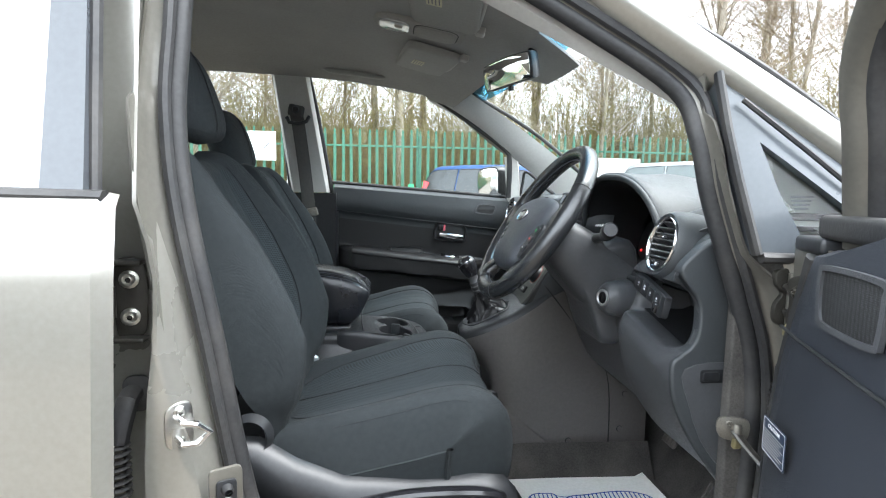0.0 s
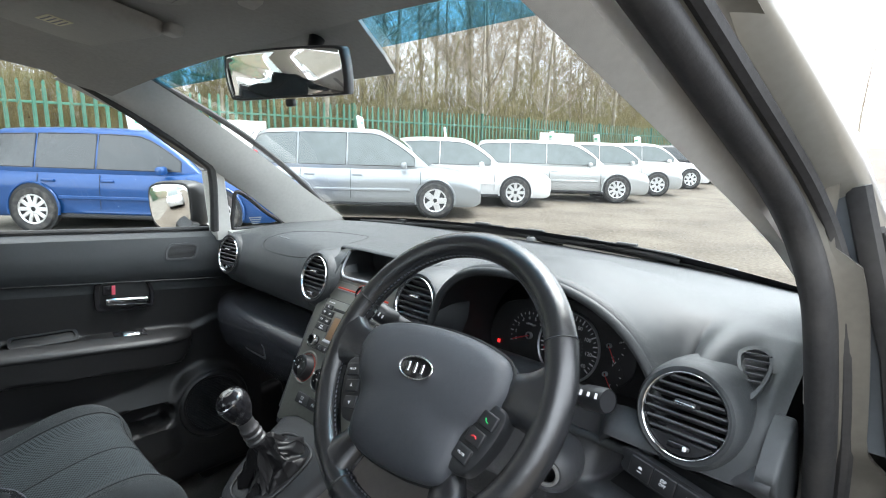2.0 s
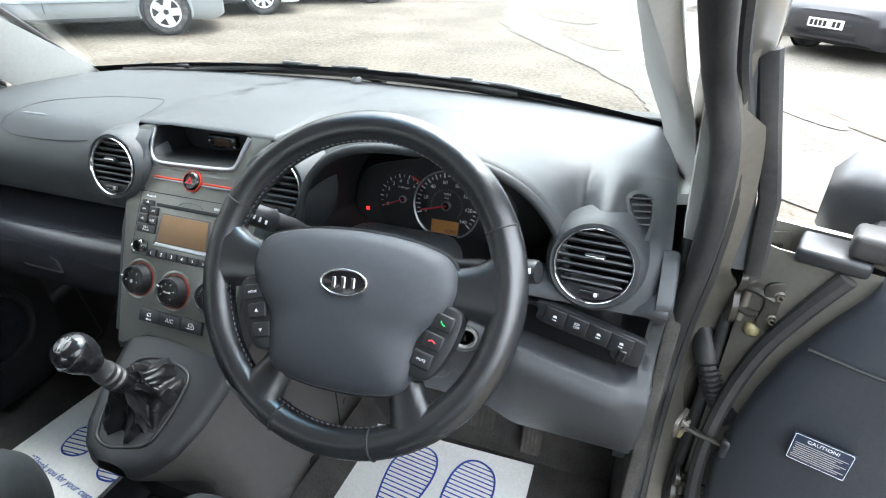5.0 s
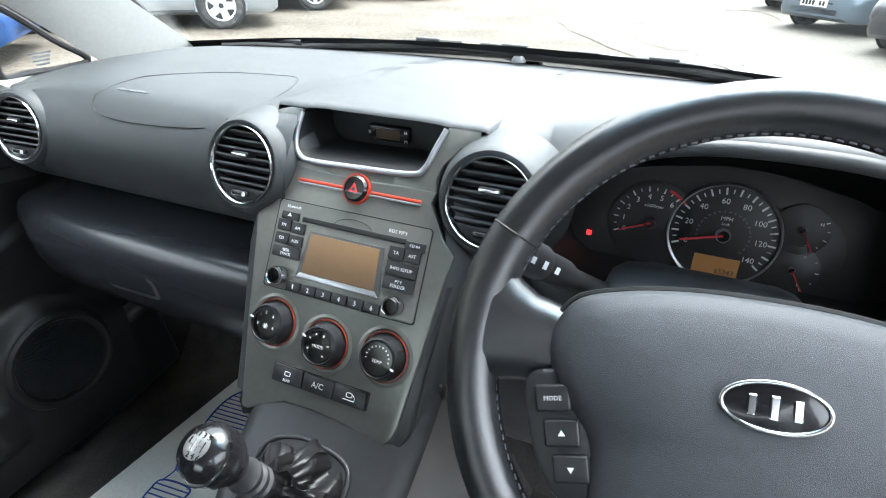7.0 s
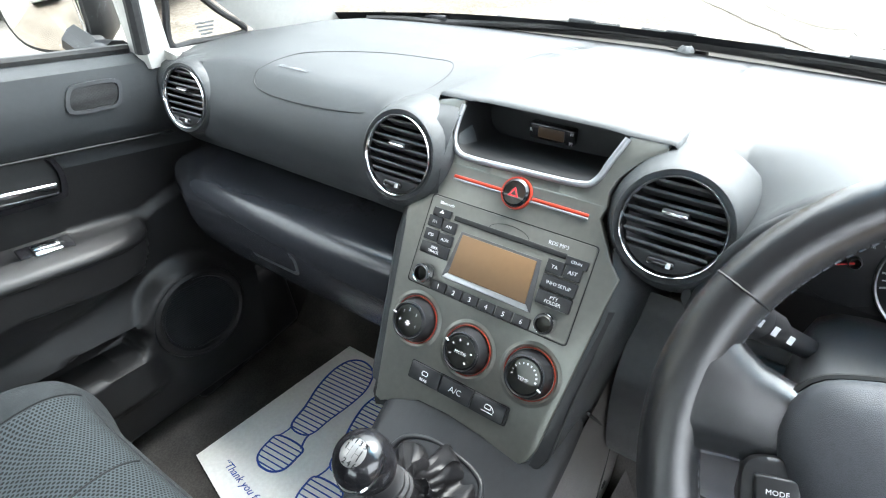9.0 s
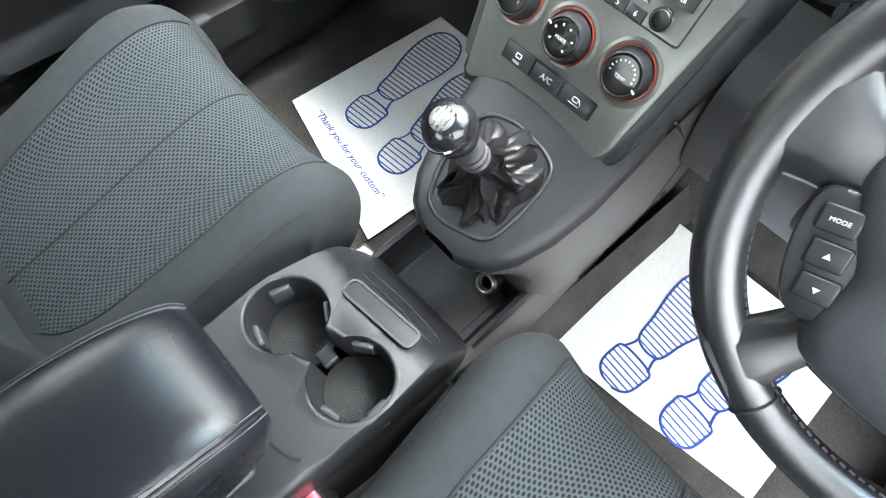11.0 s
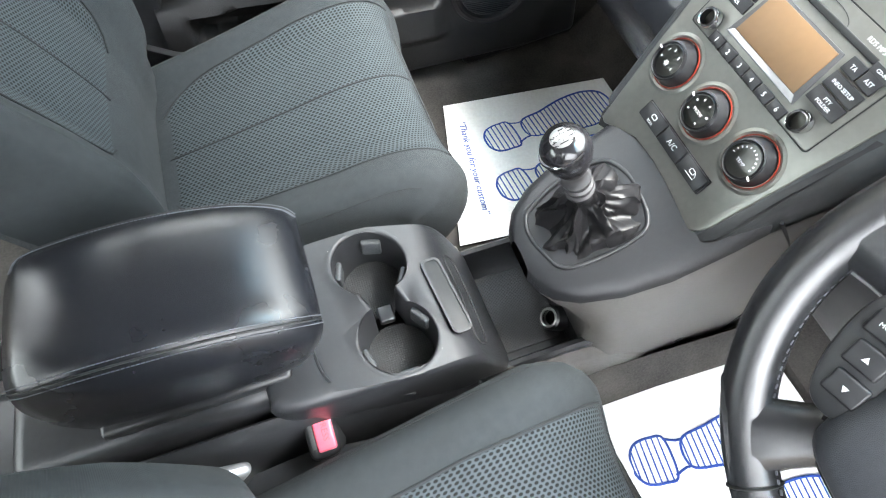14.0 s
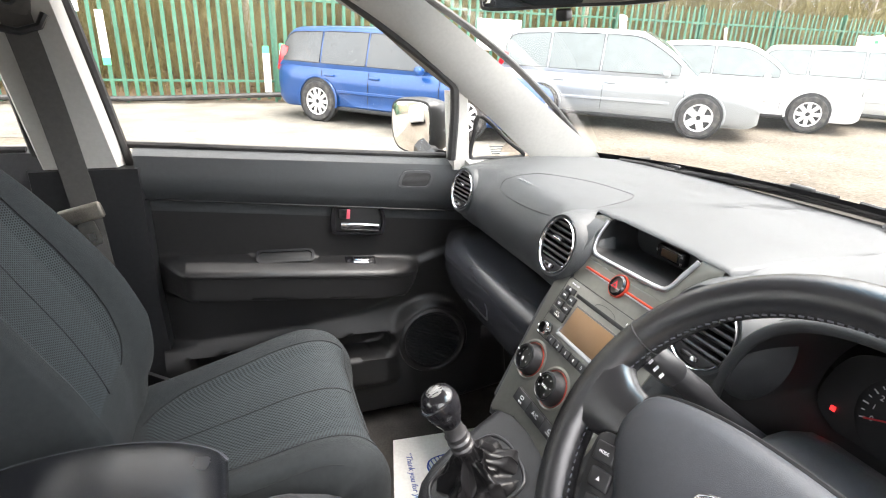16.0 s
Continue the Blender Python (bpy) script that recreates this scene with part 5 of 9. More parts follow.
# airbag outline on the pad and its lettering
ab = curve_through([(0.519, 0.442, 0), (0.545, 0.450, 0), (0.607, 0.425, 0), (0.658, 0.334, 0), (0.674, 0.246, 0), (0.668, 0.205, 0), (0.60, 0.176, 0), (0.540, 0.188, 0), (0.520, 0.238, 0), (0.513, 0.361, 0)], 8, True)
part("airbag_seam", tube([(p[0], p[1], (top_z(p[0], p[1]) if p[0] > 0.56 else float(np.interp(p[0], [0.512, 0.535, 0.56], [1.099, 1.124, top_z(0.56, p[1])]))) + 0.0001) for p in ab], 0.0007, 6, True), CAVITY, dash)
lettering("airbag_mark", "SRS AIRBAG", 0.011, basis((0.553, 0.398, top_z(0.555, 0.398) - 0.0006), (0, -1, 0), (-0.08, 0, 1)), GREY_INK, dash)

# driver's top and instrument hood
rows = []
ys = list(np.linspace(-0.115, -0.180, 9)) + list(-0.388 + 0.205 * np.cos(np.linspace(0.10, math.pi - 0.10, 44))) + list(np.linspace(-0.594, -0.709, 30))

def hood_profile(y, h):
    xr, zr = rim_edge(y), 0.985 + 0.196 * h
    r = [(x, y, top_z(x, y)) for x in np.linspace(SCREEN_X(y), 0.62, 12)]
    for k in np.linspace(0.12, 1, 9):
        x = 0.62 + (xr - 0.62) * k
        r.append((x, y, top_z(x, y) * (1 - ease(k)) + (zr + 0.010) * ease(k)))
    return r + [(xr - 0.006, y, zr + 0.004), (xr - 0.006, y, zr - 0.002)]


def flat_profile(y):
    r = [(x, y, top_z(x, y)) for x in np.linspace(SCREEN_X(y), 0.62, 12)]
    for k in np.linspace(0.12, 1, 9):
        x = 0.62 + (0.512 - 0.62) * k
        r.append((x, y, top_z(x, y) - 0.016 * k * k))
    return r + [(0.497, y, 1.07), (0.494, y, 1.035)]


def end_profile(y):
    """Driver's end of the pad: full round the big vent, falling away to the small one beside the door."""
    e = ease((-0.628 - y) / 0.040)
    v = 0.006 * ease((-0.690 - y) / 0.018)
    vent = ((0.62, 1.133), (0.59, 1.132), (0.565, 1.129), (0.540, 1.125), (0.520, 1.119), (0.504, 1.110), (0.492, 1.096), (0.483, 1.075), (0.4755, 1.050), (0.469, 1.026), (0.466, 1.008))
    side = ((0.62, 1.127), (0.595, 1.119), (0.575, 1.112), (0.553, 1.103), (0.530, 1.093), (0.512, 1.083), (0.498, 1.072), (0.486, 1.057), (0.477, 1.042), (0.470, 1.026), (0.466, 1.008))
    r = [(x, y, top_z(x, y) - 0.003 * e * ease((0.75 - x) / 0.12)) for x in np.linspace(SCREEN_X(y), 0.64, 12)]
    return r + [(a[0] + (b[0] - a[0]) * e + v, y, a[1] + (b[1] - a[1]) * e - 0.2 * v) for a, b in zip(vent, side)]


for y in ys:
    u = ease((-0.576 - y) / 0.045) if y < -0.388 else ease((y + 0.200) / 0.045)
    rows.append([tuple(np.array(p) * (1 - u) + np.array(q) * u) for p, q in zip(hood_profile(y, hood_rise(y)), end_profile(y) if y < -0.388 else flat_profile(y))])
part("driver_pad", with_vent_holes(sheet(rows)), DASH, dash, angle=60)
# hood rim lip and cavity around the instruments
rim = [(rim_edge(y) - 0.004, y, 0.985 + 0.196 * hood_rise(y)) for y in (-0.388 + 0.205 * np.cos(np.linspace(0.06, math.pi - 0.06, 50)))]
low = [(0.500, y, 0.975) for y in np.linspace(-0.590, -0.186, 14)]
loop = rim + low[1:-1]
part("hood_rim", tube(loop, 0.0065, 8, True), DASH, dash, angle=80)
cav = [[(p[0] + (0.640 - p[0]) * k, -0.385 + (p[1] + 0.385) * (1 - 0.10 * k), 1.035 + (p[2] - 1.035) * (1 - 0.22 * k)) for p in loop] for k in (0.0, 0.35, 0.7, 1.0)]
part("instrument_well", sheet(cav, False, True), CLUSTER, dash, "matt black instrument well", angle=60)

# instruments: face panel, dials, needles, display
cluster = thing("instrument_cluster", "black instrument cluster with three dials and red needles", "instrument cluster", (0.64, -0.38, 0.98))
cm = basis((0.637, -0.380, 1.033), (0, -1, 0), (-1, 0, 0.22))
part("face", plate(smooth_poly([(-0.165, -0.030), (-0.155, 0.035), (-0.10, 0.060), (0.0, 0.075), (0.10, 0.060), (0.160, 0.030), (0.165, -0.035), (0.10, -0.060), (0.0, -0.066), (-0.10, -0.058)], 6), cm, 0.003), CLUSTER, cluster)


def dial(cx, cy, r, a0, a1, marks, labels, needle, ring, size, nlen=0.8):
    dmat = at(cm, cx, cy, 0.0065)
    part("dial_face", plate(disc(r, 40), dmat, 0.001, 0.0002), DIAL, cluster)
    if ring:
        part("dial_ring", lathe([(r * 0.985, -0.003), (r * 0.99, 0.004), (r * 1.02, 0.005), (r * 1.05, 0.0)], dmat, 48), SILVER, cluster, "silver dial ring")
    for k in range(marks):
        a = radians(a0 + (a1 - a0) * k / (marks - 1))
        big = k % 2 == 0
        part("tick", rbox((r * (0.14 if big else 0.08), r * (0.035 if big else 0.022), 0.0006), dmat @ pose(r * 0.88 * math.cos(a), r * 0.88 * math.sin(a), 0.0014, 0, 0, math.degrees(a)), 0, 1), WHITE_INK, cluster)
    for k, tx in enumerate(labels):
        a = radians(a0 + (a1 - a0) * k / (len(labels) - 1))
        lettering("numeral", tx, size, at(dmat, r * 0.68 * math.cos(a), r * 0.68 * math.sin(a), 0.0014), WHITE_INK, cluster, 0.0002)
    a = radians(needle)
    part("needle", rbox((r * nlen, r * 0.045, 0.0012), dmat @ pose(r * nlen * 0.5 * math.cos(a), r * nlen * 0.5 * math.sin(a), 0.006, 0, 0, math.degrees(a)), 0.0004, 1), RED_INK, cluster, "red needle")
    part("needle_hub", lathe([(0, 0.009), (r * 0.11, 0.0085), (r * 0.14, 0.006), (r * 0.14, 0.0)], dmat, 20), SILVER, cluster)


part("tacho_dish", plate(disc(0.0475, 44, -0.080, 0.0), at(cm, 0, 0, 0.0035), 0.0028, 0.0006), DIAL, cluster)
part("gauge_dish", plate(disc(0.042, 44, 0.070, -0.002), at(cm, 0, 0, 0.0035), 0.0026, 0.0006), DIAL, cluster)
dial(-0.004, 0.0, 0.0555, 200, -38, 29, ["0", "20", "40", "60", "80", "100", "120", "140"], 196, True, 0.0088)
dial(-0.080, 0.0, 0.044, 203, 52, 13, ["0", "1", "2", "3", "4", "5", "6"], 203, False, 0.0085)
dial(0.067, 0.020, 0.027, 28, -66, 5, ["H", "C"], -58, False, 0.0048, 0.95)
dial(0.068, -0.024, 0.027, 60, -58, 5, ["F", "E"], -56, False, 0.0048, 0.95)
for k in range(5):
    a = 68 - 6 * k
    part("tacho_red_zone", rbox((0.0052, 0.0030, 0.0006), cm @ pose(-0.080 + 0.0415 * math.cos(radians(a)), 0.0415 * math.sin(radians(a)), 0.0092, 0, 0, a + 90), 0, 1), RED_INK, cluster)
for k in range(22):
    a = 200 - 238 * k / 21
    part("tick", rbox((0.0028, 0.0009, 0.0005), cm @ pose(-0.004 + 0.0265 * math.cos(radians(a)), 0.0265 * math.sin(radians(a)), 0.0082, 0, 0, a if k % 2 else a + 90), 0, 1), GREY_INK, cluster)
lettering("unit_mark", "MPH", 0.0062, at(cm, -0.004, 0.0185, 0.0085), WHITE_INK, cluster, 0.0002)
lettering("unit_mark", "km/h", 0.0040, at(cm, -0.004, 0.0125, 0.0085), WHITE_INK, cluster, 0.0002)
lettering("unit_mark", "x1000rpm", 0.0050, at(cm, -0.080, 0.0195, 0.0092), WHITE_INK, cluster, 0.0002)
part("trip_display", rbox((0.047, 0.022, 0.001), at(cm, -0.004, -0.036, 0.0085), 0.0004, 1), LCD_DARK, cluster, "dim amber trip display")
lettering("trip_reading", "65343", 0.0080, at(cm, 0.006, -0.0415, 0.0092), CAVITY, cluster, 0.0002)
part("ring_base", tube([cm @ Vector((x, -0.0475, 0.0095)) for x in (-0.034, -0.004, 0.026)], 0.0010, 6), SILVER, cluster)
part("warning_lamp", rbox((0.006, 0.006, 0.001), at(cm, -0.146, -0.026, 0.0045), 0.002, 2), glow("warning_red", (0.9, 0.02, 0.02), 0.5), cluster, "lit red warning lamp")


# ---- round vents ----
def air_vent(c, n, r=0.0465, flare=1.52):
    v = thing("air_vent", "round black air vent with slats in a chrome ring", "air vent", c, "dashboard vents")
    right = (0, -1, 0)
    m = basis(c, right, n)
    part("bezel", lathe([(r * 0.99, -0.004), (r * 1.04, 0.001), (r * 1.13, 0.003), (r * 1.19, 0.0), (r * 1.25, -0.006), (r * (1.25 + (flare - 1.25) * 0.35), -0.018), (r * (1.25 + (flare - 1.25) * 0.7), -0.034), (r * flare, -0.058)], m, 44), DASH, v, angle=60)
    part("chrome_ring", lathe([(r * 0.955, -0.002), (r * 0.965, 0.004), (r * 1.0, 0.0055), (r * 1.03, 0.003), (r * 1.03, -0.003)], m, 48), CHROME, v, "thin chrome ring", angle=60)
    part("barrel", lathe([(r * 0.96, 0.0), (r * 0.93, -0.02), (r * 0.90, -0.045), (0.0, -0.045)], m, 40), CAVITY, v)
    for k in range(7):
        h = r * 0.76 - k * r * 0.215
        if k == 2:
            continue
        half = math.sqrt(max(0.0, (r * 0.95) ** 2 - h * h))
        part("slat", rbox((2 * half, 0.0030, 0.016), m @ pose(0, h, -0.008, -24, 0, 0), 0.0008, 2), DASH_LOW, v)
    half = math.sqrt((r * 0.95) ** 2 - (r * 0.33) ** 2)
    part("slat", rbox((2 * half, 0.0030, 0.016), m @ pose(0, r * 0.33, -0.008, -24, 0, 0), 0.0008, 2), DASH_LOW, v)
    part("slider", rbox((r * 0.50, 0.0065, 0.016), m @ pose(0, r * 0.25, -0.002, -10, 0, 0), 0.002), BLACK, v)
    part("slider_trim", rbox((r * 0.48, 0.0030, 0.004), m @ pose(0, r * 0.26, 0.0065, -10, 0, 0), 0.001), CHROME, v, "silver grip strip")
    seg = [(r * 0.94 * math.cos(radians(a)), r * 0.94 * math.sin(radians(a))) for a in np.linspace(218, 322, 15)]
    part("lower_panel", plate(seg, at(m, 0, 0, -0.004), 0.005, 0.001), BLACK, v)
    part("thumbwheel", rbox((r * 0.55, r * 0.16, 0.010), m @ pose(0, -r * 0.74, 0.001, 0, 0, 0), 0.003), GLOSS, v)
    part("thumbwheel_mark", rbox((r * 0.09, r * 0.11, 0.003), m @ pose(r * 0.17, -r * 0.74, 0.006, 0, 0, 0), 0.001), WHITE_INK, v)
    return v


for c_, n_, r_, flare_ in VENTS:
    air_vent(c_, n_, r_, flare_)
# demister vent on the driver's end
dm = basis((0.5495, -0.6665, 1.1100), (0, -1, 0), (-0.42, -0.12, 0.90))
sv = thing("demister_vent", "small black slatted side window vent", "air vent", (0.52, -0.668, 1.11))
tri = [(-0.022, 0.012), (-0.010, 0.031), (0.010, 0.027), (0.0175, -0.004), (0.0125, -0.046), (0.004, -0.044), (-0.010, -0.018)]
part("frame", ring_plate(smooth_poly(tri), smooth_poly([(x * 0.78, y * 0.82) for x, y in tri]), at(dm, 0, 0, -0.004), 0.006), DASH, sv)
part("grille_floor", plate(smooth_poly([(x * 0.78, y * 0.82) for x, y in tri]), at(dm, 0, 0, -0.004), 0.002, 0.0003), CAVITY, sv)
for k in range(5):
    part("slat", rbox((0.029 - 0.0036 * k, 0.0018, 0.004), dm @ pose(-0.002 + 0.0018 * k, 0.0195 - 0.0105 * k, 0.0012, 30, 0, 12), 0.0006), DASH_LOW, sv)

# ---- centre fascia ----
FN = Vector((-1, 0, 0.6)).normalized()
fm = basis((0.37 + 0.6 * (0.95 - 0.846), 0.010, 0.95), (0, -1, 0), tuple(FN))
FU = math.sqrt(1 + 0.36)


def fz(z):
    """Local height on the fascia for a world height."""
    return (z - 0.95) * FU


fascia = thing("centre_fascia", "satin gunmetal centre fascia around radio and heater controls", "fascia panel", (0.4, 0.01, 0.85))
left = [(-0.096, fz(0.830)), (-0.112, fz(0.92)), (-0.126, fz(1.005)), (-0.131, fz(1.026)), (-0.116, fz(1.04)), (-0.102, fz(1.065)), (-0.101, fz(1.081))]
right = [(0.093, fz(1.081)), (0.090, fz(1.070)), (0.112, fz(1.040)), (0.127, fz(1.026)), (0.124, fz(1.005)), (0.1135, fz(0.92)), (0.1065, fz(0.860)), (0.102, fz(0.849)), (0.093, fz(0.840))]
foot = [(0.075, fz(0.842)), (0.045, fz(0.847)), (0.0, fz(0.850)), (-0.040, fz(0.848)), (-0.070, fz(0.836)), (-0.088, fz(0.828))]
binb = [(-0.096, fz(1.137)), (-0.0975, fz(1.118)), (-0.095, fz(1.103)), (-0.086, fz(1.0925)), (-0.068, fz(1.089)), (0.0, fz(1.0905)), (0.060, fz(1.093)), (0.075, fz(1.1005)), (0.082, fz(1.118)), (0.091, fz(1.139))]
part("panel", plate(left + [(-0.050, fz(1.081)), (0.0, fz(1.080)), (0.050, fz(1.081))] + right + foot, at(fm, 0, 0, -0.012), 0.012, 0.002), FASCIA, fascia, angle=50)
lip_ = [(-0.106, fz(0.872)), (-0.103, fz(0.832)), (-0.094, fz(0.820)), (-0.072, fz(0.827)), (-0.040, fz(0.840)), (0.0, fz(0.843)), (0.045, fz(0.840)), (0.075, fz(0.834)), (0.094, fz(0.829)), (0.110, fz(0.837)), (0.120, fz(0.856)), (0.124, fz(0.92)), (0.134, fz(1.0)), (0.12, fz(1.0)), (0.10, fz(0.92)), (0.09, fz(0.875)), (-0.09, fz(0.875))]
part("lower_lip", plate(lip_, at(fm, 0, 0, -0.014), 0.0115, 0.003), BLACK, fascia, "dark lip round the fascia foot")
wingL = [(-0.101, fz(1.080)), (-0.103, fz(1.092)), (-0.110, fz(1.102)), (-0.122, fz(1.117)), (-0.138, fz(1.130)), (-0.130, fz(1.137)), (-0.112, fz(1.1415)), (-0.0965, fz(1.1415)), (-0.0985, fz(1.118)), (-0.096, fz(1.1025)), (-0.087, fz(1.092)), (-0.070, fz(1.0883)), (-0.04, fz(1.0885)), (-0.04, fz(1.080))]
part("wing", plate(wingL, at(fm, 0, 0, -0.012), 0.012, 0.002), FASCIA, fascia)
wingR = [(0.04, fz(1.080)), (0.04, fz(1.0915)), (0.061, fz(1.0925)), (0.076, fz(1.0998)), (0.083, fz(1.118)), (0.092, fz(1.1415)), (0.120, fz(1.1435)), (0.1295, fz(1.1425)), (0.130, fz(1.135)), (0.111, fz(1.124)), (0.0945, fz(1.1055)), (0.090, fz(1.092)), (0.093, fz(1.080))]
part("wing", plate(wingR, at(fm, 0, 0, -0.012), 0.012, 0.002), FASCIA, fascia)
part("bin_sill", plate([(-0.042, fz(1.079)), (-0.042, fz(1.0885)), (0.0, fz(1.0902)), (0.042, fz(1.0915)), (0.042, fz(1.079))], at(fm, 0, 0, -0.012), 0.0118, 0.002), FASCIA, fascia)
part("bin_lip", tube([fm @ Vector((x, y, 0.001)) for x, y in [tuple(p[:2]) for p in curve_through([(x, y, 0) for x, y in binb], 5)]], 0.0035, 8), SILVER, fascia, "bright silver tray edge", angle=80)
deep = Vector((0.11, 0, -0.005))
bl = [fm @ Vector((x, y, -0.001)) for x, y in [tuple(p[:2]) for p in curve_through([(x, y, 0) for x, y in binb], 5)]]
part("bin_floor", thick(sheet([bl, [p + deep * 0.5 + Vector((0, 0, 0.002)) for p in bl], [p + deep for p in bl]]), -0.002), CAVITY, fascia, "matt black tray")
part("bin_back", rbox((0.004, 0.20, 0.044), pose(0.606, 0.012, 1.108), 0.001), CAVITY, fascia)
clock = part("clock", rbox((0.012, 0.056, 0.020), pose(0.598, 0.018, 1.107), 0.003), GLOSS, fascia, "small clock display")
part("clock_display", rbox((0.002, 0.032, 0.012), pose(0.5915, 0.018, 1.107), 0.0005), CLOCK_FACE, clock)
for tx, yy, zz in (("R", 0.043, 1.108), ("H", -0.007, 1.112), ("M", -0.007, 1.101)):
    lettering("clock_mark", tx, 0.0055, basis((0.5905, yy, zz), (0, -1, 0), (-1, 0, 0)), WHITE_INK, clock, 0.0002)
# centre top
def brow_x(y):
    """Front edge of the pad, set back over the open tray."""
    return 0.547 + 0.006 * ease((0.098 - abs(y - 0.013)) / 0.03)


CEN_Y = list(np.linspace(-0.124, -0.066, 13)) + list(np.linspace(-0.05, 0.08, 7)) + list(np.linspace(0.094, 0.140, 11))
cen = [[(x, y, top_z(x, y)) for x in np.linspace(SCREEN_X(y), 0.63, 14)] + [(brow_x(y) + 0.030, y, top_z(0.60, y)), (brow_x(y) + 0.010, y, 1.1462), (brow_x(y) + 0.002, y, 1.1445), (brow_x(y), y, 1.1415), (0.636, y, 1.137)] for y in CEN_Y]
# sides of the pad, turned down to the skins beside it
cen = [[(x, -0.133, z - 0.034) for x, y, z in cen[0]], [(x, -0.1285, z - 0.010) for x, y, z in cen[0]], [(x, -0.1265, z - 0.002) for x, y, z in cen[0]]] + cen + [[(x, 0.1425, z - 0.002) for x, y, z in cen[-1]], [(x, 0.1445, z - 0.010) for x, y, z in cen[-1]], [(x, 0.149, z - 0.034) for x, y, z in cen[-1]]]
part("centre_pad", sheet(cen), DASH, dash, angle=60)
for row_ in (cen[1], cen[-2]):
    part("pad_seam", tube([p for p in row_ if 0.55 < p[0] < 0.70], 0.0009, 6), CAVITY, dash)
# red line and hazard button
part("red_line", rbox((0.062, 0.0035, 0.003), at(fm, -0.050, fz(1.069), 0.0005), 0.001), RED, fascia, "thin red trim line")
part("red_line", rbox((0.062, 0.0035, 0.003), at(fm, 0.048, fz(1.069), 0.0005), 0.001), RED, fascia)
for x_ in (-0.050, 0.048):
    part("silver_line", rbox((0.062, 0.0016, 0.003), at(fm, x_, fz(1.069) - 0.0030, 0.0006), 0.0006), SILVER, fascia, "thin bright edge line")
part("silver_line", rbox((0.155, 0.0022, 0.002), at(fm, -0.001, fz(1.069) - 0.0032, 0.0004), 0.0006), SILVER, fascia)
hz = part("hazard_button", lathe([(0, 0.008), (0.0125, 0.0076), (0.0150, 0.005), (0.0150, 0.0)], at(fm, -0.002, fz(1.070)), 28), GLOSS, fascia, "round hazard warning button")
part("button_ring", lathe([(0.0152, 0.0), (0.0156, 0.0035), (0.0172, 0.0035), (0.0178, 0.0)], at(fm, -0.002, fz(1.070)), 32), RED, hz)
hm2 = at(fm, -0.002, fz(1.070), 0.0082)
part("warning_triangle", ring_plate([(-0.006, -0.0045), (0.006, -0.0045), (0, 0.006)], [(-0.0035, -0.0030), (0.0035, -0.0030), (0, 0.003)], hm2, 0.0006), RED_INK, hz)

# radio
radio = thing("car_radio", "built-in car radio with amber grey display and black keys", "radio", (0.44, 0.01, 0.96))
rz0, rz1 = fz(0.957), fz(1.046)
rc = (rz0 + rz1) / 2
part("surround_line", ring_plate(round_rect(0.2005, rz1 - rz0 + 0.002, 0.004, cy=rc), round_rect(0.1985, rz1 - rz0, 0.004, cy=rc), at(fm, 0.0, 0, 0.0), 0.0012), CAVITY, radio)
part("front", plate(round_rect(0.198, rz1 - rz0 - 0.001, 0.004, cy=rc), at(fm, 0.0, 0, 0.0), 0.0016, 0.0005), FASCIA, radio)
part("disc_slot", rbox((0.136, 0.006, 0.003), at(fm, 0.004, rz1 - 0.0185, 0.001), 0.001), CAVITY, radio)
part("slot_notch", tube([fm @ Vector((0.004 + 0.024 * math.cos(a), rz1 - 0.0160 + 0.009 * math.sin(a), 0.0017)) for a in np.linspace(0, math.pi, 16)], 0.0003, 5), CAVITY, radio)
part("display_frame", plate([(-0.058, rc - 0.034), (0.054, rc - 0.034), (0.048, rc + 0.022), (-0.050, rc + 0.022)], at(fm, 0, 0, 0.0012), 0.0014, 0.0006), DASH_LOW, radio, "dark grey display surround")
part("display_sill", plate([(-0.0565, rc - 0.0335), (0.0525, rc - 0.0335), (0.0475, rc - 0.0275), (-0.0515, rc - 0.0275)], at(fm, 0, 0, 0.0022), 0.0024, 0.0010), SILVER, radio, "bright silver display sill")
part("display", plate([(-0.050, rc - 0.027), (0.046, rc - 0.027), (0.044, rc + 0.019), (-0.047, rc + 0.019)], at(fm, 0, 0, 0.0025), 0.0012, 0.0004), LCD, radio, "blank amber grey display")


def key(x, y, w, h, text, parent, size=0.0058, mat=BLACK, d=0.004, name="key"):
    k = part(name, rbox((w, h, d), at(fm, x, y, 0.0025), 0.0012, 2), mat, parent)
    if text:
        lettering("marking", text, size, at(fm, x, y, 0.0025 + d / 2 + 0.0001), WHITE_INK, k, 0.0002)
    return k


for k in range(6):
    key(-0.0565 + 0.0210 * k, rc - 0.046, 0.0195, 0.0120, str(k + 1), radio, 0.0075)
key(-0.080, rz1 - 0.0175, 0.024, 0.0095, "", radio)
part("eject_mark", plate([(-0.003, -0.001), (0.003, -0.001), (0, 0.003)], at(fm, -0.080, rz1 - 0.0172, 0.0046), 0.0003, 0), WHITE_INK, radio)
for k, (a, b) in enumerate((("FM", "AM"), ("CD", "AUX"), ("SEEK", "TRACK"))):
    yk = rc + 0.0225 - 0.0155 * k
    if k < 2:
        key(-0.0855, yk, 0.0185, 0.0135, a, radio, 0.0050)
        key(-0.0660, yk - 0.001, 0.0185, 0.0135, b, radio, 0.0050)
    else:
        key(-0.0758, yk, 0.038, 0.0140, a + "\n" + b, radio, 0.0045)
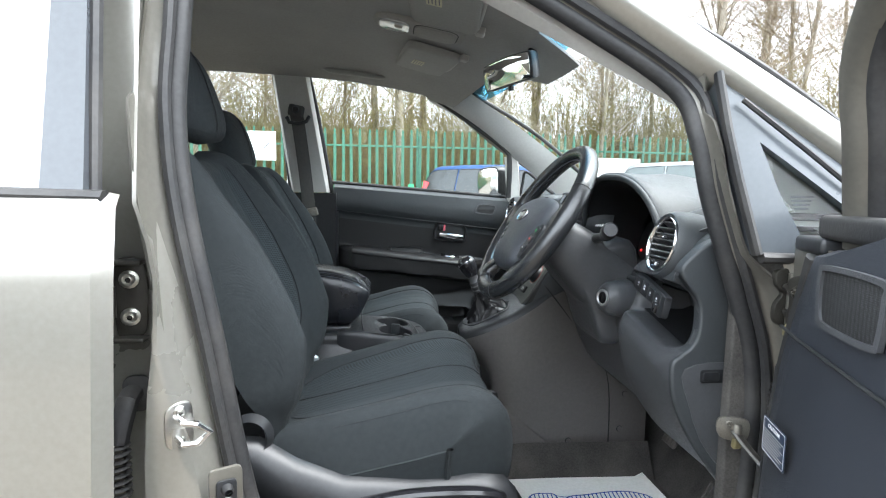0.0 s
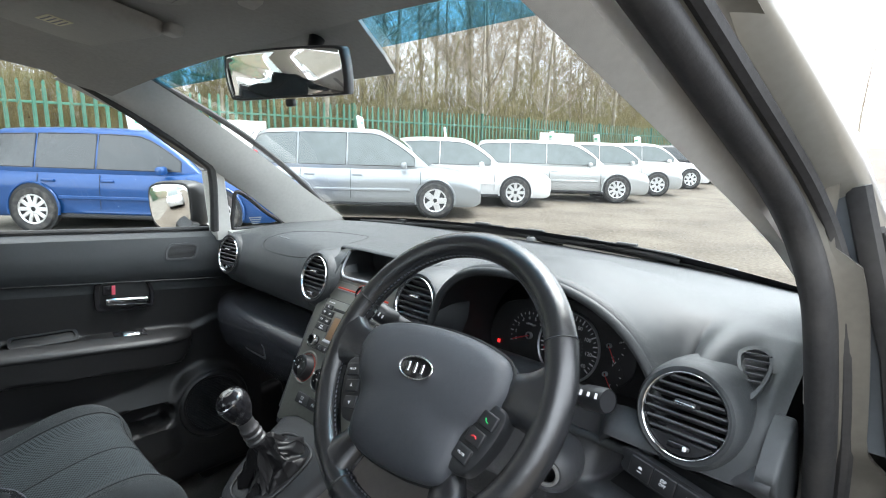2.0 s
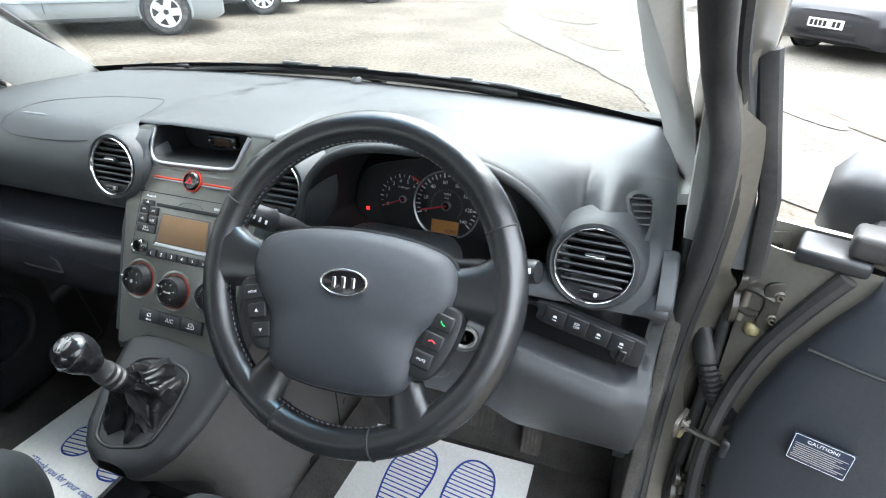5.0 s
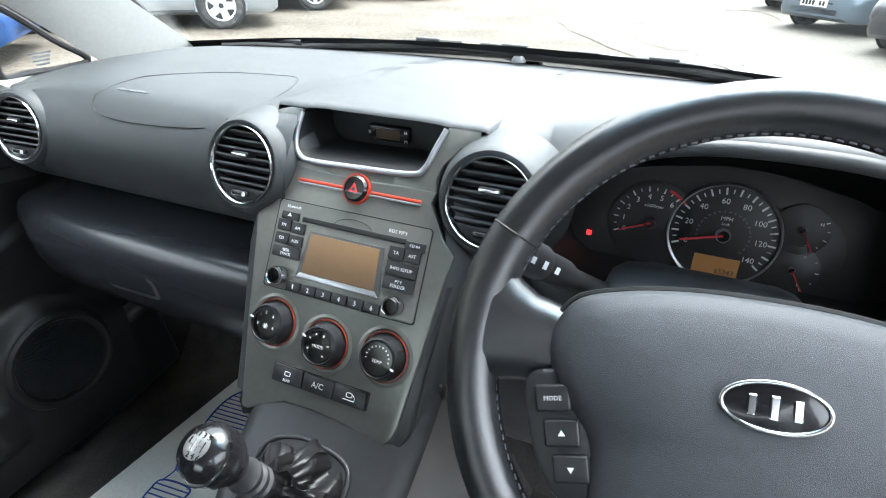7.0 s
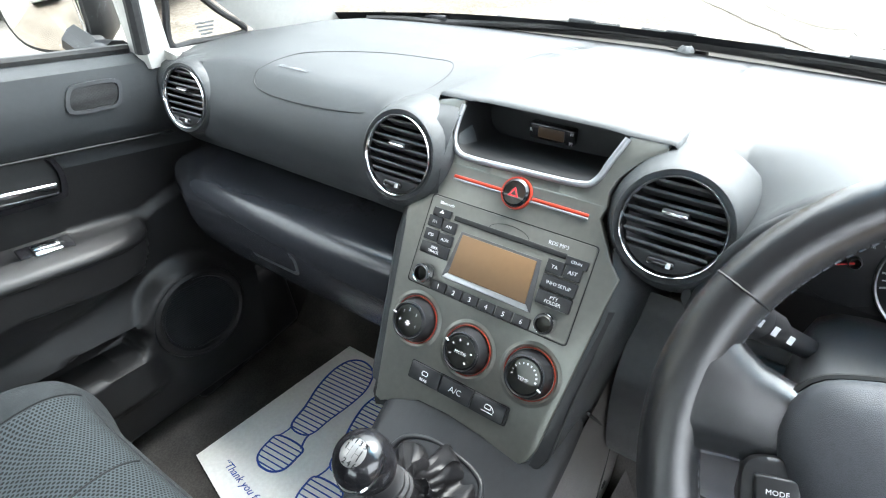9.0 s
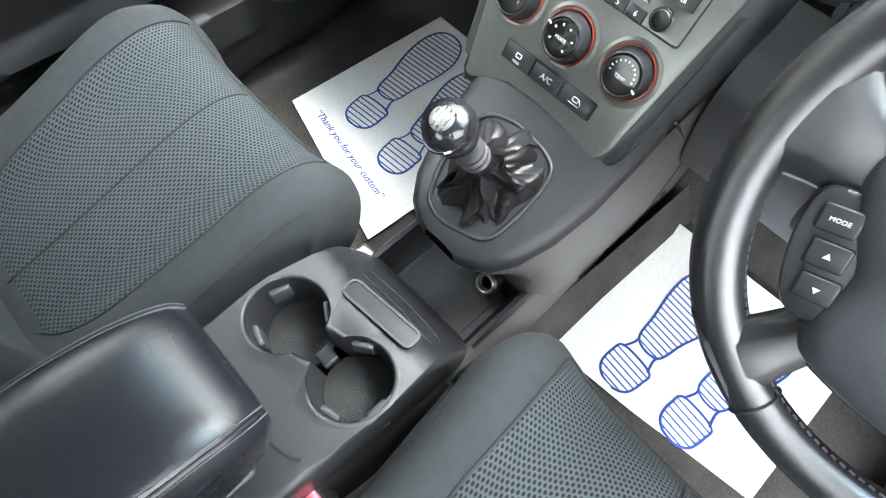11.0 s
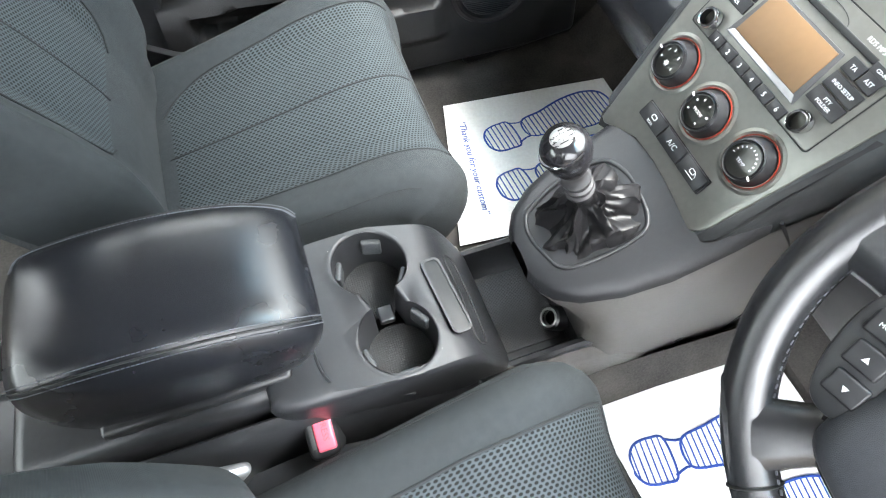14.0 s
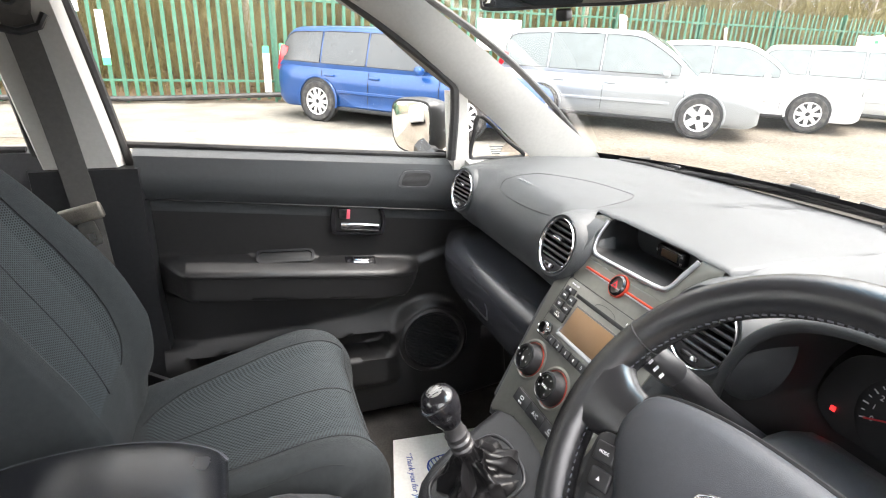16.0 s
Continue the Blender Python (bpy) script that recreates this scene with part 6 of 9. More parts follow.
for k, (a, b) in enumerate((("TA", "AST"), ("INFO SETUP", ""), ("PTY\nFOLDER", ""))):
    yk = rc + 0.0195 - 0.0165 * k
    if k == 0:
        key(0.064, yk, 0.0185, 0.0145, a, radio, 0.0055)
        key(0.0835, yk, 0.0185, 0.0145, b, radio, 0.0055)
    else:
        key(0.0738, yk, 0.038, 0.0150, a, radio, 0.0050)
key(0.084, rz1 - 0.0215, 0.024, 0.0095, "CD-IN", radio, 0.0042)
lettering("print", "Bluetooth", 0.0048, at(fm, -0.078, rz1 - 0.0065, 0.0018), WHITE_INK, radio, 0.0002)
lettering("print", "RDS MP3", 0.0058, at(fm, 0.060, rz1 - 0.010, 0.0018), WHITE_INK, radio, 0.0002)
for x in (-0.078, 0.0745):
    kb = part("volume_knob" if x < 0 else "tuning_knob", lathe([(0, 0.014), (0.008, 0.014), (0.0098, 0.012), (0.0105, 0.0)], at(fm, x, rc - 0.037, 0.001), 28), BLACK, radio)
    part("knob_ring", lathe([(0.0095, 0.0125), (0.0104, 0.0135), (0.0112, 0.0115), (0.0114, 0.004)], at(fm, x, rc - 0.037, 0.001), 28), CHROME, kb, "bright chrome ring")

# heater knobs and push buttons
heater = thing("heater_controls", "three black rotary heater knobs with red rings", "heater controls", (0.4, 0.01, 0.91))
for x, zz, txt, mark in ((-0.073, 0.922, "", 170), (0.0, 0.916, "MODE", 160), (0.074, 0.921, "TEMP", -20)):
    c = at(fm, x, fz(zz))
    part("knob_well", lathe([(0.0345, 0.0008), (0.031, 0.002), (0.0285, 0.001), (0.0255, -0.004)], c, 36), FASCIA, heater)
    part("red_ring", lathe([(0.0268, 0.0), (0.0271, 0.002), (0.0279, 0.0024), (0.0284, 0.0005)], c, 36), RED_DIM, heater, "red ring")
    kn = part("knob", lathe([(0.0, 0.017), (0.0175, 0.017), (0.0195, 0.0155), (0.0205, 0.0175), (0.0220, 0.0165), (0.0245, 0.003), (0.0260, 0.0)], c, 36), BLACK, heater)
    part("pointer", rbox((0.005, 0.0022, 0.0015), c @ pose(0.0205 * math.cos(radians(mark)), 0.0205 * math.sin(radians(mark)), 0.0175, 0, 0, mark), 0.0006, 1), WHITE_INK, kn)
    if txt:
        lettering("marking", txt, 0.0050, at(c, 0, -0.001 if txt == "MODE" else -0.003, 0.0172), WHITE_INK, kn, 0.0002)
    if txt == "":
        for k, a in enumerate((195, 140, 100, 45, -25)):
            lettering("marking", str(k), 0.0046, at(c, 0.0115 * math.cos(radians(a)), 0.0115 * math.sin(radians(a)) + 0.001, 0.0172), WHITE_INK, kn, 0.0002)
        for a in range(0, 360, 60):
            part("fan_mark", rbox((0.003, 0.0013, 0.0004), c @ pose(0.0018 * math.cos(radians(a)), -0.003 + 0.0018 * math.sin(radians(a)), 0.0172, 0, 0, a + 25), 0, 1), WHITE_INK, kn)
    elif txt == "MODE":
        for a in (205, 150, 110, 65, 10, -50):
            part("flow_mark", rbox((0.0024, 0.0018, 0.0004), c @ pose(0.0130 * math.cos(radians(a)), 0.0130 * math.sin(radians(a)), 0.0172, 0, 0, a), 0.001, 1), WHITE_INK, kn)
    else:
        for k, a in enumerate(np.linspace(185, -5, 11)):
            part("scale_mark", rbox((0.0020, 0.0008 + 0.00012 * k, 0.0004), c @ pose(0.0135 * math.cos(radians(a)), 0.0135 * math.sin(radians(a)), 0.0172, 0, 0, a), 0, 1), WHITE_INK, kn)
part("button_bezel", plate(round_rect(0.128, 0.0215, 0.002, cx=0.0, cy=fz(0.8755)), at(fm, 0.003, 0, 0), 0.0012, 0.0004), CAVITY, heater)
for k, tx in enumerate(("REAR", "A/C", "")):
    b = key(-0.0385 + 0.0415 * k, fz(0.8755), 0.0405, 0.0200, tx if k == 1 else "", heater, 0.0095, name="push_button")
    if k != 1:
        part("symbol", ring_plate(round_rect(0.008, 0.0055, 0.0018), round_rect(0.0064, 0.0039, 0.001), at(fm, -0.0385 + 0.0415 * k, fz(0.8755) + 0.002, 0.0044), 0.0005), WHITE_INK, b)
        if tx:
            lettering("marking", tx, 0.0042, at(fm, -0.0385, fz(0.8755) - 0.0058, 0.0046), WHITE_INK, b, 0.0002)
        else:
            part("symbol", tube([at(fm, 0.0445 + dx, fz(0.8755) + dy, 0.0048).translation for dx, dy in ((-0.007, -0.0035), (0.007, -0.0035), (0.0075, 0.0), (0.004, 0.004))], 0.0004, 5), WHITE_INK, b)

# flanks of the centre stack
for s in (1, -1):
    cy = 0.010
    rows = []
    for z in np.linspace(0.843, 1.10, 10):
        x = 0.37 + 0.6 * (z - 0.846) - 0.004
        w = float(np.interp(z, [0.80, 0.846, 0.92, 1.005, 1.04, 1.10], [0.104, 0.103, 0.115, 0.130, 0.118, 0.108]))
        rows.append([(x + 0.006, cy + s * (w - 0.004), z), (x + 0.008, cy + s * (w + 0.006), z), (x + 0.020, cy + s * (w + 0.016), z), (x + 0.06, cy + s * (w + 0.026), z), (x + 0.22, cy + s * (w + 0.03), z)])
    part("stack_flank", sheet(rows), DASH, dash, angle=60)

# ---- driver's lower dash ----
rows = []
for y in np.linspace(-0.135, -0.715, 60):
    u1, u2, u3 = ease((-0.455 - y) / 0.09), ease((-0.500 - y) / 0.035), ease((-0.672 - y) / 0.034)
    plain = [(0.515, 1.00), (0.505, 0.985), (0.50, 0.965), (0.495, 0.95), (0.488, 0.935), (0.482, 0.92), (0.478, 0.905), (0.478, 0.89), (0.480, 0.87), (0.488, 0.84), (0.503, 0.80), (0.53, 0.74), (0.575, 0.69), (0.70, 0.68)]
    bolster = [(0.500, 1.035), (0.472, 1.016), (0.476, 1.002), (0.580, 0.990), (0.600, 0.935), (0.585, 0.918), (0.468, 0.926), (0.452, 0.920), (0.443, 0.900), (0.446, 0.855), (0.462, 0.80), (0.50, 0.735), (0.56, 0.68), (0.70, 0.67)]
    edge = [(0.500, 1.045), (0.454, 1.027), (0.462, 1.008), (0.482, 0.988), (0.491, 0.965), (0.491, 0.938), (0.480, 0.908), (0.458, 0.893), (0.447, 0.880), (0.449, 0.84), (0.462, 0.80), (0.50, 0.735), (0.56, 0.68), (0.70, 0.67)]
    down = 0.21 * max(0.0, -0.53 - y)
    bolster = [(x, z - (down if 5 <= i <= 8 else 0)) for i, (x, z) in enumerate(bolster)]
    row = []
    for i, (p, q, e) in enumerate(zip(plain, bolster, edge)):
        u = u2 if 1 <= i <= 5 else u1
        a_ = (p[0] * (1 - u) + q[0] * u, p[1] * (1 - u) + q[1] * u)
        row.append((a_[0] * (1 - u3) + e[0] * u3, y, a_[1] * (1 - u3) + e[1] * u3))
    rows.append([tuple(v) for v in curve_through(row, 3)])
part("knee_panel", sheet(rows), DASH_LOW, dash, angle=60)
# black sheet over the recess walls: the shelf's inner shade put into colour
part("shelf_lining", sheet([[(0.500, y, 0.984), (0.572, y, 0.978), (0.588, y, 0.935 - 0.1 * (-0.53 - y)), (0.570, y, 0.9285 - 0.21 * (-0.53 - y)), (0.492, y, 0.9305 - 0.21 * (-0.53 - y))] for y in np.linspace(-0.532, -0.672, 12)]), CAVITY, dash, "matt black sheet standing in for the open shelf's shade", angle=60)
# switch row under the vent
swm = basis((0.452, -0.630, 0.981), (-0.10, -1, -0.15), (-1, 0.10, 0.16)) @ Matrix.Scale(0.80, 4)
sw = thing("switch_panel", "black switch panel with four marked buttons", "switch panel", (0.47, -0.62, 0.98))
part("bezel", plate(smooth_poly([(-0.078, 0.018), (0.070, 0.018), (0.085, 0.008), (0.088, -0.022), (0.075, -0.030), (0.045, -0.028), (0.030, -0.017), (-0.075, -0.017), (-0.085, 0.0)], 5), at(swm, 0, 0, -0.01), 0.014, 0.003), BLACK, sw)
for k, tx in enumerate(("", "ESP\nOFF", "", "")):
    x = -0.056 + 0.036 * k
    b = part("push_button", rbox((0.0345, 0.029, 0.006), at(swm, x, 0.000, 0.003), 0.002), BLACK, sw)
    if tx:
        lettering("marking", tx, 0.0062, at(swm, x, 0.001, 0.0062), WHITE_INK, b, 0.0002)
    else:
        part("symbol", plate([(-0.0035, -0.002), (0.0035, -0.002), (0.002, 0.0018), (-0.002, 0.0018)], at(swm, x, 0.002, 0.0059), 0.0005, 0.0001), WHITE_INK, b)
        part("symbol", rbox((0.007, 0.0010, 0.0005), at(swm, x, -0.004, 0.0062), 0, 1), WHITE_INK, b)
part("level_wheel", rbox((0.014, 0.020, 0.010), at(swm, 0.058, -0.016, 0.006), 0.003), GLOSS, sw)
# end panel and fuse box lid, seen at the open door
ep = [(0.500, 1.075), (0.464, 1.046), (0.455, 1.028), (0.470, 1.005), (0.488, 0.980), (0.4915, 0.945), (0.484, 0.914), (0.462, 0.894), (0.449, 0.880), (0.451, 0.84), (0.464, 0.80), (0.502, 0.735), (0.547, 0.677), (0.575, 0.655), (0.578, 0.90), (0.560, 0.99), (0.525, 1.07)]
em = basis((0, -0.714, 0), (1, 0, 0), (0, -1, 0))
part("end_panel", plate([(x, z) for x, z in smooth_poly(ep, 4)], at(em, 0, 0, -0.014), 0.020, 0.0055, 4), DASH, dash, angle=50)
fb = [(0.470, 0.874), (0.562, 0.878), (0.567, 0.80), (0.560, 0.712), (0.546, 0.704), (0.508, 0.748), (0.482, 0.81)]
fuse = part("fuse_box_lid", plate([(x, z) for x, z in smooth_poly(fb, 4)], at(em, 0, 0, 0.0055), 0.003, 0.0015), DASH_LOW, dash, "dark fuse box lid")
part("lid_recess", plate(round_rect(0.050, 0.022, 0.005, cx=0.520, cy=0.862), at(em, 0, 0, 0.008), 0.0012, 0.0004), CAVITY, fuse)
part("lid_grip", plate(round_rect(0.028, 0.015, 0.004, cx=0.512, cy=0.862), at(em, 0, 0, 0.0088), 0.004, 0.0015), BLACK, fuse)

# steering column shroud and ignition
col = thing("steering_column", "dark plastic steering column shroud with ignition lock", "steering column", (0.45, -0.38, 0.98))
WC = Vector((0.314, -0.378, 1.084))
WN = Vector((-math.cos(radians(33.5)), 0, math.sin(radians(33.5))))
rows = []
for k, hw, up, dn in ((0.04, 0.045, 0.040, 0.045), (0.055, 0.062, 0.046, 0.055), (0.10, 0.072, 0.050, 0.070), (0.16, 0.074, 0.050, 0.085), (0.26, 0.07, 0.05, 0.09)):
    c = WC - WN * k
    uu = Vector((math.sin(radians(33.5)), 0, math.cos(radians(33.5))))
    ring = []
    for a in np.linspace(0, 2 * math.pi, 24, endpoint=False):
        ca, sa = math.cos(a), math.sin(a)
        sx = math.copysign(abs(ca) ** 0.6, ca) * hw
        sz = math.copysign(abs(sa) ** 0.6, sa) * (up if sa > 0 else dn)
        ring.append(c + Vector((0, sx, 0)) + uu * sz)
    rows.append(ring)
part("shroud", solid(rows), DASH_LOW, col, angle=50)
cvp = smooth_poly([(0.378, 1.040), (0.368, 1.008), (0.392, 0.965), (0.424, 0.905), (0.443, 0.850), (0.462, 0.828), (0.500, 0.840), (0.520, 0.94), (0.510, 1.05)], 5)
cvc = (0.45, 0.94)
part("lower_cover", solid([[(cvc[0] + (x - cvc[0]) * k, y, cvc[1] + (z - cvc[1]) * k) for x, z in cvp] for y, k in ((-0.272, 0.80), (-0.276, 0.90), (-0.288, 0.97), (-0.31, 1.0), (-0.415, 1.0), (-0.430, 0.97), (-0.440, 0.90), (-0.444, 0.80))]), DASH_LOW, col, "dark lower column cover", angle=60)
im = basis((0.440, -0.470, 0.938), (0, -1, 0), (-1, -0.30, 0.10))
part("lock_boss", lathe([(0.014, 0.004), (0.020, 0.006), (0.026, 0.002), (0.034, -0.012), (0.040, -0.05)], im, 32), DASH_LOW, col)
part("lock_ring", lathe([(0.0, 0.002), (0.012, 0.002), (0.014, 0.005), (0.0165, 0.0045), (0.0175, 0.0)], at(im, 0, 0, 0.004), 28), KNOB_SILVER, col, "bright metal ignition lock")
part("key_slot", rbox((0.0025, 0.010, 0.002), at(im, 0, 0, 0.0065), 0.0005, 1), CAVITY, col)


def stalk(path, r):
    st = thing("column_stalk", "black column stalk with white symbols", "stalk", path[0], "column stalks")
    pts = [Vector(p) for p in path]
    part("lever", tube(curve_through(pts, 5), [r * 0.7] * 6 + [r] * 5 if len(pts) == 3 else r, 12), BLACK, st, angle=60)
    d = (pts[-1] - pts[-2]).normalized()
    m = basis(tuple(pts[-1] - d * 0.012), (0.1, 0.2, 1), tuple(d))
    part("knob", lathe([(r * 0.95, -0.022), (r * 1.15, -0.018), (r * 1.15, 0.008), (r * 1.05, 0.013), (0.0, 0.014)], m, 20), BLACK, st)
    m2 = basis(tuple(pts[-1] + WN * r * 1.16), tuple(d), tuple(WN))
    for k in range(4):
        part("symbol", rbox((0.003, 0.006 - 0.001 * (k % 2), 0.0004), at(m2, -0.008 - 0.009 * k, 0, 0.0), 0, 1), WHITE_INK, st)


stalk([(0.462, -0.276, 1.035), (0.417, -0.249, 1.071), (0.362, -0.215, 1.117)], 0.0125)
stalk([(0.425, -0.445, 1.055), (0.420, -0.50, 1.066), (0.404, -0.565, 1.082)], 0.0125)

# ---- steering wheel ----
steer = thing("steering_wheel", "black leather four-spoke steering wheel with airbag pad", "steering wheel", tuple(WC))
wm_ = basis(tuple(WC), (0, -1, 0), tuple(WN)) @ pose(0, 0, 0, 0, 0, 3)
R0 = 0.1735
rimpts = [wm_ @ Vector((R0 * math.cos(2 * math.pi * k / 96), R0 * math.sin(2 * math.pi * k / 96), 0)) for k in range(96)]
rr = []
for k in range(96):
    a = 360 * k / 96
    rr.append(0.0172 + 0.0012 * (math.cos(radians(a * 2)) * 0.5 + 0.5))
part("rim", tube(rimpts, rr, 16, True, flat=1.0), WHEEL_LEATHER, steer, "worn grained leather rim", angle=80)
for a in (25, 155, 248, 287):
    ca, sa = math.cos(radians(a)), math.sin(radians(a))
    part("rim_seam", lathe([(0.0176, -0.0012), (0.0188, 0.0), (0.0176, 0.0012)], wm_ @ basis((R0 * ca, R0 * sa, 0), (ca, sa, 0), (-sa, ca, 0)), 24), CAVITY, steer)
sts = bmesh.new()
for k in range(150):
    a = 2 * math.pi * k / 150
    c = wm_ @ Vector(((R0 - 0.0174) * math.cos(a), (R0 - 0.0174) * math.sin(a), 0.003))
    sm_ = rbox((0.0012, 0.0038, 0.0016), basis(tuple(c), tuple(wm_.to_3x3() @ Vector((math.cos(a), math.sin(a), 0))), tuple(wm_.to_3x3() @ Vector((0.3 * math.sin(a), -0.3 * math.cos(a), 1)))), 0, 1)
    tmp = bpy.data.meshes.new("stitch")
    sm_.to_mesh(tmp)
    sm_.free()
    sts.from_mesh(tmp)
    bpy.data.meshes.remove(tmp)
tagged(part("stitching", sts, STITCH, steer, "zigzag stitching on the inner rim", smooth=False), kind="stuff")


def spoke(pts, w0, w1, h0, h1):
    rows = []
    n = len(pts)
    for i, (x, y, z) in enumerate(pts):
        k = i / (n - 1)
        w = w0 + (w1 - w0) * k ** 2.2
        a, b = pts[max(i - 1, 0)], pts[min(i + 1, n - 1)]
        d = Vector((b[0] - a[0], b[1] - a[1], 0)).normalized()
        s = Vector((-d.y, d.x, 0))
        hh = h0 + (h1 - h0) * k
        rows.append([wm_ @ (Vector((x, y, z)) + s * (w * ca) + Vector((0, 0, hh * sa))) for ca, sa in ((1, 0), (0.85, 0.7), (0.4, 1), (-0.4, 1), (-0.85, 0.7), (-1, 0), (-0.85, -0.7), (0, -1), (0.85, -0.7))])
    return solid(rows)


for s in (1, -1):
    part("spoke", spoke([(s * 0.098, 0.004, -0.006), (s * 0.120, 0.004, -0.004), (s * 0.138, 0.005, -0.001), (s * 0.152, 0.007, 0.0), (s * 0.163, 0.009, 0.0), (s * 0.173, 0.010, 0.0)], 0.026, 0.056, 0.012, 0.0165), WHEEL_LEATHER, steer, angle=60)
    part("spoke", spoke([(s * 0.066, -0.085, -0.008), (s * 0.078, -0.108, -0.006), (s * 0.086, -0.124, -0.002), (s * 0.092, -0.136, 0.0), (s * 0.097, -0.145, 0.0), (s * 0.101, -0.152, 0.0)], 0.020, 0.046, 0.013, 0.0165), WHEEL_LEATHER, steer, angle=60)
pad = [(-0.122, 0.006), (-0.112, 0.034), (-0.085, 0.046), (-0.045, 0.053), (0.0, 0.055), (0.045, 0.053), (0.085, 0.046), (0.112, 0.034), (0.122, 0.006), (0.112, -0.022), (0.090, -0.050), (0.086, -0.085), (0.075, -0.108), (0.04, -0.117), (0.0, -0.119), (-0.04, -0.117), (-0.075, -0.108), (-0.086, -0.085), (-0.090, -0.050), (-0.112, -0.022)]
pp = smooth_poly(pad, 4)
rows = [[wm_ @ Vector((x * k, (y + 0.03) * k - 0.03, h)) for x, y in pp] for k, h in ((0.97, -0.020), (1.0, -0.002), (0.995, 0.008), (0.955, 0.0155), (0.85, 0.021), (0.6, 0.0265), (0.3, 0.029), (0.04, 0.030))]
part("airbag_pad", solid(rows), PAD, steer, "grained grey airbag cover", angle=60)
part("pad_seam", tube([wm_ @ Vector((x * 1.006, (y + 0.03) * 1.006 - 0.03, 0.003)) for x, y in pp], 0.0022, 6, True), CAVITY, steer)
for s in (1, -1):
    part("horn_mark", ring_plate(round_rect(0.012, 0.005, 0.001), round_rect(0.010, 0.003, 0.0005), at(wm_, s * 0.092, 0.018, 0.0190), 0.0005), GREY_INK, steer)
ell = lambda a, b, n=44: [(a * math.cos(2 * math.pi * k / n), b * math.sin(2 * math.pi * k / n)) for k in range(n)]
bm_ = at(wm_, 0.004, -0.002, 0.0278, 2)
badge = part("badge", plate(ell(0.0265, 0.0135), bm_, 0.003, 0.001), GLOSS, steer, "oval chrome and black emblem")
part("badge_ring", tube([bm_ @ Vector((x, y, 0.003)) for x, y in ell(0.0262, 0.0132)], 0.0014, 8, True), CHROME, badge, angle=80)
for x in (-0.011, 0.0, 0.011):
    part("emblem_bar", rbox((0.0045, 0.0125 if x == 0 else 0.0110, 0.0016), bm_ @ pose(x, 0, 0.0036), 0.0006, 1), CHROME, badge)
lettering("moulded_mark", "SRS", 0.0125, at(wm_, 0.0, -0.066, 0.0268), GREY_INK, steer, 0.0003)
lettering("moulded_mark", "AIRBAG", 0.0075, at(wm_, 0.0, -0.077, 0.0262), GREY_INK, steer, 0.0003)
for s, mk in ((-1, ("MODE", "up", "down")), (1, ("call", "end", "MUTE"))):
    pod = [(s * 0.098, -0.012), (s * 0.122, -0.012), (s * 0.132, -0.022), (s * 0.126, -0.050), (s * 0.112, -0.078), (s * 0.098, -0.090), (s * 0.080, -0.084), (s * 0.080, -0.050)]
    podo = part("button_pod", plate(smooth_poly(pod, 5), at(wm_, 0, 0, -0.006), 0.020, 0.004), BLACK, steer, "black thumb button pod")
    for k, tx in enumerate(mk):
        c = at(wm_, s * (0.113 - 0.009 * k), -0.028 - 0.0200 * k, 0.0145, s * -14)
        part("thumb_button", rbox((0.0225, 0.0170, 0.005), c, 0.002), BLACK, podo)
        c2 = at(c, 0, 0, 0.0026)
        if tx in ("MODE", "MUTE"):
            lettering("marking", tx, 0.0040, c2, WHITE_INK, podo, 0.0002)
        elif tx == "up":
            part("marking", plate([(-0.0022, -0.0014), (0.0022, -0.0014), (0, 0.0024)], c2, 0.0004, 0), WHITE_INK, podo)
        elif tx == "down":
            part("marking", plate([(-0.0022, 0.0014), (0.0022, 0.0014), (0, -0.0024)], c2, 0.0004, 0), WHITE_INK, podo)
        else:
            g = tx == "call"
            part("marking", tube([c2 @ (Vector(p) * 0.7) for p in (((-0.004, 0.002, 0.0003), (-0.002, -0.001, 0.0003), (0.001, -0.003, 0.0003), (0.004, -0.003, 0.0003)) if g else ((-0.005, -0.001, 0.0003), (-0.002, 0.001, 0.0003), (0.002, 0.001, 0.0003), (0.005, -0.001, 0.0003)))], 0.0008, 6), GREEN_INK if g else RED_INK, podo)

# pedals
for nm, y, z, w, h in (("brake_pedal", -0.428, 0.47, 0.060, 0.055), ("accelerator_pedal", -0.545, 0.47, 0.045, 0.11), ("clutch_pedal", -0.245, 0.53, 0.055, 0.052)):
    pd = thing(nm, "worn ribbed rubber " + nm.replace("_", " "), "pedal", (0.75, y, 0.45), "pedals")
    pm = basis((0.735, y, z), (0, -1, 0), (-1, 0, 0.55))
    part("pad", rbox((w, h, 0.012), pm, 0.005), PEDAL, pd)
    for k in range(5):
        part("rib", rbox((0.004, h * 0.86, 0.004), at(pm, -w * 0.38 + w * 0.19 * k, 0, 0.0065), 0.001, 1), PEDAL, pd)
    part("lever", tube([(0.745, y, z), (0.80, y, z + 0.10), (0.84, y, z + 0.22)], 0.008, 8), BLACK, pd)


# ---- seats ----
def normals2(pts):
    out = []
    n = len(pts)
    for i in range(n):
        a, b = pts[max(i - 1, 0)], pts[min(i + 1, n - 1)]
        d = np.array((b[0] - a[0], b[1] - a[1]))
        d /= max(1e-9, np.linalg.norm(d))
        out.append(np.array((-d[1], d[0])))
    return out


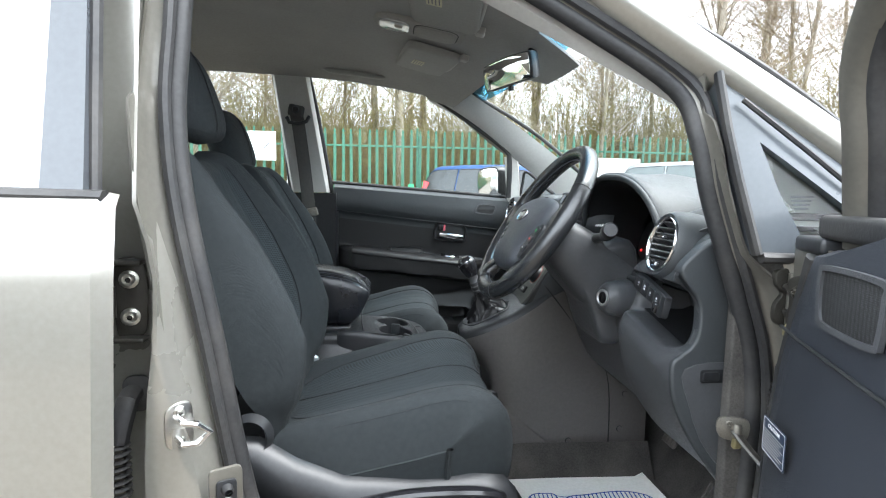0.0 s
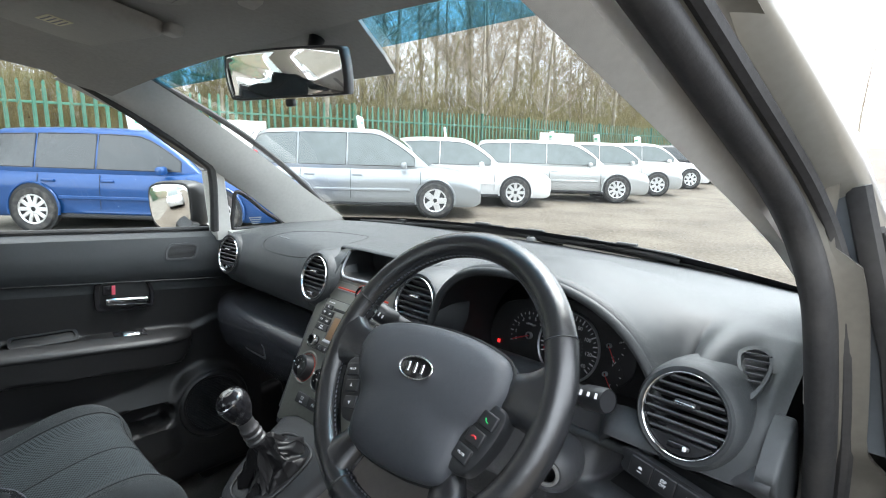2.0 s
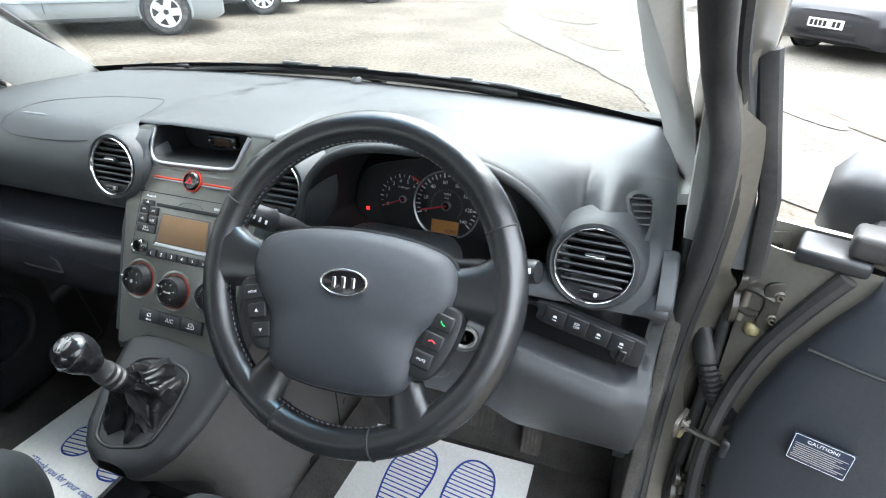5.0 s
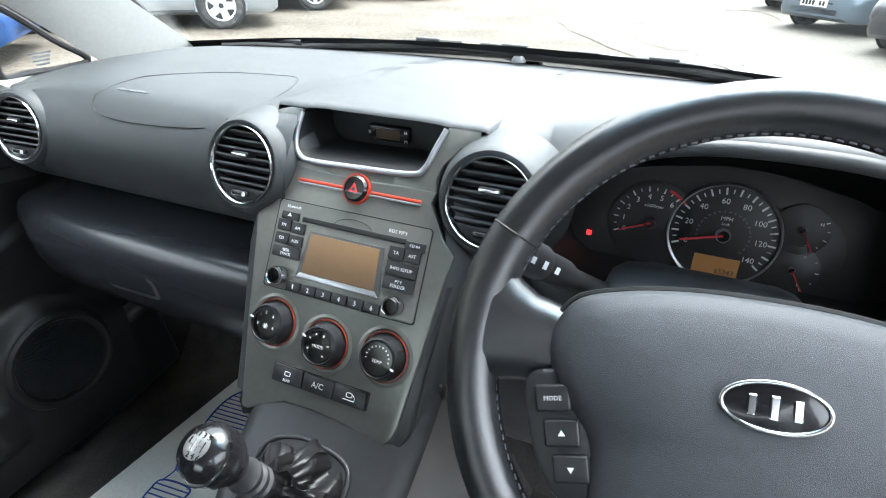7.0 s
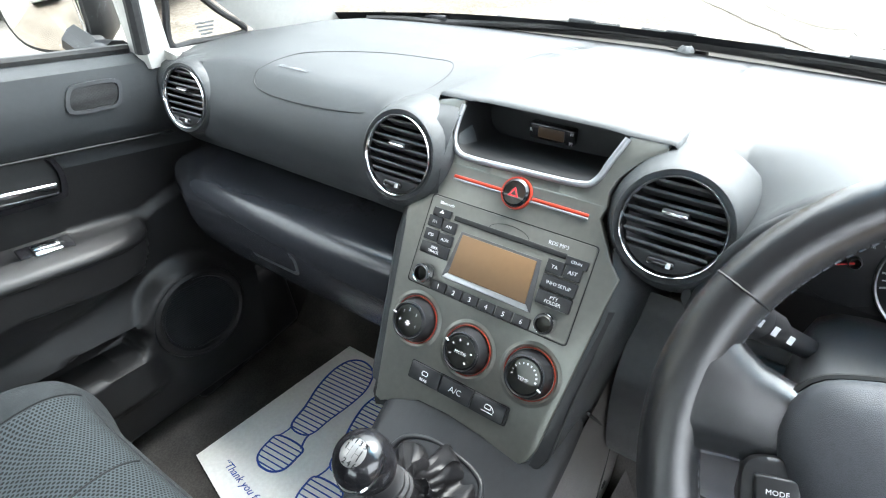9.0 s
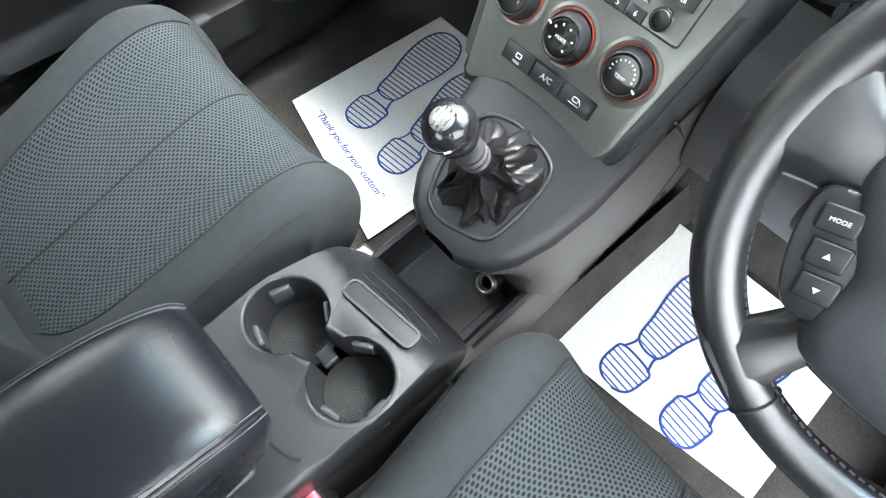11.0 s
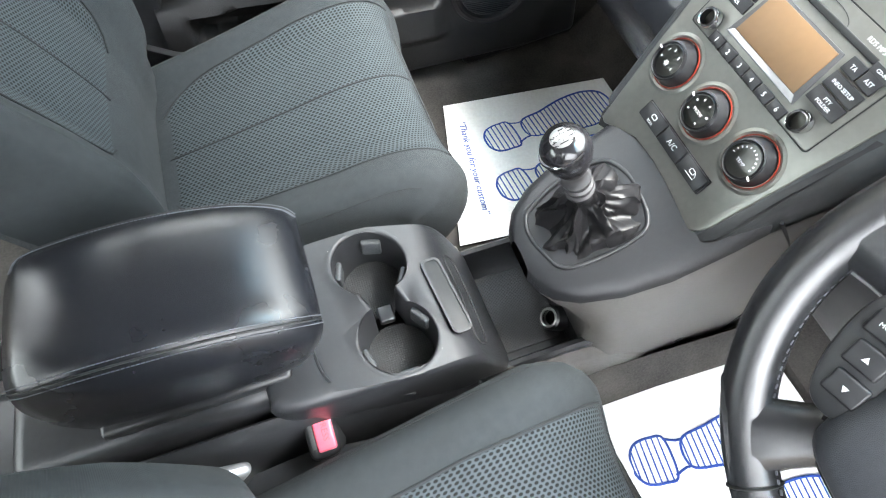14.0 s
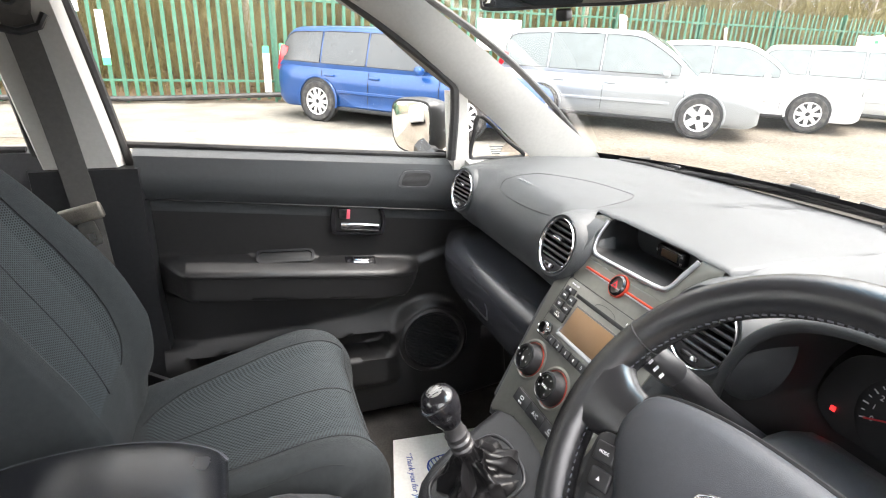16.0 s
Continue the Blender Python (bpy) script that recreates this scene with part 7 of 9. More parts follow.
def pad_surface(spine, half, cross, cy, v0, v1, lift=0.0, nv=15, w=(0, 1), inset=None, bow=0.0, fade=None):
    """Upholstered pad: a side profile swept across, with bolsters raised along the cross profile."""
    sp = [p[:2] for p in curve_through([(x, z, 0) for x, z in spine], 6)]
    nn = normals2(sp)
    m = len(sp)
    rows = []
    for i in range(m):
        t = i / (m - 1)
        if not w[0] <= t <= w[1]:
            continue
        hw = float(np.interp(t, *half))
        r = []
        for v in np.linspace(v0, v1, nv):
            vv = v
            if inset:
                vv = v * float(np.interp(t, *inset))
            edge = lift > 0 and nv > 10 and (v in (v0, v1) or t - 1 / (m - 1) < w[0] or t + 1 / (m - 1) > w[1])
            d = float(np.interp(abs(vv), *cross)) * (float(np.interp(t, *fade)) if fade else 1.0) + (-0.0008 if edge else lift)
            wide = vv * hw if abs(vv) <= 1 else math.copysign(hw, vv)
            p = np.array(sp[i]) + nn[i] * d
            r.append((p[0] - bow * abs(vv) ** 5 * ease((t - 0.25) / 0.30), cy + wide, p[1]))
        rows.append(r)
    return rows


def seat(cy, dx, lean, outer, who, head_dx, hs=1.0, dz=0.0, bk=1.0):
    s = thing("front_seat", "charcoal cloth %s seat with mesh centre panels" % who, "car seat", (dx, cy, 0.42), "front seats")
    spine = [(x + dx, z + dz) for x, z in ((-0.215, 0.692), (-0.12, 0.712), (0.0, 0.741), (0.08, 0.761), (0.14, 0.767), (0.180, 0.755), (0.204, 0.722), (0.212, 0.675), (0.208, 0.62), (0.190, 0.57))]
    half = ([0, 0.25, 0.6, 0.8, 1.0], [q * hs for q in (0.225, 0.248, 0.262, 0.250, 0.232)])
    cross = ([0, 0.40, 0.55, 0.66, 0.76, 0.84, 0.90, 0.95, 0.98, 1.0], [0.0, 0.001, 0.006, 0.015, 0.025, 0.027, 0.020, 0.002, -0.025, -0.070])
    BOW = 0.042
    cushion = part("seat_cushion", sheet(pad_surface(spine, half, cross, cy, -1, 1, nv=61, bow=BOW)), FABRIC, s, angle=80)
    rows = pad_surface(spine, half, cross, cy, -1, 1, nv=2, bow=BOW)
    for side in (0, 1):
        skirt = [[r[side], (r[side][0] * 0.97 + 0.03 * (dx + 0.0), r[side][1] + (0.012 if side == 0 else -0.012), max(0.575, r[side][2] - 0.07))] for r in rows[:46]]
        part("cushion_side", thick(sheet(skirt), 0.004), FABRIC, cushion, angle=80)
    ins = ([0, 0.025, 0.04, 0.06, 0.085, 0.12, 0.18, 0.28, 0.45, 0.60, 1], [0.45, 0.50, 0.64, 0.77, 0.86, 0.93, 0.97, 1.0, 1.0, 1.0, 0.98])
    part("cushion_panel", sheet(pad_surface(spine, half, cross, cy, -0.68, 0.68, 0.0012, 45, (0.025, 0.625), ins, BOW)), MESH, cushion, "blue grey mesh fabric panel", angle=80)
    for v in (-0.68, 0.68):
        ed = pad_surface(spine, half, cross, cy, v, v, 0.0006, 1, (0.025, 0.625), ins, BOW)
        part("seam", tube([r[0] for r in ed], 0.0014, 6), SEAM, cushion)
    ed = pad_surface(spine, half, cross, cy, 0.0, 0.0, 0.0016, 1, (0.025, 0.60), None, BOW)
    part("seam", tube([r[0] for r in ed], 0.0014, 6), SEAM, cushion)
    for v in (-0.925, 0.925):
        ed = pad_surface(spine, half, cross, cy, v, v, 0.0004, 1, (0.12, 0.50), None, BOW)
        part("seam", tube([r[0] for r in ed], 0.0008, 6), SEAM, cushion)
    fr = pad_surface(spine, half, cross, cy, -0.68, 0.68, 0.0004, 25, (0.61, 0.66), None, BOW)
    part("seam", tube(fr[len(fr) // 2], 0.0012, 6), SEAM, cushion)
    # plinth under the cushion
    rows = [[(dx + x, cy + y * k * hs, z) for x, y in smooth_poly([(-0.24, -0.22), (0.0, -0.245), (0.15, -0.235), (0.20, 0.0), (0.15, 0.235), (0.0, 0.245), (-0.24, 0.22)], 4)] for k, z in ((1.0, 0.64), (1.0, 0.56), (0.95, 0.53))]
    part("seat_base", solid(rows), BLACK, s, "black plastic seat base", angle=60)
    for yy in (-0.17, 0.17):
        part("slide_rail", rbox((0.52, 0.04, 0.05), pose(dx - 0.03, cy + yy, 0.415), 0.006), STEEL, s)
        part("rail_leg", rbox((0.05, 0.035, 0.12), pose(dx + 0.14, cy + yy, 0.48), 0.006), BLACK, s)
        part("rail_leg", rbox((0.05, 0.035, 0.12), pose(dx - 0.18, cy + yy, 0.48), 0.006), BLACK, s)
    o = outer
    sidecov = [[(dx + x, cy + o * (0.252 * hs + b), z) for b, z in ((-0.01, zt), (0.018, zt - 0.012), (0.026, zt - 0.05), (0.02, zt - 0.10), (-0.01, zt - 0.115))] for x, zt in ((-0.27, 0.735), (-0.22, 0.730), (-0.16, 0.690), (-0.08, 0.655), (0.05, 0.645), (0.15, 0.650), (0.20, 0.645), (0.222, 0.620))]
    part("side_cover", sheet(sidecov), BLACK, s, "black plastic side cover", angle=60)
    part("height_lever", tube(curve_through([(dx - 0.10, cy + o * 0.285 * hs, 0.615), (dx + 0.02, cy + o * 0.29 * hs, 0.640), (dx + 0.14, cy + o * 0.288 * hs, 0.640), (dx + 0.19, cy + o * 0.282 * hs, 0.625)], 5), 0.016, 10, flat=0.6), GLOSS, s, "long black height lever")
    part("recline_pivot", lathe([(0.0, 0.02), (0.03, 0.018), (0.038, 0.0)], basis((dx - 0.235, cy + o * 0.245 * hs, 0.735), (1, 0, 0), (0, o, 0)), 24), BLACK, s)
    part("recline_bracket", rbox((0.07, 0.016, 0.04), pose(dx - 0.215, cy - o * 0.232, 0.722, 0, 30, 0), 0.008), SILVER, s)
    # back rest: profile listed upwards, normal towards the front
    L = math.tan(radians(lean))
    bs = [(dx - 0.205 - (z - 0.76) * L + c, z) for z, c in ((1.204, -0.045), (1.195, -0.014), (1.162, 0.0), (1.095, 0.008), (1.03, 0.014), (0.94, 0.022), (0.86, 0.020), (0.79, 0.010), (0.745, -0.005), (0.695, -0.025))]
    bhalf = ([0, 0.053, 0.133, 0.31, 0.53, 0.755, 0.89, 1.0], [q * hs for q in (0.135, 0.165, 0.188, 0.228, 0.252, 0.245, 0.225, 0.21)])
    bcross = ([0, 0.42, 0.55, 0.68, 0.80, 0.90, 0.96, 1.0], [q * (bk if q > 0 else 1) for q in (0.0, 0.003, 0.014, 0.036, 0.048, 0.038, 0.008, -0.05)])
    BF = ([0, 0.09, 0.22, 0.33, 0.44, 0.56, 0.67, 0.78, 0.89, 1], [0.25, 0.35, 0.5, 0.7, 0.9, 1.0, 1.0, 0.65, 0.3, 0.2])
    back = part("backrest", sheet(pad_surface(bs, bhalf, bcross, cy, -1, 1, nv=61, fade=BF)), FABRIC, s, angle=80)
    bin_ = ([0, 0.15, 0.45, 0.60, 0.66, 0.70, 0.725, 1], [1.0, 1.0, 1.0, 0.97, 0.92, 0.83, 0.66, 0.5])
    part("back_panel", sheet(pad_surface(bs, bhalf, bcross, cy, -0.58, 0.58, 0.0012, 37, (0.15, 0.725), bin_, fade=BF)), MESH, back, "blue grey mesh fabric panel", angle=80)
    for v in (-0.58, 0.58, 0.0):
        ed = pad_surface(bs, bhalf, bcross, cy, v, v, 0.0012, 1, (0.15, 0.725), bin_, fade=BF)
        part("seam", tube([r[0] for r in ed], 0.0014, 6), SEAM, back)
    shell = pad_surface(bs, bhalf, ([0, 0.8, 1.0], [-0.125, -0.115, -0.05]), cy, -1, 1, nv=25)
    part("back_shell", sheet(shell), FABRIC, back, angle=80)
    topx = dx - 0.250 - 0.485 * L
    for yy in (-0.045, 0.045):
        part("headrest_post", tube([(topx - 0.0, cy + yy, 1.14), (topx + head_dx, cy + yy, 1.28)], 0.006, 10), STEEL, s)
    hr = []
    hc = np.array((topx + head_dx, cy, 1.330 if head_dx > 0 else 1.295))
    for t in np.linspace(-1, 1, 17):
        c = (1 - abs(t) ** 3.2) ** (1 / 2.4)
        ring = []
        for a in np.linspace(0, 2 * math.pi, 32, endpoint=False):
            ca, sa = math.cos(a), math.sin(a)
            ring.append((hc[0] - 0.03 * t + 0.055 * max(0.05, c) * math.copysign(abs(ca) ** 0.75, ca), hc[1] + (0.135 - 0.02 * t) * max(0.05, c) * math.copysign(abs(sa) ** 0.72, sa), hc[2] + 0.100 * t))
        hr.append(ring)
    head = part("headrest", solid(hr), FABRIC, s, angle=80)
    part("seam", tube([(p[0] + 0.002, p[1], p[2]) for p in [r[0] for r in hr][2:-2]], 0.0016, 6), CAVITY, head)
    return s


seat(-0.378, 0.012, 20.5, -1, "driver's", 0.020, 0.93, 0.004, 1.6)
seat(0.337, -0.022, 21.5, 1, "front passenger", -0.040, 0.925, -0.010, 1.15)

# ---- centre console ----
console = thing("centre_console", "charcoal plastic centre console with cup holders and tray", "console", (0.0, -0.02, 0.4))
CY = -0.017
part("console_body", rbox((0.66, 0.165, 0.26), pose(-0.17, CY, 0.52), 0.02), BLACK, console)
# cup holder block: top sheet with two round holes joined by a neck
CR = 0.0445
cups = [(0.021, 0.028, CR), (0.028, -0.071, CR)]


def block_top(x):
    return float(np.interp(x, [-0.30, -0.08, 0.03, 0.085, 0.105, 0.122, 0.14, 0.16, 0.182], [0.786, 0.780, 0.770, 0.757, 0.747, 0.727, 0.692, 0.647, 0.600]))


hole = [(cups[0][0] + CR * math.cos(radians(a)), cups[0][1] + CR * math.sin(radians(a))) for a in np.linspace(-64, 244, 48)]
hole += [(cups[1][0] + CR * math.cos(radians(a)), cups[1][1] + CR * math.sin(radians(a))) for a in np.linspace(116, 424, 48)]


def outer_of(p):
    """Where the way from the holes' middle through p meets the block's rounded outline."""
    c = np.array((0.0245, -0.0215))
    d = np.array(p) - c
    d /= np.linalg.norm(d)
    a_ = 0.156 if d[0] > 0 else 0.16
    b_ = 0.100 if d[1] > 0 else 0.100
    return c + d / (abs(d[0] / a_) ** 7 + abs(d[1] / b_) ** 7) ** (1 / 7)


top = []
for how, k, dz in (("near", 0.0, -0.004), ("near", 0.0015, -0.0005), ("near", 0.004, 0.0008), ("near", 0.008, 0.0), ("part", 0.25, 0.0), ("part", 0.4, 0.0), ("part", 0.52, 0.0), ("part", 0.64, 0.0), ("part", 0.75, 0.0), ("part", 0.85, 0.0), ("rim", 0.010, -0.0005), ("rim", 0.005, -0.003), ("rim", 0.0015, -0.008), ("rim", 0.0, -0.016)):
    r = []
    for p in hole:
        p = np.array(p)
        q = outer_of(p)
        far = np.linalg.norm(q - p)
        f = k / far if how == "near" else k if how == "part" else 1 - k / far
        g = p + (q - p) * min(1, max(0, f))
        r.append((g[0], g[1], block_top(g[0]) + dz))
    top.append(r)
skirt = [(p[0] + (0.003 if p[0] > 0.1 else 0), p[1] + (0.004 if p[1] > 0 else -0.004), 0.55) for p in top[-1]]
part("cup_block", sheet(top + [skirt], False, True), CONSOLE, console, angle=70)
wall = [[((cups[0] if i < 48 else cups[1])[0] + (q[0] - (cups[0] if i < 48 else cups[1])[0]) * f, (cups[0] if i < 48 else cups[1])[1] + (q[1] - (cups[0] if i < 48 else cups[1])[1]) * f, z if z < 0.76 else block_top(q[0]) - 0.003) for i, q in enumerate(hole)] for f, z in ((1.0, 0.767), (0.97, 0.735), (0.93, 0.693))]
part("cup_wall", sheet(wall, False, True), BLACK, console, angle=60)
TRAY_RUB = material("fine_ribbed_tray_rubber", (0.050, 0.052, 0.055), 0.55, bump=1.0, bump_scale=420, kind='WEAVE', pattern_dark=0.5)
RUB = material("ribbed_rubber_mat", (0.030, 0.031, 0.032), 0.6, bump=1.0, bump_scale=330, kind='WEAVE', pattern_dark=0.4)
for i, (a, b, r) in enumerate(cups):
    part("cup_mat", plate(disc(r * 0.965, 32), pose(a, b, 0.690), 0.004, 0.001), RUB, console, "ribbed rubber cup mat")
    for ang in ((75, 165, -30) if i == 0 else (195, -90, 35)):
        ca, sa = math.cos(radians(ang)), math.sin(radians(ang))
        part("cup_tab", rbox((0.008, 0.026, 0.030), pose(a + r * 0.90 * ca, b + r * 0.90 * sa, 0.738, 0, 0, ang), 0.003), DASH, console, "grey sprung cup grip")
part("cup_bridge", rbox((0.020, 0.022, 0.012), pose(0.0245, -0.0215, 0.716), 0.003), BLACK, console)
slot = round_rect(0.026, 0.105, 0.009)
part("coin_slot_rim", ring_plate(slot, round_rect(0.020, 0.099, 0.007), pose(0.098, -0.036, 0.7570, 0, 9, 6), 0.002), CONSOLE, console)
# flat plate, no hole: the slot's inner shade is painted as black
part("coin_slot", plate(round_rect(0.021, 0.100, 0.007), pose(0.098, -0.036, 0.7565, 0, 9, 6), 0.0012, 0.0003), CAVITY, console)
gl_ = smooth_poly([(0.117, 0.020), (0.124, 0.027), (0.132, 0.020), (0.137, -0.03), (0.136, -0.085), (0.128, -0.096), (0.119, -0.088), (0.121, -0.03)], 6)
part("block_groove", tube([(x, y, block_top(x) + 0.0006) for x, y in gl_], 0.0012, 6, True), CAVITY, console)
# tray ahead of the cups
tr = [[(x, CY + y, z) for y, z in ((-0.100, 0.520), (-0.098, 0.606), (-0.093, 0.611), (-0.086, 0.609), (-0.081, 0.575), (-0.072, 0.557), (0.072, 0.557), (0.086, 0.575), (0.092, 0.615), (0.098, 0.618), (0.103, 0.612), (0.105, 0.520))] for x in np.linspace(0.155, 0.36, 9)]
part("tray", sheet(tr), CONSOLE, console, angle=40)
part("tray_mat", plate(round_rect(0.115, 0.130, 0.012), pose(0.225, CY + 0.004, 0.557), 0.003, 0.001), TRAY_RUB, console, "fine ribbed rubber tray mat")
part("tray_back", sheet([[(0.285, CY + y, 0.556), (0.292, CY + y, 0.60), (0.287, CY + y, 0.66), (0.270, CY + y, 0.75)] for y in np.linspace(-0.088, 0.092, 5)]), CONSOLE, console)
sk = basis((0.272, -0.054, 0.580), (0, -1, 0), (-0.78, 0.05, 0.62)) @ Matrix.Scale(1.35, 4)
part("power_socket", lathe([(0.0114, 0.0085), (0.0122, 0.0095), (0.0142, 0.007), (0.0148, -0.012)], sk, 28), BLACK, console, "black collar of the power socket")
part("socket_ring", lathe([(0.0085, 0.002), (0.0090, 0.0095), (0.0104, 0.0105), (0.0116, 0.0085)], sk, 28), KNOB_SILVER, console, "satin metal socket ring")
part("socket_bore", lathe([(0.0, -0.004), (0.0088, -0.004), (0.0088, 0.007)], sk, 20), CAVITY, console)
# console sides down to the carpet
for s in (1, -1):
    yb = CY + s * 0.098
    side = [[(x, yb + s * o, z) for o, z in ((-0.004, zt), (0.006, zt - 0.012), (0.014, min(zt - 0.03, 0.56)), (0.018, min(zt - 0.04, 0.48)), (0.020, 0.388))] for x, zt in ((-0.48, 0.745), (-0.08, 0.745), (0.10, 0.685), (0.15, 0.625), (0.19, 0.604), (0.25, 0.600), (0.31, 0.590), (0.36, 0.565), (0.42, 0.515), (0.47, 0.462), (0.50, 0.435))]
    part("console_side", thick(sheet(side[:4]), 0.004), BLACK, console, angle=50)
    part("console_sweep", thick(sheet(side[3:]), 0.004), TUNNEL, console, "grey moulding sweeping down to the carpet", angle=50)
for s in (1, -1):
    hump = [[(x, CY + s * (0.108 + 0.006 * k + o), z) for o, z in ((0.0, 0.47), (0.010, 0.45), (0.024, 0.42), (0.038, 0.398), (0.046, 0.387))] for k, x in enumerate((0.20, 0.32, 0.45, 0.58, 0.72))]
    part("carpet_side", sheet(hump), CARPET, console, "brown grey carpet up the tunnel side", angle=80)
for x, z in ((0.655, 0.60), (0.645, 0.50), (0.50, 0.47)):
    part("clip", lathe([(0, 0.003), (0.007, 0.002), (0.009, 0.0)], basis((x, CY - 0.112, z), (1, 0, 0), (0, -1, 0)), 16), BLACK, console)
part("tunnel_seam", tube(curve_through([(0.42, CY - 0.1125, 0.90), (0.50, CY - 0.1125, 0.80), (0.60, CY - 0.1125, 0.66), (0.615, CY - 0.1125, 0.43)], 6), 0.0018, 6), CAVITY, console)

# gear shroud: a sloping rounded cover
SHR = ((0.206, 0.026, 0.756), (0.211, 0.046, 0.760), (0.223, 0.067, 0.767), (0.248, 0.086, 0.779), (0.29, 0.101, 0.798), (0.34, 0.109, 0.823), (0.37, 0.110, 0.842), (0.40, 0.111, 0.862), (0.43, 0.111, 0.885))
sh = [[(x, CY + 0.002 + w * t, z - h) for t, h in ((-1.0, 0.020), (-0.97, 0.010), (-0.90, 0.003), (-0.80, 0.0), (-0.4, -0.003), (0, -0.004), (0.4, -0.003), (0.80, 0.0), (0.90, 0.003), (0.97, 0.010), (1.0, 0.020))] for x, w, z in SHR]
part("gear_shroud", sheet(sh), CONSOLE, console, "grey grained gear lever surround", angle=60)
rim_ = [(x, w, z, float(np.interp(x, [0.206, 0.25, 0.29, 0.34, 0.40, 0.46], [0.668, 0.640, 0.60, 0.54, 0.475, 0.435]))) for x, w, z in SHR] + [(0.50, 0.116, 0.92, 0.43), (0.60, 0.120, 0.94, 0.42), (0.72, 0.122, 0.94, 0.42)]
turn_ = [(x, 1, w, z, zb) for x, w, z, zb in reversed(rim_)] + [(x, -1, w, z, zb) for x, w, z, zb in rim_]
sk_ = []
for x, sg, w, z, zb in turn_:
    y_ = lambda v: CY + 0.002 + sg * v
    if x < 0.295:
        g = 0.292 - x
        sk_.append([(x, y_(w), z - 0.019), (x + 0.10 * g, y_(w), z - 0.036), (x + 0.45 * g, y_(w * 0.99), z - 0.072), (x + 0.85 * g, y_(w * 0.97), 0.655), (0.291, y_(min(w, 0.094)), 0.585)])
    else:
        wl = w + (0.114 - w) * ease((x - 0.30) / 0.05)
        sk_.append([(x, y_(w), z - 0.019), (x, y_(w * 1.015), z - 0.036), (x, y_(w + (wl - w) * 0.5), z * 0.6 + zb * 0.4), (x, y_(wl), z * 0.25 + zb * 0.75), (x, y_(wl), zb)])
part("tunnel_skirt", sheet(sk_), TUNNEL, console, "smooth grey tunnel side under the gear lever", angle=60)
gear = thing("gear_lever", "black gear lever with chrome trimmed knob and leather gaiter", "gear lever", (0.29, -0.01, 0.79))
SL = Vector((-0.48, 0, 1)).normalized()
gb = basis((0.283, -0.012, 0.7985), (1, 0, 0.48), tuple(SL))
op = smooth_poly([(-0.066, 0.010), (-0.060, 0.037), (-0.045, 0.047), (-0.015, 0.058), (0.030, 0.062), (0.058, 0.054), (0.070, 0.028), (0.071, 0.0), (0.065, -0.034), (0.050, -0.050), (0.010, -0.054), (-0.033, -0.050), (-0.049, -0.042), (-0.057, -0.026)], 8)
part("gaiter_frame", tube([gb @ Vector((x * 1.015, y * 1.015, 0.0)) for x, y in op], 0.0030, 8, True), BLACK, gear, angle=80)
TIP = Vector((0.264, -0.009, 0.866))
tip = gb.inverted() @ TIP
rows = []
NG = 140
crest = lambda p: 1 - 2 * abs(math.sin(p))
for k in np.linspace(0, 1, 34):
    r = []
    for j in range(NG):
        a = 2 * math.pi * j / NG
        x, y = op[int(j * len(op) / NG)]
        wob = noise.noise((math.cos(a) * 1.6, math.sin(a) * 1.6, k * 2.6))
        amp = math.sin(math.pi * min(1.0, k * 1.02)) ** 0.8
        fold = amp * (0.0085 * crest(a * 2.5 + k * 2.2 + 0.7 + wob) + 0.0055 * crest(a * 4.0 - k * 3.6 + 2.1 * wob) + 0.010 * wob)
        near_ = 1 - float(np.interp(k, [0, 0.07, 0.22, 0.45, 0.65, 0.82, 1.0], [0.0, 0.03, 0.10, 0.38, 0.62, 0.72, 0.745]))
        h = float(np.interp(k, [0, 0.05, 0.15, 0.32, 0.52, 0.72, 0.88, 1.0], [0.0, -0.010, -0.004, 0.012, 0.026, 0.048, tip.z * 0.84, tip.z])) + amp * 0.009 * crest(a * 3.0 + 1.3 + 3.0 * k + 1.5 * wob)
        h += 0.004 * amp * noise.noise((x * 90, y * 90, k * 5))
        e_ = ease(k * 1.05)
        rad = math.hypot(x, y)
        rr_ = max(0.0135, rad * near_ + fold)
        if k > 0.8:
            rr_ = rr_ + (0.0160 + 0.0010 * crest(a * 6) - rr_) * ease((k - 0.8) / 0.2)
        r.append(gb @ Vector((x / rad * rr_ + tip.x * e_, y / rad * rr_ + tip.y * e_, h)))
    rows.append(r)
part("gaiter", sheet(rows, False, True), BOOT, gear, "creased black leather gaiter", angle=55)
KC = Vector((0.231, -0.003, 0.938))
GT = Vector((0.262, -0.008, 0.868))
ax = (KC - GT).normalized()
km = basis(tuple(GT), (0, 1, 0), tuple(ax))
part("collar", lathe([(0.0165, -0.006), (0.0172, 0.0), (0.0150, 0.003), (0.0165, 0.007), (0.0170, 0.012), (0.0145, 0.015), (0.0160, 0.019), (0.0165, 0.024), (0.0140, 0.028), (0.0140, 0.040), (0.0165, 0.052)], km, 28), KNOB_CAP, gear, "dark grey ringed collar")
kp = basis(tuple(KC), (0, -1, 0), tuple(ax))
knob = part("knob", lathe([(0.0145, -0.034), (0.0185, -0.026), (0.0238, -0.013), (0.0262, 0.0), (0.0252, 0.011), (0.0205, 0.020), (0.012, 0.0245), (0.0, 0.026)], kp, 40), GLOSS, gear, "glossy black gear knob")
cap_ = []
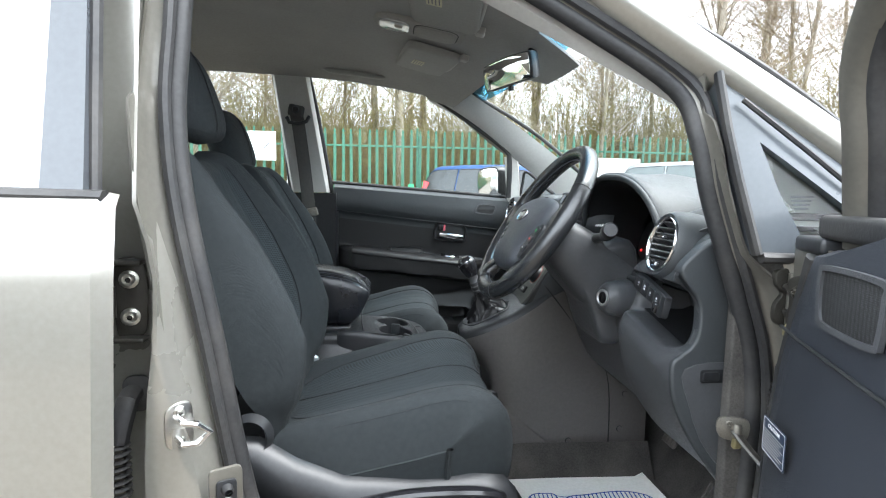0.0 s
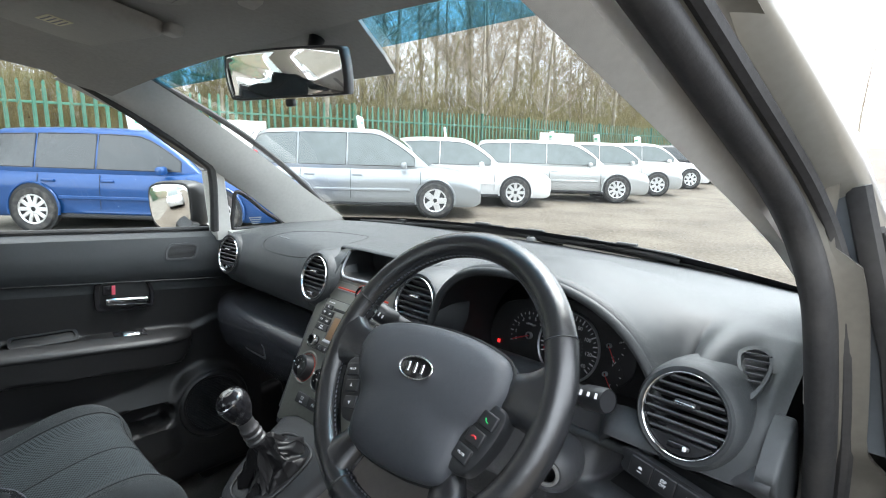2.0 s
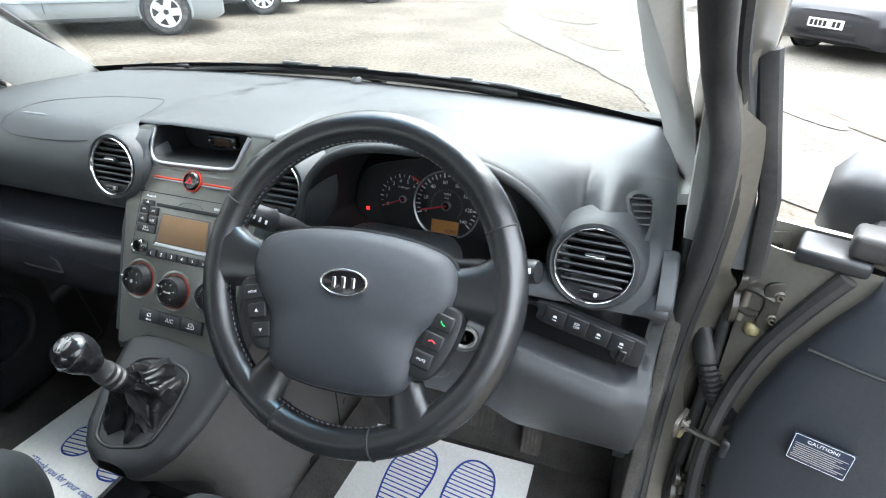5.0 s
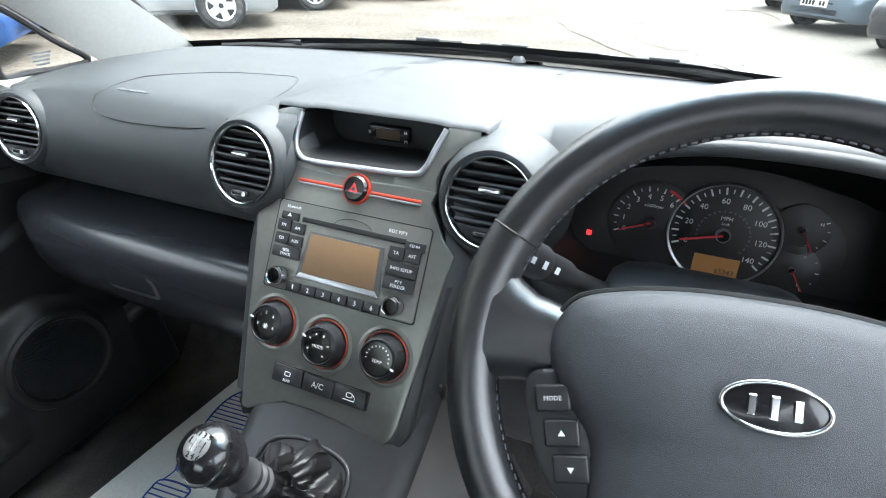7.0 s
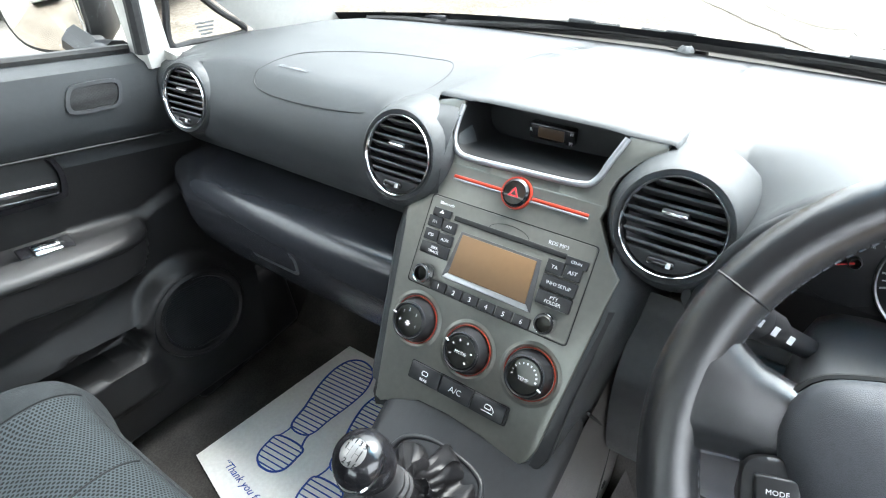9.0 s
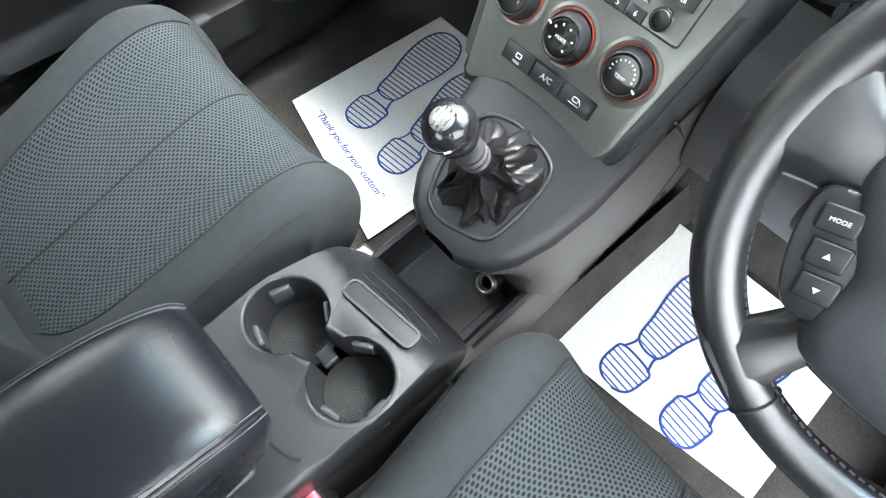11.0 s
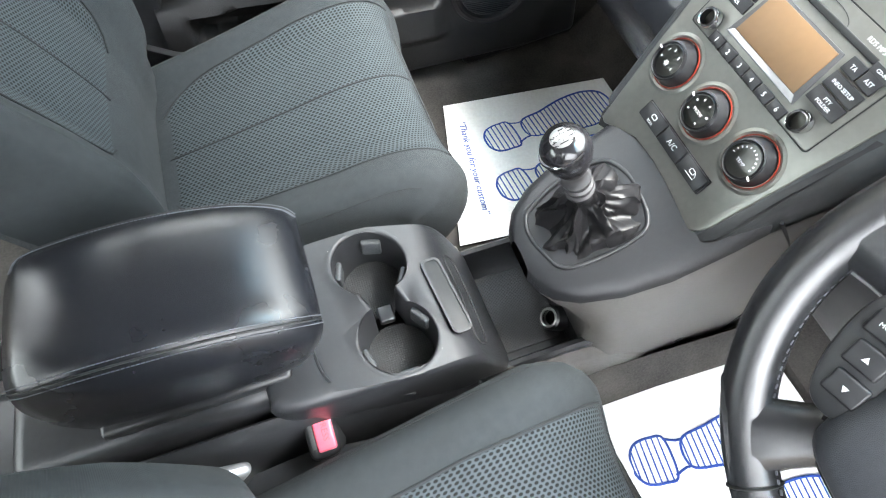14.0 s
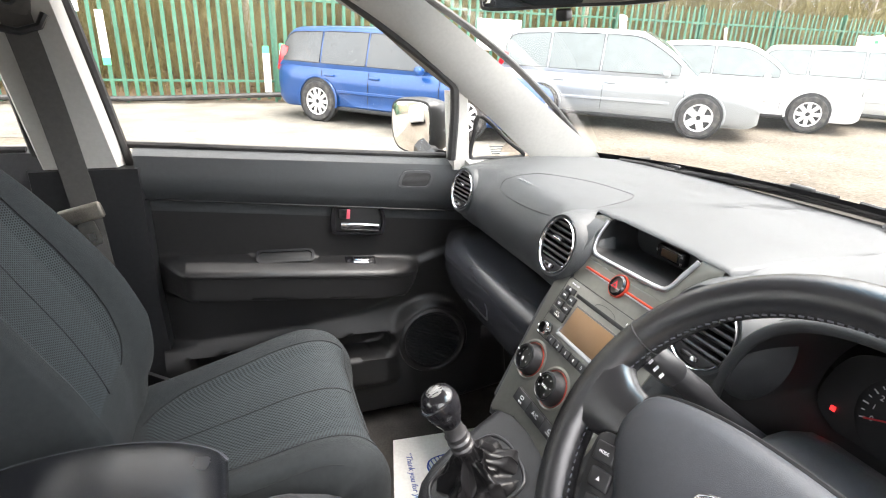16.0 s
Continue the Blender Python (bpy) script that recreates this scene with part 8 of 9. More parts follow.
for t_ in np.linspace(0.02, 1, 9):
    cap_.append([kp @ (Vector((math.sin(q) * math.cos(a), math.sin(q) * math.sin(a), math.cos(q) - (0.02 if t_ == 1 else 0))) * 0.0268) for a, q in [(2 * math.pi * j / 40, radians(76 - 18 * math.cos(2 * math.pi * j / 40 - 0.5)) * t_) for j in range(40)]])
part("knob_cap", solid(cap_), KNOB_SILVER, knob, "satin silver shift pattern cap", angle=60)
part("knob_band", tube([kp @ (Vector((math.sin(q) * math.cos(a), math.sin(q) * math.sin(a), math.cos(q))) * 0.0266) for a, q in [(radians(-150 + 10 * k), radians(77 - 18 * math.cos(radians(-150 + 10 * k) - 0.5))) for k in range(19)]], 0.0016, 6), CHROME, knob)
for x_, y_, tx in ((-0.0075, 0.0085, "R"), (-0.0025, 0.0085, "1"), (0.0025, 0.0085, "3"), (0.0075, 0.0085, "5"), (-0.0025, -0.0085, "2"), (0.0025, -0.0085, "4"), (0.0075, -0.0085, "6")):
    lettering("shift_number", tx, 0.0066, at(kp, x_, y_, 0.0268 - 18 * (x_ * x_ + y_ * y_)), CAVITY, knob, 0.0006)
for x_, y_, w_, h_ in ((-0.0075, 0.0025, 0.0003, 0.005), (-0.0025, 0.0, 0.0003, 0.009), (0.0025, 0.0, 0.0003, 0.009), (0.0075, 0.0, 0.0003, 0.009), (0.0, 0.0, 0.015, 0.0003)):
    part("shift_line", rbox((w_, h_, 0.0016), at(kp, x_, y_, 0.0258), 0, 1), CAVITY, knob)

# armrest with padded lid
arm = thing("armrest", "padded black vinyl armrest lid with twin stitching", "armrest", (-0.16, -0.012, 0.75))
ARM = ((-0.300, 0.055, 0.895, 0.82), (-0.294, 0.070, 0.918, 0.80), (-0.275, 0.078, 0.932, 0.788), (-0.22, 0.081, 0.938, 0.782), (-0.16, 0.082, 0.936, 0.780), (-0.11, 0.0815, 0.926, 0.782), (-0.075, 0.080, 0.912, 0.784), (-0.052, 0.077, 0.897, 0.788), (-0.042, 0.072, 0.882, 0.800), (-0.038, 0.060, 0.864, 0.825))


def arm_at(row, a, lift=0.0):
    """A point of the padded lid's section; its front face leans back towards the foot."""
    x, w, zt, zb = row
    ca, sa = math.cos(a), math.sin(a)
    z = (zt + zb) / 2 + ((zt - zb) / 2 + lift) * math.copysign(abs(sa) ** 0.55, sa)
    return Vector((x - 0.45 * max(0.0, 0.872 - z) * ease((x + 0.15) / 0.09), -0.010 + (w + lift) * math.copysign(abs(ca) ** 0.45, ca), z))


part("lid", solid([[arm_at(q, a) for a in np.linspace(0, 2 * math.pi, 48, endpoint=False)] for q in ARM]), LEATHER, arm, angle=80)
for mid in (48, 132):
    cv = curve_through([arm_at(q, radians(mid), 0.0002) for q in ARM[1:9]], 8)
    part("seam", tube(cv, 0.0011, 6), CAVITY, arm)
    st = bmesh.new()
    for off in (-6, 6):
        cs = curve_through([arm_at(q, radians(mid + off), 0.0003) for q in ARM[1:9]], 8)
        for p, q in zip(cs[:-1], cs[1:]):
            for k in (0.25, 0.75):
                c = p + (q - p) * k
                b2 = rbox((0.0026, 0.0007, 0.0007), basis(tuple(c), tuple(q - p), (0, math.cos(radians(mid)), 1)), 0, 1)
                me_ = bpy.data.meshes.new("stitch")
                b2.to_mesh(me_)
                b2.free()
                st.from_mesh(me_)
                bpy.data.meshes.remove(me_)
    tagged(part("stitching", st, STITCH, arm, "grey twin stitching", smooth=False), kind="stuff")
part("lid_tray", rbox((0.195, 0.150, 0.020), pose(-0.190, -0.010, 0.776), 0.006), BLACK, arm)
part("box", rbox((0.300, 0.172, 0.13), pose(-0.235, -0.012, 0.705), 0.020), BLACK, arm)

# belt buckles and the loose cord
for cyb, xb, zb_, grp in ((-0.130, -0.088, 0.705, 1), (0.118, -0.15, 0.70, 1)):
    bk = thing("belt_buckle", "black seat belt buckle with red release button", "belt buckle", (xb, cyb, 0.6), "belt buckles")
    bm2 = basis((xb, cyb, zb_), (0, -1, 0), (0.0, -0.25, 1)) @ Matrix.Scale(1.2, 4)
    part("shell", rbox((0.054, 0.031, 0.085), at(bm2, 0, 0, -0.042), 0.009), BLACK, bk)
    part("button", rbox((0.040, 0.019, 0.006), at(bm2, 0, 0.003, 0.0), 0.003), RED_PLASTIC, bk, "red press button")
    lettering("marking", "PRESS", 0.0085, at(bm2, 0, 0.004, 0.0032), RED_INK, bk, 0.0002)
    part("slot", rbox((0.032, 0.005, 0.004), at(bm2, 0, -0.009, 0.0), 0.001), CAVITY, bk)
    part("stem", rbox((0.03, 0.008, 0.12), at(bm2, 0, 0, -0.12), 0.002), STEEL, bk)
cord = part("charging_cord", tube(curve_through([(-0.062, -0.078, 0.832), (-0.060, -0.098, 0.79), (-0.045, -0.106, 0.745), (-0.02, -0.112, 0.722), (0.0, -0.118, 0.712), (0.03, -0.124, 0.70)], 6), 0.0016, 6), BLACK, None)
tagged(cord, "thin black cord hanging from the armrest", "cord")


# ---- paper floor mats with printed soles ----
def sole(parent, m, flip):
    f = -1 if flip else 1
    fore = smooth_poly([(-0.035, 0.022 * f), (0.02, 0.036 * f), (0.08, 0.050 * f), (0.13, 0.053 * f), (0.175, 0.036 * f), (0.192, 0.0), (0.18, -0.032 * f), (0.14, -0.048 * f), (0.08, -0.047 * f), (0.02, -0.034 * f), (-0.035, -0.024 * f)], 6)
    heel = smooth_poly([(-0.065, 0.030), (-0.09, 0.038), (-0.12, 0.034), (-0.135, 0.018), (-0.138, 0.0), (-0.135, -0.018), (-0.12, -0.034), (-0.09, -0.038), (-0.065, -0.032)], 6)
    for pts in (fore, heel):
        part("sole_outline", tube([m @ Vector((x, y, 0.0004)) for x, y in pts], 0.0022, 4, True, flat=0.3), BLUE_INK, parent, smooth=False)
        xs = [p[0] for p in pts]
        for x in np.arange(min(xs) + 0.007, max(xs) - 0.003, 0.0112):
            ys = []
            for a, b in zip(pts, pts[1:] + pts[:1]):
                if (a[0] - x) * (b[0] - x) <= 0 and a[0] != b[0]:
                    ys.append(a[1] + (b[1] - a[1]) * (x - a[0]) / (b[0] - a[0]))
            if len(ys) >= 2 and max(ys) - min(ys) > 0.006:
                part("sole_line", rbox((0.0026, max(ys) - min(ys), 0.0005), m @ pose(x, (max(ys) + min(ys)) / 2, 0.0004), 0, 1), BLUE_INK, parent, smooth=False)
    for s in (1, -1):
        part("sole_outline", tube([m @ Vector(p) for p in ((-0.068, s * 0.031, 0.0004), (-0.055, s * 0.026, 0.0004), (-0.045, s * 0.023, 0.0004), (-0.034, s * 0.023, 0.0004))], 0.0022, 4, flat=0.3), BLUE_INK, parent, smooth=False)


def paper_mat(corners, soles, text):
    """A sheet between four corners (near inner, near outer, far outer, far inner), each sole given by heel and toe."""
    p0, p1, p2, p3 = (np.array(c) for c in corners)
    c = (p0 + p1 + p2 + p3) / 4
    mt = thing("paper_floor_mat", "white protective paper mat printed with blue shoe soles", "floor mat", (c[0], c[1], 0.389), "paper mats")
    g = []
    for u in np.linspace(0, 1, 17):
        row = []
        for v in np.linspace(0, 1, 13):
            q = (p0 * (1 - v) + p1 * v) * (1 - u) + (p3 * (1 - v) + p2 * v) * u
            edge = max(0.0, u - 0.93) / 0.07
            row.append((q[0], q[1], 0.3925 + 0.008 * ease(edge) + (0.010 * ease((0.06 - u) / 0.06) * noise.noise((v * 3, 1, 4)) if u < 0.06 else 0.0)))
        g.append(row)
    part("sheet", thick(sheet(g), 0.0012), PAPER, mt)
    for hx, hy, tx, ty, fl in soles:
        a = math.degrees(math.atan2(ty - hy, tx - hx))
        k = math.hypot(tx - hx, ty - hy) / 0.33
        sole(mt, pose(hx, hy, 0.3937, 0, 0, a) @ Matrix.Diagonal((k, k, 1, 1)) @ pose(0.138, 0, 0), fl)
    if text:
        (ax_, ay_), (bx_, by_) = text
        tm_ = pose((ax_ + bx_) / 2, (ay_ + by_) / 2, 0.3941, 0, 0, math.degrees(math.atan2(by_ - ay_, bx_ - ax_)))
        lettering("print", "\u201cThank you for your custom\u201d", 0.0215, tm_, BLUE_INK, mt, 0.0002, 0.25)


paper_mat(((0.325, -0.178), (0.375, -0.560), (0.700, -0.560), (0.690, -0.182)), ((0.352, -0.285, 0.668, -0.318, False), (0.356, -0.412, 0.672, -0.448, True)), None)
paper_mat(((0.225, 0.205), (0.318, 0.575), (0.775, 0.535), (0.720, 0.165)), ((0.375, 0.438, 0.705, 0.470, True), (0.352, 0.305, 0.68, 0.335, False)), ((0.343, 0.52), (0.304, 0.256)))

# ---- roof fittings ----
lamp = thing("overhead_console", "grey overhead console with map lamp and sunglasses box", "overhead console", (0.1, 0.0, 1.58))
tilt = math.degrees(math.atan2(head_z(-0.01, 0) - head_z(0.19, 0), 0.20))
lmx = pose(0.090, -0.005, head_z(0.09, 0) - 0.004, 180, 0, 0) @ pose(0, 0, 0, 0, -tilt, 0)
part("housing", plate(round_rect(0.245, 0.125, 0.05), lmx, 0.020, 0.008, 3), VISOR, lamp, angle=60)
part("map_lamp", plate(round_rect(0.080, 0.098, 0.030, cx=-0.067), at(lmx, 0, 0, 0.018), 0.006, 0.003), LAMP_CLEAR, lamp, "clear map lamp lens")
part("lamp_switch", rbox((0.020, 0.014, 0.006), at(lmx, -0.055, 0.018, 0.026), 0.002), LAMP_GREY, lamp)
part("glasses_lid", plate(round_rect(0.115, 0.102, 0.028, cx=0.045), at(lmx, 0, 0, 0.018), 0.006, 0.004), VISOR, lamp)
part("lid_gap", ring_plate(round_rect(0.121, 0.108, 0.030, cx=0.045), round_rect(0.116, 0.103, 0.028, cx=0.045), at(lmx, 0, 0, 0.0195), 0.001), CAVITY, lamp)
for s in (1, -1):
    vz = head_z(0.12, 0.32) - 0.008
    v = thing("sun_visor", "grey vinyl sun visor folded up against the roof", "sun visor", (0.12, s * 0.32, vz), "sun visors")
    vm = pose(0.125, s * 0.315, head_z(0.125, 0.315) - 0.006, 180, 0, 0) @ pose(0, 0, 0, s * 3, -tilt - 2, -s * 7)
    part("panel", plate(round_rect(0.165, 0.385, 0.03), vm, 0.022, 0.009, 3), VISOR, v, angle=60)
    part("hinge_arm", tube([vm @ Vector((0.080, -s * -0.15 * 0 - 0.17 * 1, 0.008)), vm @ Vector((0.088, 0.0, 0.008)), vm @ Vector((0.080, 0.17, 0.008))], 0.006, 8), LAMP_GREY, v)
    part("hinge_clip", rbox((0.024, 0.034, 0.018), at(vm, 0.088, -s * -0.19, 0.008), 0.005), LAMP_GREY, v)
    part("hinge_clip", rbox((0.024, 0.034, 0.018), at(vm, 0.088, s * -0.19, 0.008), 0.005), LAMP_GREY, v)
    part("warning_label", rbox((0.036, 0.062, 0.0008), at(vm, -0.022, s * 0.02, 0.0225), 0, 1), material("cream_label", (0.62, 0.60, 0.42), 0.6, vary=0.05), v, "cream warning label")
    for k in range(4):
        part("print_line", rbox((0.003, 0.05 - 0.006 * (k % 2), 0.0004), at(vm, -0.034 + 0.008 * k, s * 0.02, 0.0231), 0, 1), GREY_INK, v)
gh = thing("grab_handle", "grey folding roof grab handle", "grab handle", (-0.12, 0.56, 1.58))
gz_ = lambda x: head_z(x, 0.55)
part("grip", tube(curve_through([(-0.225, 0.560, gz_(-0.225) + 0.004), (-0.212, 0.552, gz_(-0.21) - 0.010), (-0.18, 0.545, gz_(-0.18) - 0.016), (-0.10, 0.545, gz_(-0.10) - 0.016), (-0.035, 0.545, gz_(-0.04) - 0.015), (-0.010, 0.552, gz_(-0.01) - 0.008), (-0.004, 0.560, gz_(0.0) + 0.004)], 5), 0.013, 10, flat=0.75), VISOR, gh, angle=80)
for x in (-0.222, -0.008):
    part("foot", rbox((0.036, 0.034, 0.018), pose(x, 0.562, gz_(x) - 0.004), 0.006), VISOR, gh)
mirr = thing("rear_view_mirror", "black framed rear view mirror hung from the windscreen", "mirror", (0.33, -0.05, 1.5))
mn = Vector((-0.930, -0.330, -0.16))
mb = basis((0.318, -0.055, 1.460), (0.330, -0.93, 0), tuple(mn))
ms = [(-0.118, 0.0), (-0.114, 0.028), (-0.098, 0.035), (0.0, 0.038), (0.100, 0.034), (0.114, 0.022), (0.114, -0.026), (0.100, -0.034), (0.0, -0.035), (-0.100, -0.036), (-0.114, -0.026)]
mp = smooth_poly(ms, 4)
part("shell", solid([[mb @ Vector((x * k, y * k, -h)) for x, y in mp] for k, h in ((0.98, -0.004), (1.0, 0.0), (1.0, 0.010), (0.92, 0.026), (0.6, 0.034))]), BLACK, mirr, angle=60)
part("glass", plate([(x * 0.945, y * 0.90) for x, y in mp], at(mb, 0, 0, 0.0036), 0.0012, 0.0003), MIRROR, mirr, "mirror glass")
part("dip_tab", rbox((0.014, 0.012, 0.012), at(mb, 0.0, -0.042, -0.006), 0.003), BLACK, mirr)
part("stem", tube([(0.345, -0.062, 1.475), (0.375, -0.045, 1.500), (0.395, -0.03, 1.530)], [0.012, 0.010, 0.014], 12), BLACK, mirr)
sc = [[screen_at(i, k) for i in range(13, 22)] for k in (0.80, 0.86, 0.93, 0.99)]
cover = [[(p[0] - 0.012, p[1] * (0.8 + 0.25 * r), p[2] - 0.006) for p in row] for r, row in enumerate(sc)]
cv_ = part("sensor_cover", thick(sheet(cover), 0.006), VISOR, None, angle=60)
tagged(cv_, "grey trapezoid cover behind the mirror at the screen top", "cover")


# ---- palisade fence along the lot ----
fence = thing("palisade_fence", "green painted steel palisade fence with pointed pales", "fence", (5, 11.6, 0.15))


def fence_y(x):
    return 11.6 + 0.012 * x


pale_out = [(-0.034, 0.0), (0.034, 0.0), (0.034, 2.16), (0.020, 2.21), (0.030, 2.27), (0.0, 2.33), (-0.030, 2.27), (-0.020, 2.21), (-0.034, 2.16)]
pb = bmesh.new()
for sgn in (0,):
    f = pb.faces.new([pb.verts.new((x, -0.006 if abs(x) > 0.03 else -0.012, z)) for x, z in pale_out])
ex = bmesh.ops.extrude_face_region(pb, geom=[f])
for v in ex["geom"]:
    if isinstance(v, bmesh.types.BMVert):
        v.co.y += 0.012
pale_mesh = to_mesh(pb, "pale", False)
pale_mesh.materials.append(FENCE)
PITCH = 0.2
near = np.arange(-14.0, 46.0, PITCH)
for x in near:
    p = part("pale", pale_mesh, FENCE, fence)
    p.matrix_basis = pose(x + random.uniform(-0.008, 0.008), fence_y(x) - 0.03, lot_z(x, 11.2) + 0.06 + random.uniform(-0.012, 0.012), random.uniform(-0.6, 0.6), random.uniform(-0.5, 0.5), 0)
far = bmesh.new()
for x in np.concatenate([np.arange(46.0, 90.0, PITCH), np.arange(-30, -14, PITCH)]):
    vs = [far.verts.new((x + a, fence_y(x) - 0.03, b + 0.2)) for a, b in pale_out]
    far.faces.new(vs)
tagged(part("far_pales", far, FENCE, fence, smooth=False), kind="stuff")
for h in (0.42, 1.98):
    part("rail", rbox((120, 0.05, 0.045), pose(30, fence_y(30), h + 0.16, 0, 0, math.degrees(math.atan(0.012))), 0.004, 1), FENCE, fence)
for x in np.arange(-13.0, 88.0, 2.75):
    part("post", rbox((0.055, 0.10, 2.45), pose(x, fence_y(x) + 0.06, 1.36), 0.006, 1), FENCE, fence)
part("kerb_pipe", tube([(x, 11.45 + 0.012 * x, 0.30 + 0.05 * math.sin(x * 0.7)) for x in np.arange(-12, 12, 1.0)], 0.05, 8), RUBBER, fence, "dark pipe along the fence foot")


def board(x, z, w, h, mark, name="sign_board", cat="sign"):
    b = thing(name, "plain white sign board fixed to the fence", cat, (x, fence_y(x) - 0.08, z), "fence signs")
    y = fence_y(x) - 0.075
    part("panel", rbox((w, 0.012, h), pose(x, y, z), 0.004, 1), SIGN, b)
    if mark:
        part("tick_mark", tube([(x - 0.06 * 1 + w * 0.1, y - 0.008, z), (x + w * 0.1, y - 0.008, z - 0.06), (x + 0.12 + w * 0.1, y - 0.008, z + 0.09)], 0.012, 5), LABEL, b)


board(-2.85, 2.08, 0.66, 0.66, True)
board(5.77, 1.64, 1.10, 0.67, True)
board(19.1, 1.75, 2.5, 0.58, False)
board(39.0, 2.0, 3.0, 0.7, False)
for x, z, h in ((-2.22, 1.32, 0.95), (0.60, 0.80, 0.86), (0.93, 0.855, 0.87)):
    sp = thing("marker_panel", "narrow white and green marker panel on the fence", "sign", (x, fence_y(x) - 0.08, z), "marker panels")
    part("panel", rbox((0.135, 0.010, h), pose(x, fence_y(x) - 0.075, z), 0.004, 1), SIGN, sp)
    part("green_end", rbox((0.136, 0.011, 0.14), pose(x, fence_y(x) - 0.076, z - h / 2 + 0.07 if h > 0.9 else z + h / 2 - 0.04), 0.003, 1), SIGN_GREEN, sp)


# ---- parked cars ----
def wheel_part(name, r, w, parent, side, spokes):
    """Wheel about local y at the origin; side: which way the rim faces."""
    m = basis((0, 0, 0), (1, 0, 0), (0, side, 0))
    ty = part(name, lathe([(r * 0.66, w * 0.42), (r * 0.80, w * 0.5), (r * 0.93, w * 0.47), (r, w * 0.30), (r, -w * 0.35), (r * 0.9, -w * 0.5), (r * 0.6, -w * 0.5)], m, 28), TYRE, parent, "black tyre")
    part("rim", lathe([(r * 0.68, w * 0.42), (r * 0.655, w * 0.44), (r * 0.62, w * 0.36), (r * 0.58, w * 0.05), (0.0, 0.02)], m, 28), BLACK, ty)
    for k in range(spokes):
        a = 360 * k / spokes
        part("rim_spoke", rbox((r * 0.52, r * (1.7 / spokes), 0.02), m @ pose(0, 0, 0, 0, 0, a) @ pose(r * 0.37, 0, w * 0.36), 0.006, 1, None), ALLOY, ty)
    part("rim_lip", lathe([(r * 0.60, w * 0.39), (r * 0.66, w * 0.44), (r * 0.69, w * 0.42)], m, 28), ALLOY, ty)
    part("hub_cap", lathe([(0, w * 0.42), (r * 0.13, w * 0.41), (r * 0.16, w * 0.34)], m, 16), ALLOY, ty)
    return ty


def parked_car(label, paint, L, W, H, kind, spokes=7, topper=True, pane=PALE_PANE):
    """Car about its middle on the ground, nose along local +x."""
    car = thing("parked_car", label, "car", (0, 0, 0), "parked cars")
    hw = W / 2
    mpv = kind == "mpv"
    belt = 0.60 * H if not mpv else 0.575 * H
    cowl = L / 2 - (1.02 if mpv else 1.18)
    rf = cowl - (0.92 if mpv else 0.80)
    est = kind in ("estate", "mpv")
    rr = -L / 2 + (0.30 if est else 0.62)
    tb = -L / 2 + (0.04 if est else 0.10)
    st = []
    for u in [0, 0.008, 0.02, 0.05] + list(np.linspace(0.1, 0.9, 15)) + [0.93, 0.955, 0.975, 0.99, 1.0]:
        x = -L / 2 + L * u
        zt = float(np.interp(x, [-L / 2, -L / 2 + 0.10, cowl - 0.3, cowl, L / 2 - 0.45, L / 2 - 0.12, L / 2], [belt * 0.80, belt * 1.02, belt * 0.98, belt * 0.99, belt * 0.90, belt * 0.78, belt * 0.66]))
        w = hw * float(np.interp(u, [0, 0.015, 0.05, 0.12, 0.5, 0.88, 0.95, 0.985, 1.0], [0.78, 0.88, 0.95, 0.985, 1.0, 0.985, 0.945, 0.88, 0.76]))
        zb = float(np.interp(u, [0, 0.03, 0.97, 1], [0.32, 0.20, 0.19, 0.26]))
        half = [(w * 0.90, zb), (w * 0.975, zb + 0.09), (w * 0.965, zb + 0.20), (w * 1.0, 0.55 * zt + 0.10), (w * 0.995, zt * 0.80), (w * 0.955, zt * 0.93), (w * 0.86, zt), (w * 0.45, zt + 0.022)]
        st.append([(x, y, z) for y, z in half] + [(x, -y, z) for y, z in reversed(half)])
    part("body", solid(st), paint, car, angle=42)
    # cabin lofted along its side outline, with rounded shoulders
    low_ = belt * 0.955
    rise_ = H - low_
    pr_ = [(tb - 0.02, low_), (tb + (0.10 if est else 0.22), low_ + 0.48 * rise_), (rr, low_ + (0.90 if est else 0.84) * rise_), (rr + 0.45, low_ + 0.975 * rise_), ((rr + rf) / 2 + 0.1, H), (rf - 0.12, low_ + 0.975 * rise_), (rf + 0.14, low_ + 0.87 * rise_), ((rf + cowl) / 2 + 0.12, low_ + 0.50 * rise_), (cowl - 0.02, low_ + 0.10 * rise_), (cowl + 0.10, low_ - 0.02)]
    sp_ = curve_through([(x, z, 0) for x, z in pr_], 8)
    px_, pz_ = [p[0] for p in sp_], [p[1] for p in sp_]

    def cab_z(x):
        return float(np.interp(x, px_, pz_))

    xm_, hl_x = (tb + cowl) / 2, (cowl - tb) / 2

    def side_y(x, z):
        g = max(0.0, (z - low_) / rise_)
        return hw * (0.935 - 0.19 * g ** 1.25) * (1 - 0.10 * min(1.0, abs((x - xm_) / hl_x)) ** 4)

    lv = []
    for x in np.linspace(tb - 0.015, cowl + 0.09, 34):
        zs = cab_z(x)
        r = min(0.11, max(0.004, (zs - low_) * 0.45))
        half = [(side_y(x, low_) * 0.97, low_ - 0.06)] + [(side_y(x, z), z) for z in np.linspace(low_, max(low_ + 0.002, zs - r), 5)]
        ye = half[-1][0]
        for a_ in (25, 50, 72):
            half.append((ye - r * 1.25 * (1 - math.cos(radians(a_))), zs - r + r * math.sin(radians(a_))))
        half += [(ye * 0.55, zs + 0.012), (ye * 0.2, zs + 0.018)]
        lv.append([(x, y, z) for y, z in half] + [(x, -y, z) for y, z in reversed(half)])
